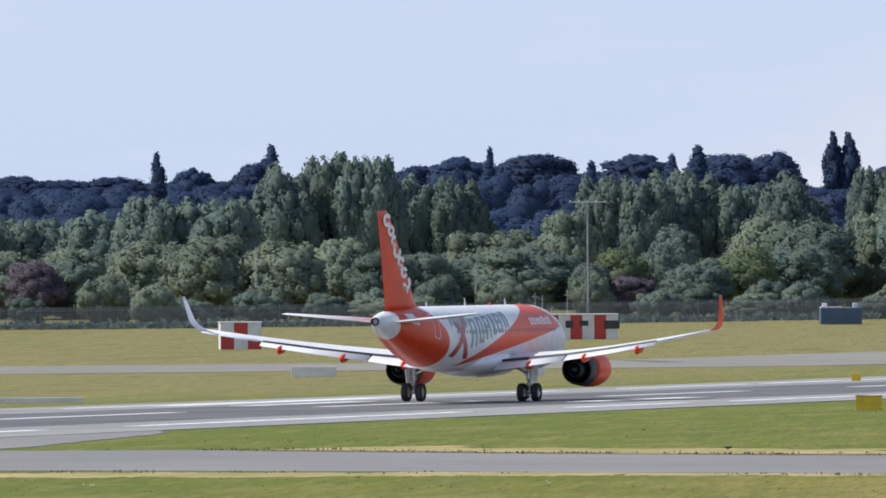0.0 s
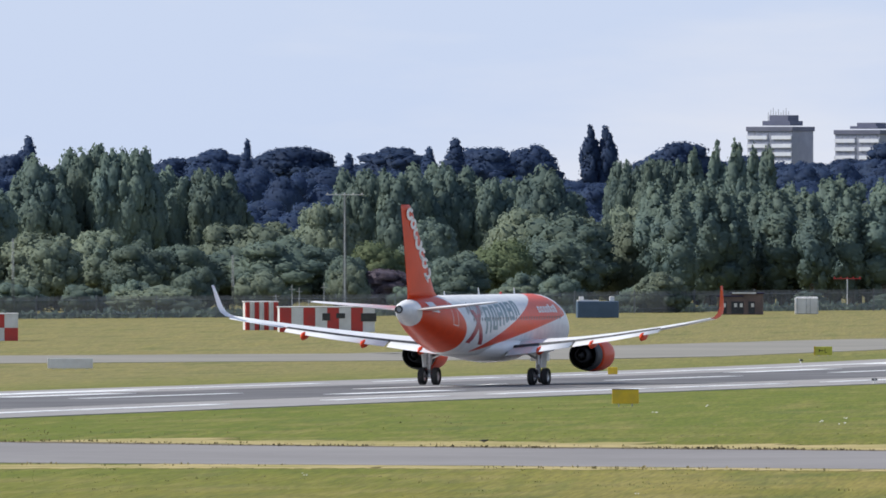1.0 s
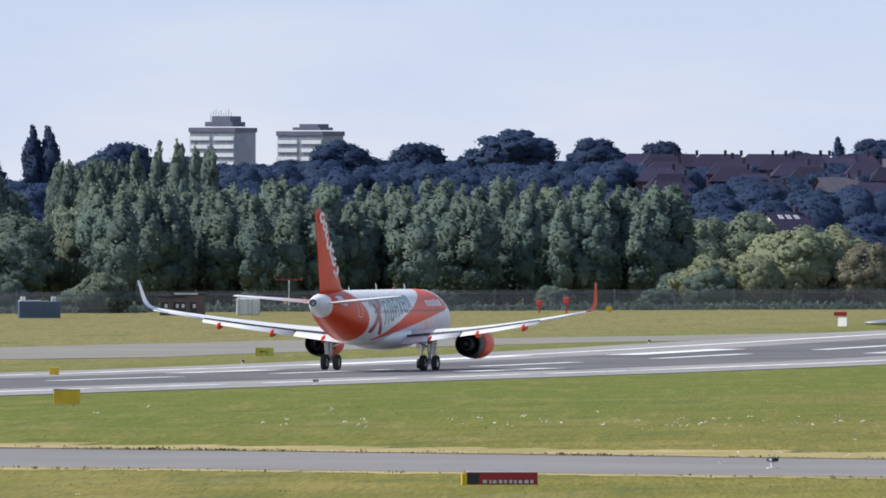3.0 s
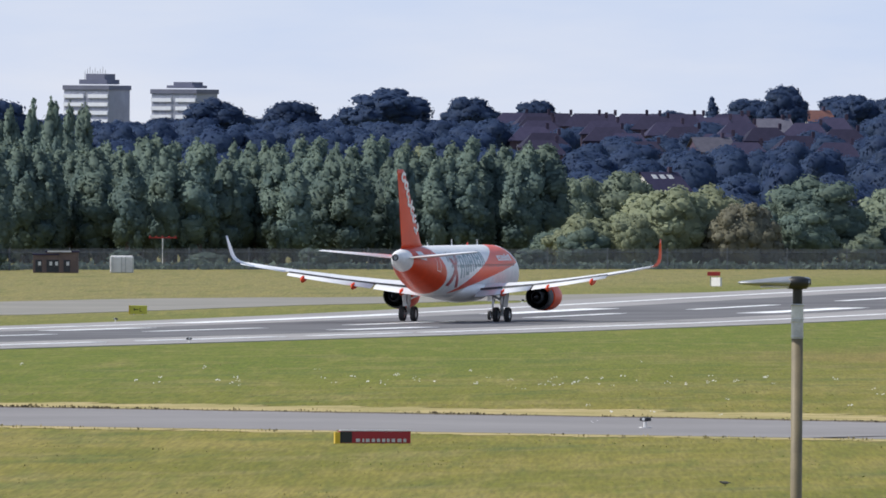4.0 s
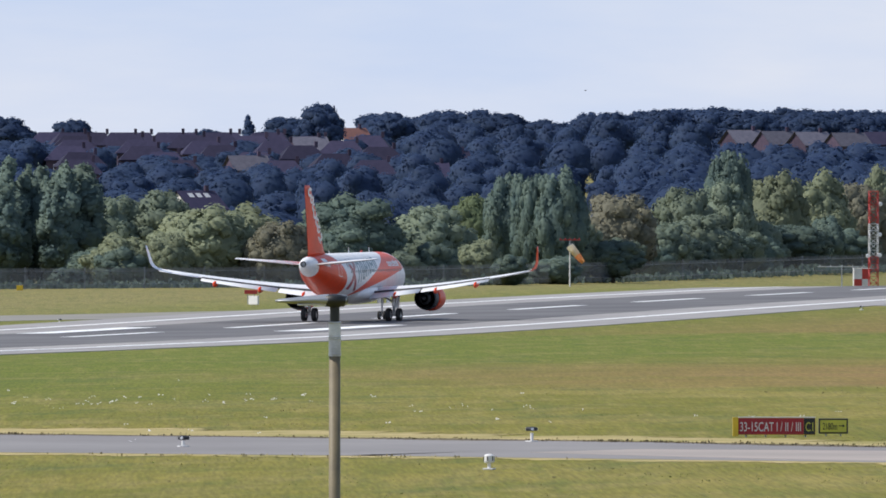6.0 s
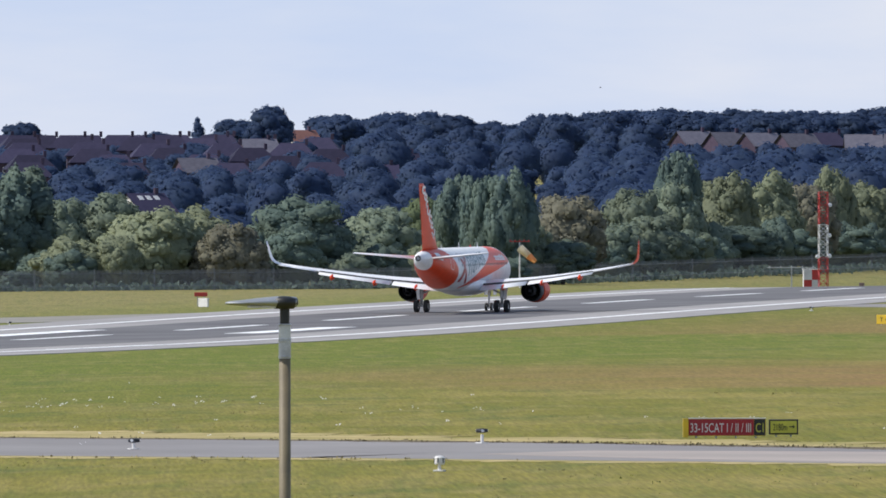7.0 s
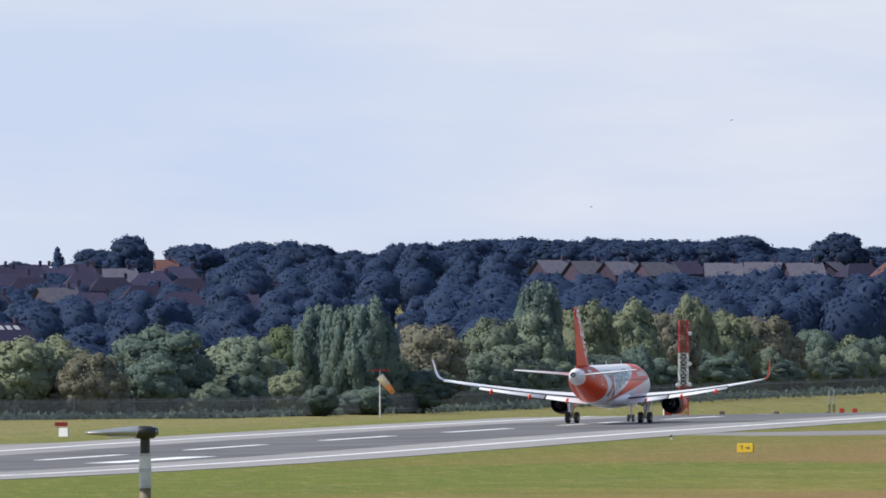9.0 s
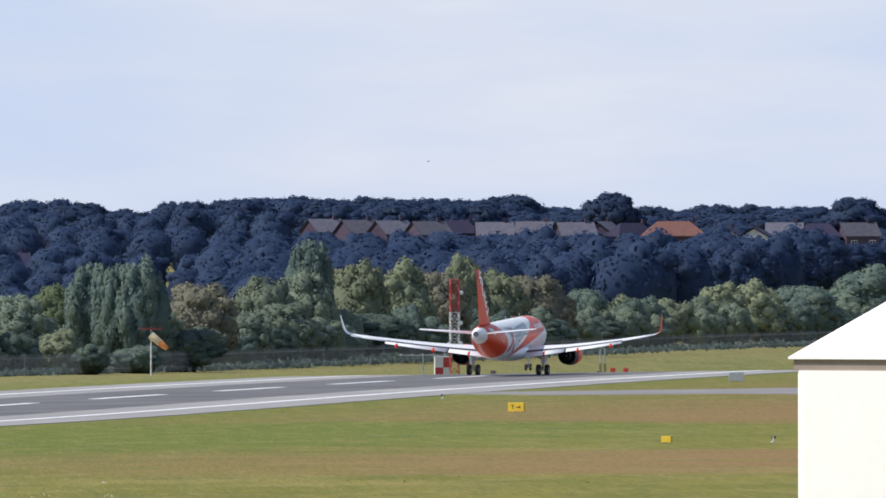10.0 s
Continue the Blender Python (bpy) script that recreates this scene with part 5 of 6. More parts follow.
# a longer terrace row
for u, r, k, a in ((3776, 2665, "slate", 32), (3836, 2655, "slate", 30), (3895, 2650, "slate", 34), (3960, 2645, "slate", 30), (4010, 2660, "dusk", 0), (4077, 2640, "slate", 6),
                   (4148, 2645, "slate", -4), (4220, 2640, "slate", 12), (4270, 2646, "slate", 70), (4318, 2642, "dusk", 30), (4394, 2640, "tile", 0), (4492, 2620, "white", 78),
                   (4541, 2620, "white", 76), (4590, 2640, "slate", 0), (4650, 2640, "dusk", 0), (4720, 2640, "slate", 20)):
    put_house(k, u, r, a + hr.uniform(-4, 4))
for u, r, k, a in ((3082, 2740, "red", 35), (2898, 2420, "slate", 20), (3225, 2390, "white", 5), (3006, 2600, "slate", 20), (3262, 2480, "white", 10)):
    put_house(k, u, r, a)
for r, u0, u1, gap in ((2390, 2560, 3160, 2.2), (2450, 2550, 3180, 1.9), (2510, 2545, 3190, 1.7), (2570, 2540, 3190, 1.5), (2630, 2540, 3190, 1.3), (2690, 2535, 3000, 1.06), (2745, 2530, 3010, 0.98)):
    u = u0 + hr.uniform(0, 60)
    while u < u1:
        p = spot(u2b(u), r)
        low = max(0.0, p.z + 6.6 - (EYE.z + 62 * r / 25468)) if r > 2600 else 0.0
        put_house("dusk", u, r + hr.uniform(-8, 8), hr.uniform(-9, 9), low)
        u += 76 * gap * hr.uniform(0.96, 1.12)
# the wood's upper edge, broken by the roofs of the estate
u = -60.0
while u < 4920:
    if not 2560 < u < 3110:
        rr = 2730 if u < 1780 else 2840
        g = spot(u2b(u), rr)
        plant("hill", u2b(u), rr, max(4.0, canopy(u, rr) + hr.uniform(-0.9, 0.7) - g.z), hr.uniform(8.5, 13.5))
    u += hr.uniform(40, 66)
put_house("red", 1470, 1840, 10)
put_house("white", 1485, 1830, 80)


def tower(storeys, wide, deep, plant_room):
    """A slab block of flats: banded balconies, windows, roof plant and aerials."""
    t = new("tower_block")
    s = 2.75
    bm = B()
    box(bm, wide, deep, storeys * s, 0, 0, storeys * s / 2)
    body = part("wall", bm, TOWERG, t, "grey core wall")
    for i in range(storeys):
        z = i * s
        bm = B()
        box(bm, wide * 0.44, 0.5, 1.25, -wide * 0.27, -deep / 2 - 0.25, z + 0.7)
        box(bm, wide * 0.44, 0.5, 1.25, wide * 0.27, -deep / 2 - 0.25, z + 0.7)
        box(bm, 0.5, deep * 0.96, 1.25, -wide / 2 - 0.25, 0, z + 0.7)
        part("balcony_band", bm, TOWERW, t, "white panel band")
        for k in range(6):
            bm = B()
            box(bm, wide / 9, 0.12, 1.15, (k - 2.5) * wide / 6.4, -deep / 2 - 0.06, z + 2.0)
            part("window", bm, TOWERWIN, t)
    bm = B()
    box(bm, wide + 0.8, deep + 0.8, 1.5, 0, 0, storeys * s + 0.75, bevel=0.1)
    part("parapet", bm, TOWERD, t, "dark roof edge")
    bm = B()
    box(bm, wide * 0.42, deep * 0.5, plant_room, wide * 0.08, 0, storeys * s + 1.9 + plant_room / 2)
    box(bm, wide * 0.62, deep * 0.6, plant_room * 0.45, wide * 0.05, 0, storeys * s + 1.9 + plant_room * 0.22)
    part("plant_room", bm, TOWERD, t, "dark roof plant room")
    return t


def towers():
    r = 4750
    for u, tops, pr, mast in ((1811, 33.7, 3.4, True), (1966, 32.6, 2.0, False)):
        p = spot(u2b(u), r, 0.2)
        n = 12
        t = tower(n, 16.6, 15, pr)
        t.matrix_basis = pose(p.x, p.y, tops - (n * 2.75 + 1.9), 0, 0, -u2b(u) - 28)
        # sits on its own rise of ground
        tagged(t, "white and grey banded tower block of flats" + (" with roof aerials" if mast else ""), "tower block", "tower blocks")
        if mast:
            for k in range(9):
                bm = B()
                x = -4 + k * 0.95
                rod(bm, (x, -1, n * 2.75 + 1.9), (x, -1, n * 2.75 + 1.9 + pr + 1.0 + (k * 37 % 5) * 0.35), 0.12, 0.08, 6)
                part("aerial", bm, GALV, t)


towers()


def undergrowth():
    """Brambles and saplings along the fence's far side, too many to count."""
    rng = np.random.default_rng(17)
    pts, nrm = [], []
    u = -140.0
    while u < 4960:
        rr = np.interp(u, [-150, 1000, 1800, 2600, 3200, 3600, 3800, 4000, 4300, 4600, 5000], [1475, 1512, 1568, 1608, 1640, 1735, 1808, 1886, 2018, 2170, 2400])
        h = 0.9 + 0.9 * noise.noise(Vector((u * 0.012, 3.1, 0))) + rng.uniform(0, 0.8)
        p = spot(u2b(u), rr + 5 + rng.uniform(0, 7))
        for k in range(26):
            a = rng.uniform(0, 6.28)
            d = np.array([math.cos(a), math.sin(a) - 0.4, rng.uniform(-0.2, 0.5)])
            d /= np.linalg.norm(d)
            q = np.array(p) + d * np.array([1.5, 1.5, max(0.6, h)]) * rng.uniform(0.75, 1.05)
            q[2] = max(q[2], p.z + 0.1)
            pts.append(q), nrm.append(d)
        u += 14
    v, f = clumps(rng, np.array(pts), np.array(nrm), 0.42 * rng.uniform(0.7, 1.3, len(pts)))
    tagged(mesh_part("undergrowth", v.tolist(), f.tolist(), LEAF_OAK), "dark green brambles and saplings behind the fence", "undergrowth", kind="stuff")


undergrowth()

# ---------------------------------------------------------------- fence
FENCE = [(-150, 1475), (0, 1480), (1000, 1512), (1800, 1568), (2600, 1608), (3200, 1640), (3600, 1733), (3800, 1806), (4000, 1884), (4300, 2015), (4600, 2166), (5000, 2396)]


def fence_point(u):
    for (a, ra), (b, rb) in zip(FENCE, FENCE[1:]):
        if a <= u <= b:
            return spot(u2b(u), ra + (rb - ra) * (u - a) / (b - a))


def fence():
    f = thing("security_fence", "grey steel palisade fence along the airfield's edge", "fence")
    bm = B()
    box(bm, 0.10, 0.10, 2.5, 0, 0, 1.2)
    post = part("post", bm, FENCEGREY, f)
    vs, fs, base = [], [], 0
    u, k = -140.0, 0
    while u < 4980:
        p = fence_point(u)
        if k % 46 == 0:
            ob = post
            if k:
                ob = post.copy()
                scene.collection.objects.link(ob)
            ob.location = p
        for a, b, c, d in ((-0.03, 0.0, 0.05, 2.4),):
            vs += [(p.x - 0.024, p.y, p.z + 0.05), (p.x + 0.024, p.y, p.z + 0.05), (p.x + 0.024, p.y, p.z + 2.25), (p.x, p.y, p.z + 2.4), (p.x - 0.024, p.y, p.z + 2.25),
                   (p.x - 0.024, p.y + 0.03, p.z + 0.05), (p.x + 0.024, p.y + 0.03, p.z + 0.05), (p.x + 0.024, p.y + 0.03, p.z + 2.25), (p.x, p.y + 0.03, p.z + 2.4), (p.x - 0.024, p.y + 0.03, p.z + 2.25)]
            fs += [[base, base + 1, base + 2, base + 3, base + 4], [base + 9, base + 8, base + 7, base + 6, base + 5], [base + 1, base + 6, base + 7, base + 2], [base, base + 4, base + 9, base + 5]]
            base += 10
        u += 2.3
        k += 1
    ob = mesh_part("palisade", vs, fs, FENCEGREY, f, "close-set vertical steel pales")
    ob["kind"] = "stuff"
    bm = B()
    u = -140.0
    while u < 4960:
        a, b = fence_point(u), fence_point(u + 60)
        for z in (0.5, 1.95):
            rod(bm, a + Vector((0, 0.05, z)), b + Vector((0, 0.05, z)), 0.035, n=5)
        u += 60
    part("rail", bm, FENCEGREY, f)


fence()

# ---------------------------------------------------------------- signs and lights on the airfield


def lettering(text, size, material, parent, x, y, z, wide=None):
    """Letters from the built-in font, facing -y, as a mesh."""
    cu = bpy.data.curves.new("lettering", "FONT")
    cu.body, cu.size, cu.extrude, cu.align_x = text, size, 0.006, "LEFT"
    tmp = bpy.data.objects.new("lettering", cu)
    scene.collection.objects.link(tmp)
    me = bpy.data.meshes.new_from_object(tmp.evaluated_get(bpy.context.evaluated_depsgraph_get()))
    bpy.data.objects.remove(tmp)
    me.materials.clear()
    me.materials.append(material)
    co = [v.co.x for v in me.vertices]
    k = wide / (max(co) - min(co)) if wide else 1.0
    for v in me.vertices:
        v.co.x = (v.co.x - min(co)) * k
    ob = new("lettering", me)
    ob.parent = parent
    ob.matrix_basis = pose(x, y, z, 90, 0, 0)
    return ob


def board(name, label, x, y, turn, w, h, lift, body, thick=0.22, legs=2):
    """A box sign on short legs; the face looks towards -y."""
    s = thing(name, label, "airfield sign", "airfield signs", pose(x, y, ground_z(x, y), 0, 0, turn))
    bm = B()
    box(bm, w, thick, h, 0, 0, lift + h / 2, bevel=0.02)
    part("case", bm, body, s)
    for k in range(legs):
        bm = B()
        rod(bm, ((k + 0.5) / legs * w - w / 2, 0, -0.1), ((k + 0.5) / legs * w - w / 2, 0, lift + 0.02), 0.04)
        part("leg", bm, GALV, s)
    return s


def plate(s, name, material, x0, x1, z0, z1, y, label="", d=0.02):
    bm = B()
    box(bm, x1 - x0, d, z1 - z0, (x0 + x1) / 2, y, (z0 + z1) / 2)
    return part(name, bm, material, s, label)


def mandatory_sign():
    w, h, z = 3.45, 0.74, 0.10
    s = board("holding_position_sign", "red holding position sign with white lettering and yellow end cap", -114.35, 613.5, 13, w, h, z, YELLOW, 0.30, 4)
    plate(s, "red_face", SIGNRED, -w / 2 + 0.10, w / 2 - 0.52, z + 0.02, z + h - 0.02, -0.16, "red sign face")
    plate(s, "black_face", BLACK, w / 2 - 0.51, w / 2 - 0.02, z + 0.02, z + h - 0.02, -0.16, "black sign face")
    plate(s, "end_cap", YELLOW, -w / 2 - 0.14, -w / 2 + 0.09, z - 0.06, z + h + 0.02, -0.10, "bright yellow end cap", 0.34)
    plate(s, "top_rim", HUTWHITE, -w / 2 + 0.1, w / 2, z + h, z + h + 0.035, -0.05, "pale top edge", 0.3)
    lettering("33-15CAT I / II / III", 0.56, HUTWHITE, s, -w / 2 + 0.18, -0.178, z + 0.16, w - 0.82)
    lettering("C1", 0.56, LIMEY, s, w / 2 - 0.43, -0.178, z + 0.16, 0.33)
    d = board("distance_sign", "yellow-green take-off distance sign with black border and lettering", -112.45, 617.0, 13, 1.28, 0.66, 0.10, BLACK, 0.25, 2)
    plate(d, "yellow_face", LIMEY, -0.57, 0.57, 0.17, 0.69, -0.135, "yellow-green sign face")
    lettering("2180m", 0.42, BLACK, d, -0.46, -0.152, 0.28, 0.62)
    plate(d, "arrow", BLACK, 0.24, 0.42, 0.42, 0.46, -0.150)
    bm = B()
    vs = [bm.verts.new(p) for p in ((0.40, -0.155, 0.36), (0.40, -0.155, 0.52), (0.50, -0.155, 0.44))]
    bm.faces.new(vs)
    part("arrow_head", bm, BLACK, d)


def low_red_sign():
    w, h = 2.85, 0.47
    x, y = -136.7, 548.5
    s = board("holding_position_sign", "low red airfield sign with faded lettering in the grass", x, y, 22, w, h, 0.02, SIGNRED, 0.28, 4)
    plate(s, "end_cap", YELLOW, -w / 2 - 0.16, -w / 2 + 0.04, -0.02, h - 0.02, -0.06, "yellow end cap", 0.34)
    plate(s, "black_face", BLACK, -w / 2 + 0.05, -w / 2 + 0.52, 0.04, h, -0.15, "black sign face")
    plate(s, "top_rim", HUTWHITE, -w / 2 + 0.05, w / 2, h + 0.02, h + 0.06, 0, "pale top edge", 0.3)
    r = random.Random(2)
    xx = -w / 2 + 0.68
    while xx < w / 2 - 0.2:
        ww = r.uniform(0.07, 0.16)
        bm = B()
        box(bm, ww, 0.02, 0.13, xx + ww / 2, -0.152, 0.13)
        part("lettering_bar", bm, WRAP, s, "faded white bar")
        xx += ww + r.uniform(0.06, 0.1)


mandatory_sign()
low_red_sign()
# yellow boards
s = board("guidance_sign", "yellow taxiway sign seen from its plain back", -213.0, 756.5, 16, 1.46, 0.78, 0.16, YELLOW)
plate(s, "top_rim", BLACK, -0.73, 0.73, 0.92, 0.96, -0.06, "dark top edge", 0.12)
s = board("guidance_sign", "small orange marker board standing beside the runway", -287.6, 1018, 16, 0.72, 0.52, 0.08, YELLOW)
s = board("guidance_sign", "yellow taxiway sign with black arrow and letter", -313.2, 1174, 15, 1.50, 0.70, 0.10, LIMEY)
plate(s, "end_cap", YELLOW, -0.80, -0.70, 0.06, 0.82, -0.05, "", 0.3)
plate(s, "arrow", BLACK, -0.38, 0.02, 0.42, 0.49, -0.125)
plate(s, "arrow", BLACK, -0.38, -0.30, 0.34, 0.57, -0.128)
lettering("L", 0.5, BLACK, s, 0.12, -0.125, 0.27)
s = board("guidance_sign", "bright yellow sign with black letter T and arrow", -206.1, 1178, -22, 1.56, 0.76, 0.12, YELLOW)
lettering("T", 0.5, BLACK, s, -0.42, -0.125, 0.32)
plate(s, "arrow", BLACK, 0.08, 0.42, 0.46, 0.53, -0.125)
plate(s, "arrow", BLACK, 0.36, 0.44, 0.40, 0.59, -0.128)
s = board("guidance_sign", "small plain yellow marker board in the grass", -157.8, 961, -25, 0.80, 0.44, 0.10, YELLOW)
s = board("marker_board", "low pale grey-white board beside the far taxiway", -352.8, 1090, 17, 3.6, 0.8, 0.1, HUTWHITE, legs=4)
s = board("marker_board", "long low white board in the grass beyond the runway", -312.3, 906, 19, 5.6, 0.35, 0.05, HUTWHITE, legs=5)
s = board("marker_board", "white square board beside the runway", -310.5, 1385, -34, 1.3, 0.86, 0.10, HUTWHITE)
s = board("marker_board", "pale grey equipment box beside the runway end", -225.0, 1413, 9, 1.5, 0.9, 0.06, WRAP, 0.8)
s = board("marker_board", "small white box at the airfield's edge", -375.4, 1600, 12, 0.95, 0.5, 0.05, HUTWHITE, 0.4)
s = board("marker_board", "small yellow box at the airfield's edge", -371.4, 1539, 13, 0.7, 0.55, 0.08, YELLOW, 0.4)
s = board("marker_board", "low red box behind the white board", -314.6, 1402, 13, 1.3, 0.4, 1.0, RED, 0.3)


def edge_light(x, y, h, label, lantern=False):
    s = thing("taxiway_light", label, "airfield light", "taxiway edge lights", pose(x, y, ground_z(x, y), 0, 0, trng.uniform(0, 90)))
    if y < 700:                              # the larger fittings along the taxiway
        s.scale = (1.35, 1.35, 1.2)
    bm = B()
    box(bm, 0.30, 0.30, 0.05, 0, 0, 0.03, bevel=0.01)
    part("base", bm, HUTWHITE, s)
    bm = B()
    rod(bm, (0, 0, 0.05), (0, 0, h * 0.55), 0.05)
    part("stem", bm, HUTWHITE, s)
    if lantern:
        bm = B()
        lathe(bm, [(h * 0.45, 0.02), (h * 0.45, 0.13), (h * 0.55, 0.15), (h * 0.9, 0.15), (h, 0.10), (h * 1.03, 0.01)], Matrix.Rotation(radians(90), 4, "X"), 14)
        cage = part("lantern", bm, HUTWHITE, s, "white lantern body")
        for a in range(0, 360, 60):
            bm = B()
            box(bm, 0.03, 0.03, h * 0.3, 0.15 * math.cos(radians(a)), 0.15 * math.sin(radians(a)), h * 0.72, bevel=0.004)
            part("window_slot", bm, DARKMETAL, cage, "dark slot")
        return
    for a in (0, 120, 240):
        bm = B()
        m = Matrix.Rotation(radians(a), 4, "Z") @ Matrix.Translation((0.10, 0, h * 0.78)) @ Matrix.Rotation(radians(90), 4, "Z")
        lathe(bm, [(-0.09, 0.03), (-0.08, 0.065), (0.07, 0.08), (0.09, 0.065), (0.09, 0.01)], m, 12)
        hd = part("lamp_head", bm, DARKMETAL, s, "black lamp housing")
        bm = B()
        lathe(bm, [(-0.105, 0.05), (-0.11, 0.01)], m, 10)
        part("lens", bm, WHITE, hd)


edge_light(-134.0, 584.3, 0.42, "small black and white light fitting at the taxiway's edge")
edge_light(-112.6, 543.8, 0.50, "small white light fitting standing in the grass", True)
edge_light(-122.2, 599.1, 0.60, "small black and white light fitting on a stem by the taxiway")
edge_light(-152.4, 973.1, 0.45, "small grey light fitting in the far grass")
for x, y in ((-252.0, 905), (-246.5, 1290), (-292, 1110), (-292, 1250)):
    edge_light(x + 14 if x > -268 else x - 6, y, 0.4, "small light fitting beside the runway")


def red_post(u, r, h, label="red painted equipment post with a round head", paint=RED):
    p = spot(u2b(u), r)
    s = thing("red_post", label, "airfield equipment", "red posts", pose(*p))
    bm = B()
    rod(bm, (0, 0, -0.1), (0, 0, h * 0.6), 0.10)
    part("stem", bm, paint, s)
    bm = B()
    box(bm, 0.62, 0.45, h * 0.42, 0, 0, h * 0.78, bevel=0.08)
    part("head", bm, paint, s)


for u, r, h in ((2372, 1571, 1.4), (2420, 1571, 1.75), (4286, 1842, 1.45), (4309, 1850, 1.45)):
    red_post(u, r, h)
for u, r in ((4262, 1848), (4074, 1775), (4170, 1812)):
    red_post(u, r, 1.0, "dull brown equipment post in the grass beyond the runway", BROWN)


def lattice(name, label, u, r, h, w, colours, bays, taper=1.0):
    """A square lattice mast with legs, rungs and braces, painted in bands."""
    p = spot(u2b(u), r)
    s = thing(name, label, "mast", "masts", pose(*p, 0, 0, 20))
    step = h / bays
    per = bays / len(colours)
    for c, colour in enumerate(colours):
        bm = B()
        for k in range(int(c * per), int((c + 1) * per)):
            z0, z1 = k * step, (k + 1) * step
            w0, w1 = w / 2 * (1 - (1 - taper) * z0 / h), w / 2 * (1 - (1 - taper) * z1 / h)
            cor0 = [(-w0, -w0, z0), (w0, -w0, z0), (w0, w0, z0), (-w0, w0, z0)]
            cor1 = [(-w1, -w1, z1), (w1, -w1, z1), (w1, w1, z1), (-w1, w1, z1)]
            t = max(0.024, w * 0.045)
            for i in range(4):
                rod(bm, cor0[i], cor1[i], t, n=5)
                rod(bm, cor1[i], cor1[(i + 1) % 4], t * 0.7, n=4)
                rod(bm, cor0[i], cor1[(i + 1) % 4], t * 0.7, n=4) if k % 2 else rod(bm, cor0[(i + 1) % 4], cor1[i], t * 0.7, n=4)
        part("mast_section", bm, colour, s)
    return s


m = lattice("lattice_mast", "red and white banded lattice mast with small dishes", 4006, 1757, 12.0, 1.05, [RED, HUTWHITE, RED], 15)
for z, x in ((10.4, 0.8), (6.7, 0.75), (4.1, -0.75), (4.2, 0.75)):
    bm = B()
    lathe(bm, [(-0.12, 0.05), (-0.1, 0.22), (0.05, 0.26), (0.1, 0.02)], Matrix.Translation((x, -0.3, z)), 12)
    part("dish", bm, WHITE, m, "small white dish")
lattice("lattice_mast", "tall thin grey lattice mast behind the fence", 1040, 1524, 12.8, 0.42, [STEEL], 18, 0.5)
for u, r, h in ((453, 1490, 8.4), (842, 1500, 6.6)):
    lattice("lattice_mast", "thin grey lattice mast with a white top", u, r, h, 0.26, [STEEL, WRAP], 14, 0.6)
for u in (4264, 4272):
    lattice("lattice_mast", "short pale lattice mast beyond the runway end", u, 1856, 3.8, 0.30, [STEEL, WRAP], 8, 0.4)


def tee(u, r, h, w, colour, pole, label, z_off=0.0):
    """An approach-light bar: a cross-arm with lamps on a pole."""
    p = spot(u2b(u), r)
    s = thing("approach_light_bar", label, "approach light", "approach light bars", pose(*p, 0, 0, -u2b(u)))
    bm = B()
    rod(bm, (0, 0, -0.1), (0, 0, h), 0.09, 0.07, 8)
    part("pole", bm, pole, s)
    bm = B()
    box(bm, w, 0.1, 0.1, 0, 0, h + 0.05)
    arm = part("cross_arm", bm, colour, s)
    for k in range(5):
        bm = B()
        box(bm, 0.15, 0.15, 0.14, (k - 2) * w / 4.4, -0.02, h + 0.16, bevel=0.03)
        part("lamp", bm, colour, arm)


tee(1929, 1600, 3.3, 3.1, RED, HUTWHITE, "red approach-light bar on a white pole")
tee(3469, 1700, 5.0, 2.4, RED, GALV, "dark red approach-light bar on a grey pole")
tee(1040, 1520, 12.8, 4.0, HUTWHITE, GALV, "pale cross-arm on top of the tall mast")
tee(3950, 1736, 2.7, 5.8, WRAP, GALV, "long grey aerial bar on a short pole")


def windsock():
    p = spot(u2b(3469), 1664)
    s = thing("windsock_mast", "white windsock pole beside the runway", "windsock mast", m=pose(*p))
    bm = B()
    rod(bm, (0, 0, -0.1), (0, 0, 4.9), 0.09, 0.06)
    for k in range(4):
        rod(bm, (0, 0, 0.3 + k * 0.9), (0, 0, 0.7 + k * 0.9), 0.10)
    part("pole", bm, HUTWHITE, s)
    sock = thing("windsock", "orange fabric windsock filled by a light wind", "windsock", m=pose(p.x, p.y - 0.1, p.z + 4.7, 0, 0, 0))
    bm = B()
    turn = Matrix.Rotation(radians(-90), 4, "Z")
    m = Matrix.Rotation(radians(48), 4, "Y") @ turn
    lathe(bm, [(0.0, 0.46), (0.6, 0.45), (1.45, 0.40), (1.45, 0.37), (0.02, 0.43)], m, 18)
    part("sleeve_mouth", bm, SOCKGLARE, sock, "mouth of the sock, sun glare put into its pale colour", True)
    bm = B()
    lathe(bm, [(1.45, 0.40), (1.9, 0.35), (2.5, 0.26), (2.45, 0.23), (1.45, 0.37)], m, 18)
    part("sleeve", bm, SOCK, sock, "", True)
    bm = B()
    lathe(bm, [(-0.03, 0.46), (0.03, 0.46), (0.03, 0.43), (-0.03, 0.43), (-0.03, 0.46)], m, 18)
    part("hoop", bm, GALV, sock)
    return sock


SOCK_OB = windsock()


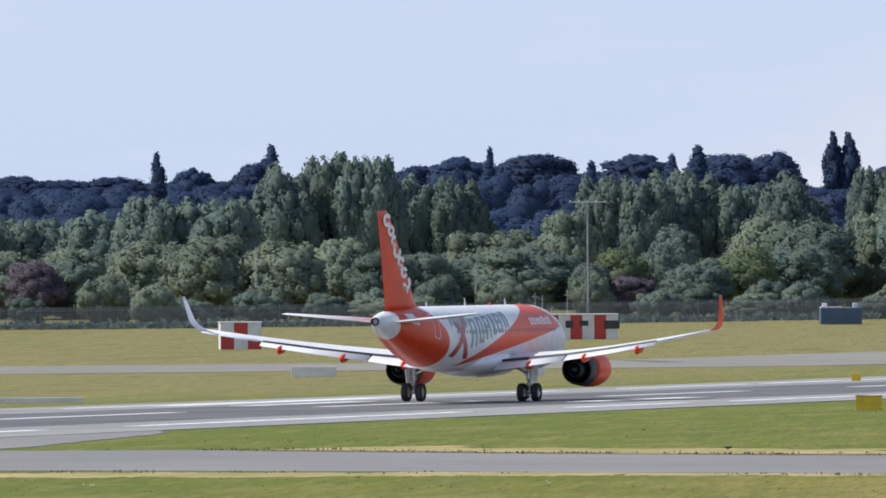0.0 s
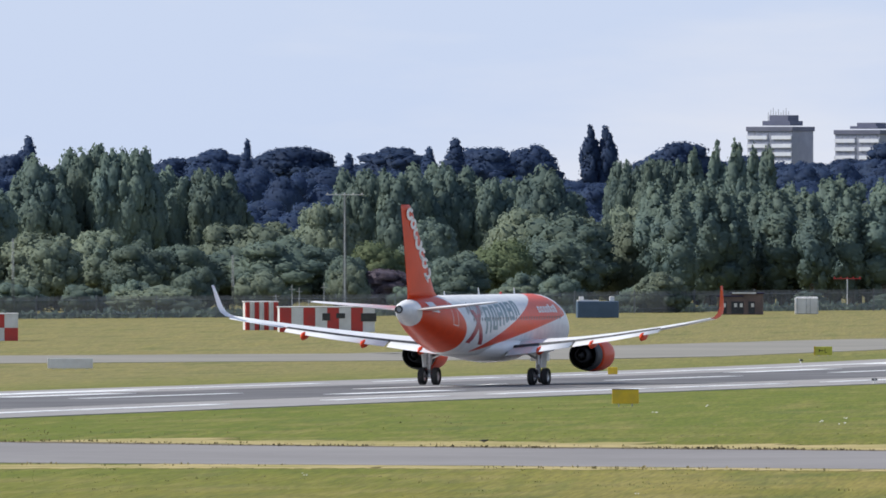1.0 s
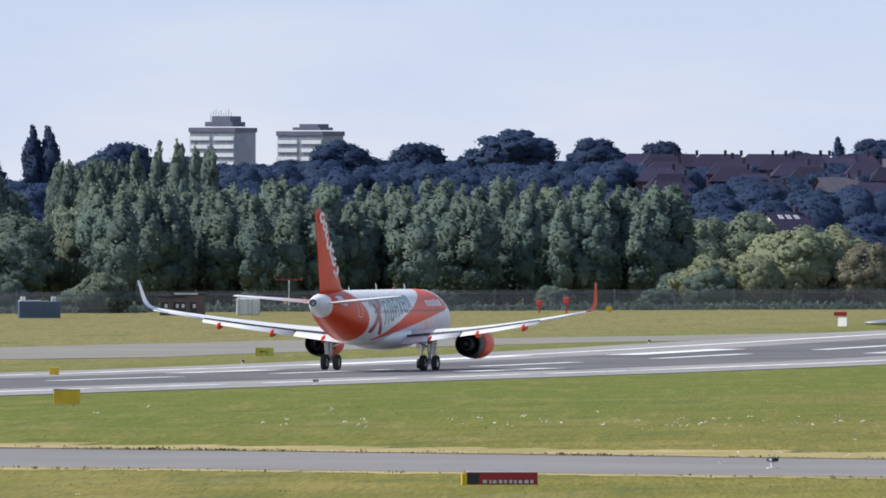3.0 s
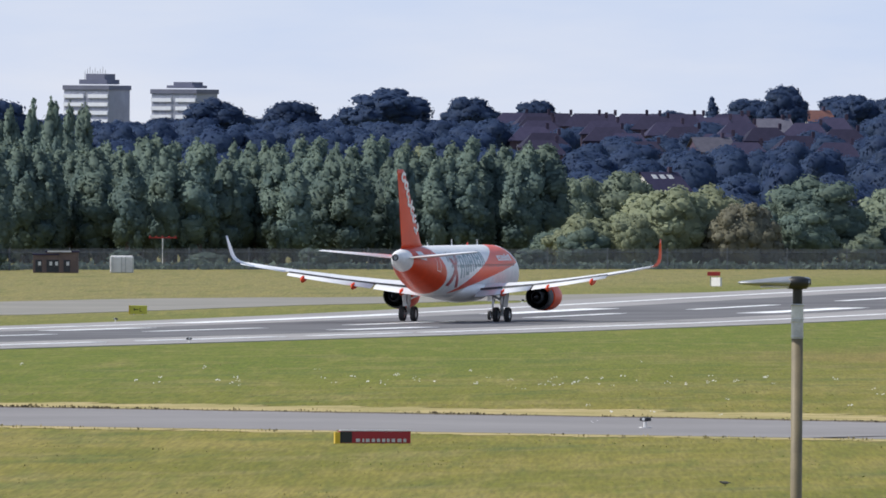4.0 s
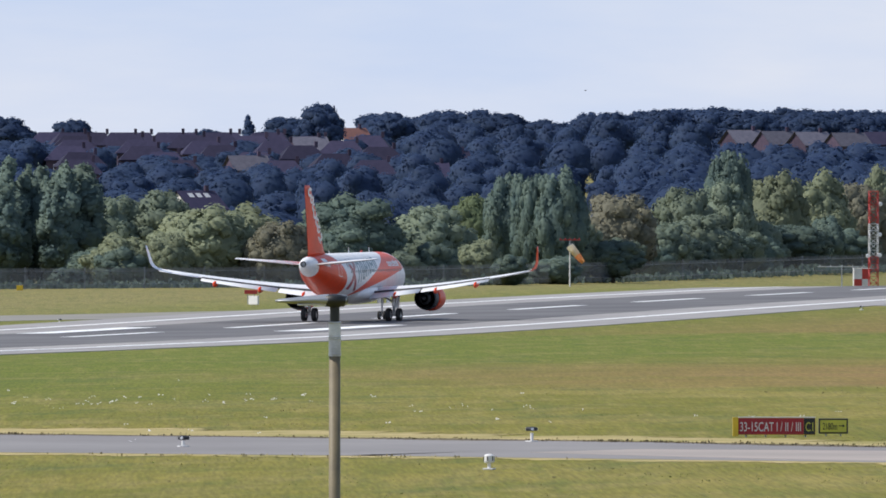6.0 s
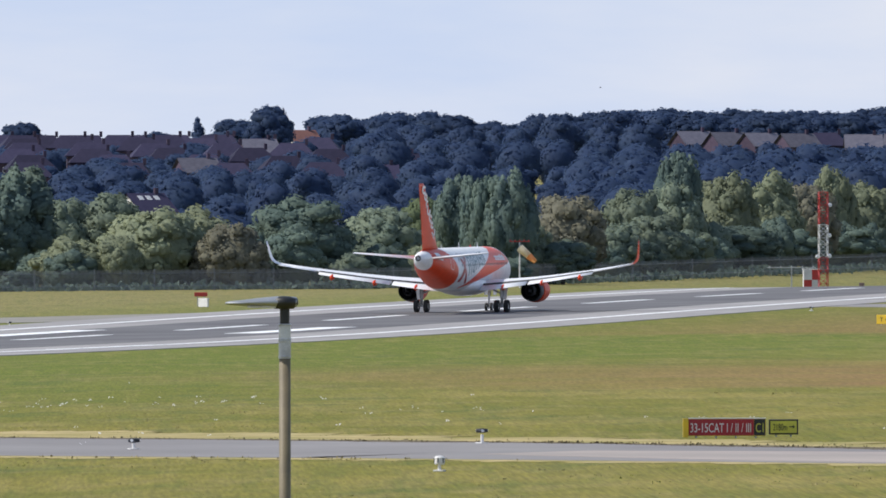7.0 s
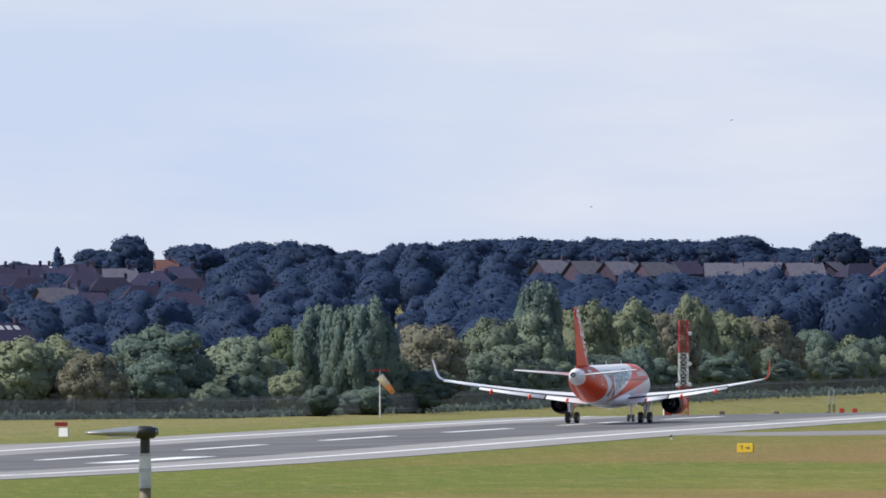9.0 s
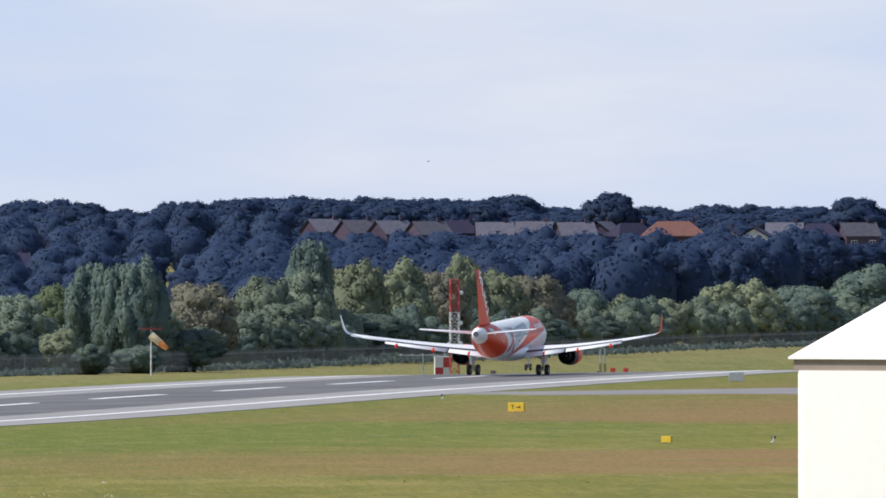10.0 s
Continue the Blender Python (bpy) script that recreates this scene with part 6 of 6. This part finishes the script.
def striped_hut(label, u, r, w, d, h, stripes, checks=1, windows=(), aerials=(), corrugated=False):
    """An equipment cabin painted in red and white panels."""
    p = spot(u2b(u), r, 0.05)
    s = thing("equipment_cabin", label, "cabin", "striped equipment cabins", pose(*p, 0, 0, -u2b(u) + 4))
    bm = B()
    box(bm, w, d, h, 0, 0, h / 2, bevel=0.04)
    part("shell", bm, HUTWHITE, s)
    for k in range(stripes):
        for j in range(checks):
            red = (k + j) % 2 == 0
            bm = B()
            x0 = -w / 2 + w * k / stripes
            zz = h * j / checks
            box(bm, w / stripes * 0.985, 0.06, h / checks * 0.985, x0 + w / stripes / 2, -d / 2 - 0.03, zz + h / checks / 2)
            if corrugated:
                for q in range(2):
                    rod(bm, (x0 + w / stripes * (0.3 + 0.4 * q), -d / 2 - 0.07, zz), (x0 + w / stripes * (0.3 + 0.4 * q), -d / 2 - 0.07, zz + h), 0.09)
            part("panel", bm, RED if red else HUTWHITE, s)
    bm = B()
    box(bm, w + 0.16, d + 0.16, 0.10, 0, 0, h + 0.05, bevel=0.03)
    part("roof", bm, HUTWHITE, s)
    for x, z, ww, hh in windows:
        bm = B()
        box(bm, ww, 0.08, hh, x, -d / 2 - 0.05, z)
        part("window", bm, GLASS, s)
    for x, hh in aerials:
        bm = B()
        rod(bm, (x, 0, h), (x, 0, h + hh), 0.05, 0.03, 6)
        rod(bm, (x - 0.3, 0, h + hh * 0.8), (x + 0.3, 0, h + hh * 0.8), 0.025, n=5)
        part("aerial", bm, GALV, s)


striped_hut("small red and white chequered equipment cabin", 424, 1331, 3.8, 2.6, 2.5, 3, 2)
striped_hut("faded red and white striped corrugated cabin", 891, 1402, 3.25, 3.0, 2.75, 7, 1, ((-0.2, 0.5, 0.7, 0.8),), ((1.5, 0.7),), True)
striped_hut("long red and white striped cabin with dark windows", 1007, 1387, 9.2, 2.8, 2.4, 8, 1, ((-0.1, 1.5, 0.75, 0.7), (1.3, 1.6, 0.85, 0.5), (4.0, 1.45, 1.5, 0.8)),
            ((-3.3, 2.2), (-2.6, 1.9), (-1.7, 0.8), (-0.2, 2.4)))
striped_hut("red and white chequered cabin at the foot of the mast", 3985, 1762, 2.0, 1.8, 2.5, 2, 2)


def container():
    p = spot(u2b(1487), 1500)
    s = thing("steel_container", "blue steel storage container beside the fence", "container", m=pose(*p, 0, 0, 20))
    bm = B()
    box(bm, 4.3, 2.4, 1.7, 0, 0, 0.9, bevel=0.03)
    part("body", bm, BLUE, s)
    bm = B()
    box(bm, 0.12, 0.06, 1.5)
    rib = part("rib", bm, BLUE, s)
    for k in range(16):
        ob = rib
        if k:
            ob = rib.copy()
            scene.collection.objects.link(ob)
        ob.location = (-2.0 + k * 0.266, -1.22, 0.9)
    for x in (-1.7, 1.5):
        bm = B()
        box(bm, 0.5, 0.5, 0.5, x, -0.2, 2.0, bevel=0.05)
        part("roof_unit", bm, HUTWHITE, s, "white roof unit")
    bm = B()
    box(bm, 2.2, 1.8, 0.12, -1.0, 0, 1.82)
    part("roof_sheet", bm, HUTWHITE, s)


def sheds():
    for u, w, h, lab in ((1722, 2.6, 1.9, "low brown brick shed beside the fence"), (1752, 3.4, 2.2, "low brown shed with pale roof edge")):
        p = spot(u2b(u), 1535)
        s = thing("field_shed", lab, "shed", "field sheds", pose(*p, 0, 0, 14))
        bm = B()
        box(bm, w, 2.5, h, 0, 0, h / 2, bevel=0.03)
        part("wall", bm, BROWN, s)
        bm = B()
        box(bm, w + 0.3, 2.8, 0.14, 0, 0, h + 0.07, bevel=0.03)
        part("roof", bm, SLATE, s)
        if w > 3:
            bm = B()
            box(bm, w * 0.75, 0.1, 0.16, -0.3, -1.45, h + 0.1)
            part("roof_edge", bm, HUTWHITE, s, "pale roof edge")
        for x in (-0.7, 0.5):
            bm = B()
            box(bm, 0.7, 0.08, 1.3, x, -1.27, 0.75)
            part("door", bm, DARKMETAL, s)
            bm = B()
            box(bm, 0.3, 0.06, 0.4, x + 0.1, -1.33, 1.0)
            part("notice", bm, HUTWHITE, s, "white notice")
    p = spot(u2b(1857), 1540)
    s = thing("storage_tank", "pale grey panelled storage tank beside the fence", "tank", m=pose(*p, 0, 0, 14))
    bm = B()
    box(bm, 2.5, 2.0, 1.75, 0, 0, 0.88, bevel=0.08)
    part("body", bm, HUTWHITE, s)
    for x in (-0.95, 0.0, 0.42, 1.2):
        bm = B()
        box(bm, 0.06, 0.05, 1.7, x, -1.02, 0.88)
        part("seam", bm, GALV, s)
    bm = B()
    box(bm, 2.3, 1.6, 0.1, 0, 0, 1.8, bevel=0.03)
    part("lid", bm, HUTWHITE, s)


container()
sheds()


def street_lamp():
    """A lamp post on the near bank: flat LED head, dark collar, taped upper pole."""
    p = spot(u2b(3053), 150.0)
    top = 12.235
    hgt = top - p.z
    s = thing("street_lamp", "brown lamp post with taped upper pole and flat LED head", "street lamp", m=pose(*p, 0, 0, -u2b(3053)))
    bm = B()
    rod(bm, (0, 0, -0.2), (0, 0, hgt - 0.60), 0.062, 0.060, 20)
    part("pole", bm, POLE, s, "brown pole", True)
    bm = B()
    rod(bm, (0, 0, hgt - 0.60), (0, 0, hgt - 0.24), 0.064, 0.062, 20)
    for z in (0.58, 0.42, 0.40, 0.25):
        lathe(bm, [(-0.012, 0.062), (0, 0.069), (0.012, 0.062)], Matrix.Translation((0, 0, hgt - z)) @ Matrix.Rotation(radians(90), 4, "X"), 20)
    part("tape_wrap", bm, WRAP, s, "silvery tape wrapped round the pole")
    bm = B()
    rod(bm, (0, 0, hgt - 0.24), (0, 0, hgt - 0.04), 0.050, 0.052, 18)
    part("collar", bm, BLACK, s, "black collar")
    bm = B()
    N = 9
    prof = [(0.135, 0.03, 0.035), (0.12, 0.085, 0.055), (0.02, 0.12, 0.065), (-0.10, 0.135, 0.062), (-0.28, 0.14, 0.045), (-0.45, 0.13, 0.032), (-0.58, 0.10, 0.02), (-0.62, 0.05, 0.010)]
    rings = []
    for x, w, th in prof:
        z = hgt - 0.035 + (0.012 if x < -0.3 else 0.02)
        rings.append([bm.verts.new((x, w * math.cos(2 * math.pi * i / 16), z + th * math.sin(2 * math.pi * i / 16) * (1.0 if i < 8 else 0.9))) for i in range(16)])
    for a, b in zip(rings, rings[1:]):
        for i in range(16):
            bm.faces.new((a[i], a[(i + 1) % 16], b[(i + 1) % 16], b[i]))
    bm.faces.new(rings[0]), bm.faces.new(rings[-1])
    bmesh.ops.recalc_face_normals(bm, faces=bm.faces)
    head = part("lamp_head", bm, GALV, s, "flat grey LED lamp head", True)
    bm = B()
    lathe(bm, [(-0.075, 0.01), (-0.07, 0.09), (-0.02, 0.135), (0.035, 0.13), (0.058, 0.06), (0.062, 0.01)], Matrix.Translation((-0.005, 0, hgt - 0.012)) @ Matrix.Diagonal((1.1, 1.1, 1, 1)) @ Matrix.Rotation(radians(90), 4, "X"), 20)
    part("hinge_cap", bm, BLACK, head, "black hinge cap", True)
    bm = B()
    box(bm, 0.30, 0.17, 0.02, -0.24, 0, hgt - 0.062, bevel=0.006)
    part("lens", bm, HUTWHITE, head)


street_lamp()


def kiosk():
    """A white hut with a shallow pyramid roof on the near bank."""
    r = 90.0
    left = spot(u2b(4602.0), r)
    b = u2b(4602.0)
    w = 3.0
    turn = -b - 42                                 # its front looks half towards the sun
    px, py = left.x + w / 2 * math.cos(radians(turn)), left.y + w / 2 * math.sin(radians(turn))
    gz = min(ground_z(px, py), ground_z(px, py + 2)) - 0.1
    s = thing("white_kiosk", "white rendered kiosk with a shallow white pyramid roof", "kiosk", m=pose(px, py, gz, 0, 0, turn))
    e = 12.957 - gz
    bm = B()
    box(bm, w, w, e - 0.07, 0, w / 2, (e - 0.07) / 2)
    es = [q for q in bm.edges if abs(q.verts[0].co.z - q.verts[1].co.z) > 1]
    bmesh.ops.bevel(bm, geom=es, offset=0.10, segments=6, affect="EDGES", profile=0.5)
    part("wall", bm, CREAM, s, "white rendered wall")
    bm = B()
    box(bm, w - 0.02, w - 0.02, 0.07, 0, w / 2, e - 0.035)
    part("fascia", bm, FASCIA_SHADE, s, "fascia with the eave's shade put into its brown")
    bm = B()
    o = w / 2 + 0.015
    low = [bm.verts.new(p) for p in ((-o, w / 2 - o, e), (o, w / 2 - o, e), (o, w / 2 + o, e), (-o, w / 2 + o, e))]
    rim = [bm.verts.new(p.co + Vector((0, 0, 0.012))) for p in low]
    top = bm.verts.new((0, w / 2, e + 1.22))
    bm.faces.new(low[::-1])
    for i in range(4):
        bm.faces.new((low[i], low[(i + 1) % 4], rim[(i + 1) % 4], rim[i]))
        bm.faces.new((rim[i], rim[(i + 1) % 4], top))
    part("roof", bm, CREAM, s, "white pyramid roof")


kiosk()


# ---------------------------------------------------------------- birds
def bird(name, label, spread):
    s = thing(name, label, "bird")
    bm = B()
    lathe(bm, [(0.16, 0.01), (0.13, 0.03), (0.05, 0.055), (-0.06, 0.05), (-0.16, 0.02), (-0.22, 0.005)], Matrix.Translation((0, 0, 0.12)), 12)
    lathe(bm, [(0.22, 0.008), (0.19, 0.03), (0.14, 0.035), (0.10, 0.02)], Matrix.Translation((0, 0, 0.15)), 10)
    part("body", bm, FEATHER, s, "", True)
    for k in (-1, 1):
        bm = B()
        if spread:
            vs = [(0.03 * k, 0.08, 0.14), (0.25 * k, 0.10, 0.21), (0.48 * k, -0.02, 0.17), (0.24 * k, -0.06, 0.19), (0.03 * k, -0.07, 0.13)]
        else:
            vs = [(0.045 * k, 0.07, 0.15), (0.062 * k, 0.0, 0.11), (0.045 * k, -0.20, 0.10), (0.03 * k, -0.21, 0.12), (0.03 * k, 0.0, 0.16)]
        f = bm.faces.new([bm.verts.new(v) for v in vs])
        bmesh.ops.solidify(bm, geom=[f], thickness=0.012)
        part("wing", bm, FEATHER, s)
        if not spread:
            bm = B()
            rod(bm, (0.025 * k, 0, 0), (0.02 * k, 0, 0.09), 0.008)
            part("leg", bm, FEATHER, s)
    return s


crow = bird("crow", "black crow standing in the mown grass", False)
crow.matrix_basis = pose(-108.6, 486.0, ground_z(-108.6, 486.0), 0, 0, 80)
crow2 = bird("crow", "black crow on the taxiway verge", False)
crow2.matrix_basis = pose(-183.5, 628, ground_z(-183.5, 628), 0, 0, -60)
GULL = bird("flying_bird", "small dark bird crossing the sky far off", True)
FLY = bird("flying_insect", "tiny dark winged insect darting across the sky", True)
tagged(FLY, "tiny dark winged insect darting across the sky", "insect")
for flier, size in ((GULL, 0.42), (FLY, 0.019)):
    for c in flier.children:
        c.data.transform(Matrix.Scale(size, 4))


# ---------------------------------------------------------------- grass tufts, flowers
def tufts(name, label, count, b0, b1, r0, r1, lo, hi, material, seed, keep=None):
    rng = np.random.default_rng(seed)
    vs, fs, base = [], [], 0
    for _ in range(count):
        b, r = rng.uniform(b0, b1), math.sqrt(rng.uniform(r0 * r0, r1 * r1))
        p = spot(b, r)
        if keep and not keep(p):
            continue
        n = noise.noise(Vector((p.x * 0.09, p.y * 0.05, seed)))
        if n < rng.uniform(-0.5, 0.25):
            continue
        h = rng.uniform(lo, hi) * (0.7 + 0.6 * max(0.0, n))
        for k in range(3):
            a = rng.uniform(0, 6.28)
            w = h * rng.uniform(0.25, 0.7)
            dx, dy = math.cos(a) * w, math.sin(a) * w
            lx, ly = rng.normal(0, 0.25, 2) * h
            ox, oy = rng.normal(0, 0.12, 2)
            vs += [(p.x + ox - dx, p.y + oy - dy, p.z - 0.02), (p.x + ox + dx, p.y + oy + dy, p.z - 0.02), (p.x + ox + dx * 0.2 + lx, p.y + oy + dy * 0.2 + ly, p.z + h), (p.x + ox - dx * 0.4 + lx, p.y + oy - dy * 0.4 + ly, p.z + h * 0.9)]
            fs.append((base, base + 1, base + 2, base + 3))
            base += 4
    tagged(mesh_part(name, vs, fs, material), label, "grass", kind="stuff")


def taxi_mid(x):
    for (a, ya), (b, yb) in zip(TAXI_LINE, TAXI_LINE[1:]):
        if a <= x <= b:
            return ya + (yb - ya) * (x - a) / (b - a)
    return 590.0


def taxi_half(x):
    for (a, _), (b, _), wa, wb in zip(TAXI_LINE, TAXI_LINE[1:], TAXI_WIDE, TAXI_WIDE[1:]):
        if a <= x <= b:
            return (wa + (wb - wa) * (x - a) / (b - a)) / 2 + 0.8
    return 20.0


def on_grass(p):
    return abs(p.y - taxi_mid(p.x)) > taxi_half(p.x) and p.x > RUNWAY_X + 31.5


TUFT_A = mat("tuft_green", (0.130, 0.165, 0.040), (0.175, 0.195, 0.055), 0.8, scale=0.05, per_island=0.3)
TUFT_B = mat("tuft_straw", (0.300, 0.250, 0.120), (0.230, 0.205, 0.085), 0.85, scale=0.05, per_island=0.3)
tufts("grass_tufts", "short green grass tufts of the mown field", 6000, -19.4, -8.6, 462, 700, 0.025, 0.06, TUFT_A, 1, on_grass)
tufts("grass_tufts", "straw-coloured dry grass tufts in the field", 4000, -19.4, -8.6, 462, 800, 0.03, 0.08, TUFT_B, 2, on_grass)
tufts("grass_tufts", "ragged dry grass along the taxiway's edge", 9000, -19.4, -8.6, 575, 665, 0.05, 0.16, TUFT_B, 3,
      lambda p: 1.8 < p.y - taxi_mid(p.x) - taxi_half(p.x) < 6 or -4 < p.y - taxi_mid(p.x) + taxi_half(p.x) < 0)
tufts("soil_clods", "dark bare soil clods at the taxiway's edge", 60000, -19.4, -8.6, 575, 660, 0.05, 0.17, SOIL, 6,
      lambda p: -0.4 < p.y - taxi_mid(p.x) - taxi_half(p.x) < 1.6 and noise.noise(Vector((p.x * 0.22, 4.0, 0))) > -0.18)


edge = [(x, taxi_mid(x) + taxi_half(x) + 0.7) for x in range(-205, -68, 8)]
tagged(ribbon("soil_edge", edge, [2.4 + 0.7 * math.sin(i * 2.1) for i in range(len(edge))], 0.036, SOIL, 0.9, 700), "dark bare soil along the taxiway's far edge", "soil", kind="structure")


def daisies():
    rng = np.random.default_rng(8)
    vs, fs, base = [], [], 0
    for cx, cy, n, sp in ((-172, 700, 26, 7), (-163, 712, 22, 8), (-150, 695, 8, 9), (-187, 735, 10, 12), (-140, 640, 10, 14), (-118, 655, 8, 18), (-165, 520, 5, 14)):
        for _ in range(n):
            x, y = cx + rng.normal(0, sp * 0.8), cy + rng.normal(0, sp * 1.6)
            z = ground_z(x, y) + rng.uniform(0.06, 0.14)
            r = rng.uniform(0.022, 0.045)
            for k in range(3):
                ox, oy, oz = rng.normal(0, 0.09, 3)
                vs += [(x + ox - r, y + oy, z + oz * 0.3), (x + ox, y + oy - r, z + oz * 0.3 - r * 0.3), (x + ox + r, y + oy, z + oz * 0.3), (x + ox, y + oy + r, z + oz * 0.3 + r)]
                fs.append((base, base + 1, base + 2, base + 3))
                base += 4
    tagged(mesh_part("white_flowers", vs, fs, HUTWHITE), "scattered white flower heads in the grass", "flowers", kind="stuff")


daisies()


# ---------------------------------------------------------------- what moves


def motions():
    """The airliner's take-off run along the runway; it begins to lift its nose near the end."""
    rows = []
    for t in [0.5 * k for k in range(21)]:
        y = 860.5 + 56.15 * t + 1.055 * t * t
        lift = 0.45 * max(0.0, t - 8.6) + 1.15 * max(0.0, t - 9.0) ** 1.4
        x = RUNWAY_X
        slope = math.degrees(math.atan((ground_z(x, y + 6) - ground_z(x, y - 6)) / 12))
        rows.append((t, pose(x, y, ground_z(x, y) + 0.09, min(lift, 2.1) + slope * 0.5, 0, 0)))
    walk(PLANE, rows)
    # the windsock sways a little
    base = SOCK_OB.matrix_basis.copy()
    walk(SOCK_OB, [(t, base @ pose(0, 0, 0, 0, 6 * math.sin(t * 2.3) - 4, 5 * math.sin(t * 1.7 + 1))) for t in [0.5 * k for k in range(21)]])
    # a bird crosses the far sky at an even pace
    flight = []
    for t in (0, 2.5, 5, 7.5, 10):
        b = radians(u2b(3496 + 116 * (t - 6)))
        flight.append((t, pose(900 * math.sin(b), 900 * math.cos(b), 18.4 + 0.28 * (t - 6), 0, 0, -80)))
    walk(GULL, flight)
    # an insect darts past close by
    b = radians(u2b(3507))
    flight = []
    for t in (0, 3, 6, 8.6, 9.1, 10):
        s = 4.6 * (t - 8.8)
        flight.append((t, pose(40 * math.sin(b) + s * math.cos(b), 40 * math.cos(b) - s * math.sin(b), 14.085 + 0.1 * (t - 8.8) + (0.6 if t > 9.5 else 0.0), 0, 0, -75)))
    walk(FLY, flight)


motions()
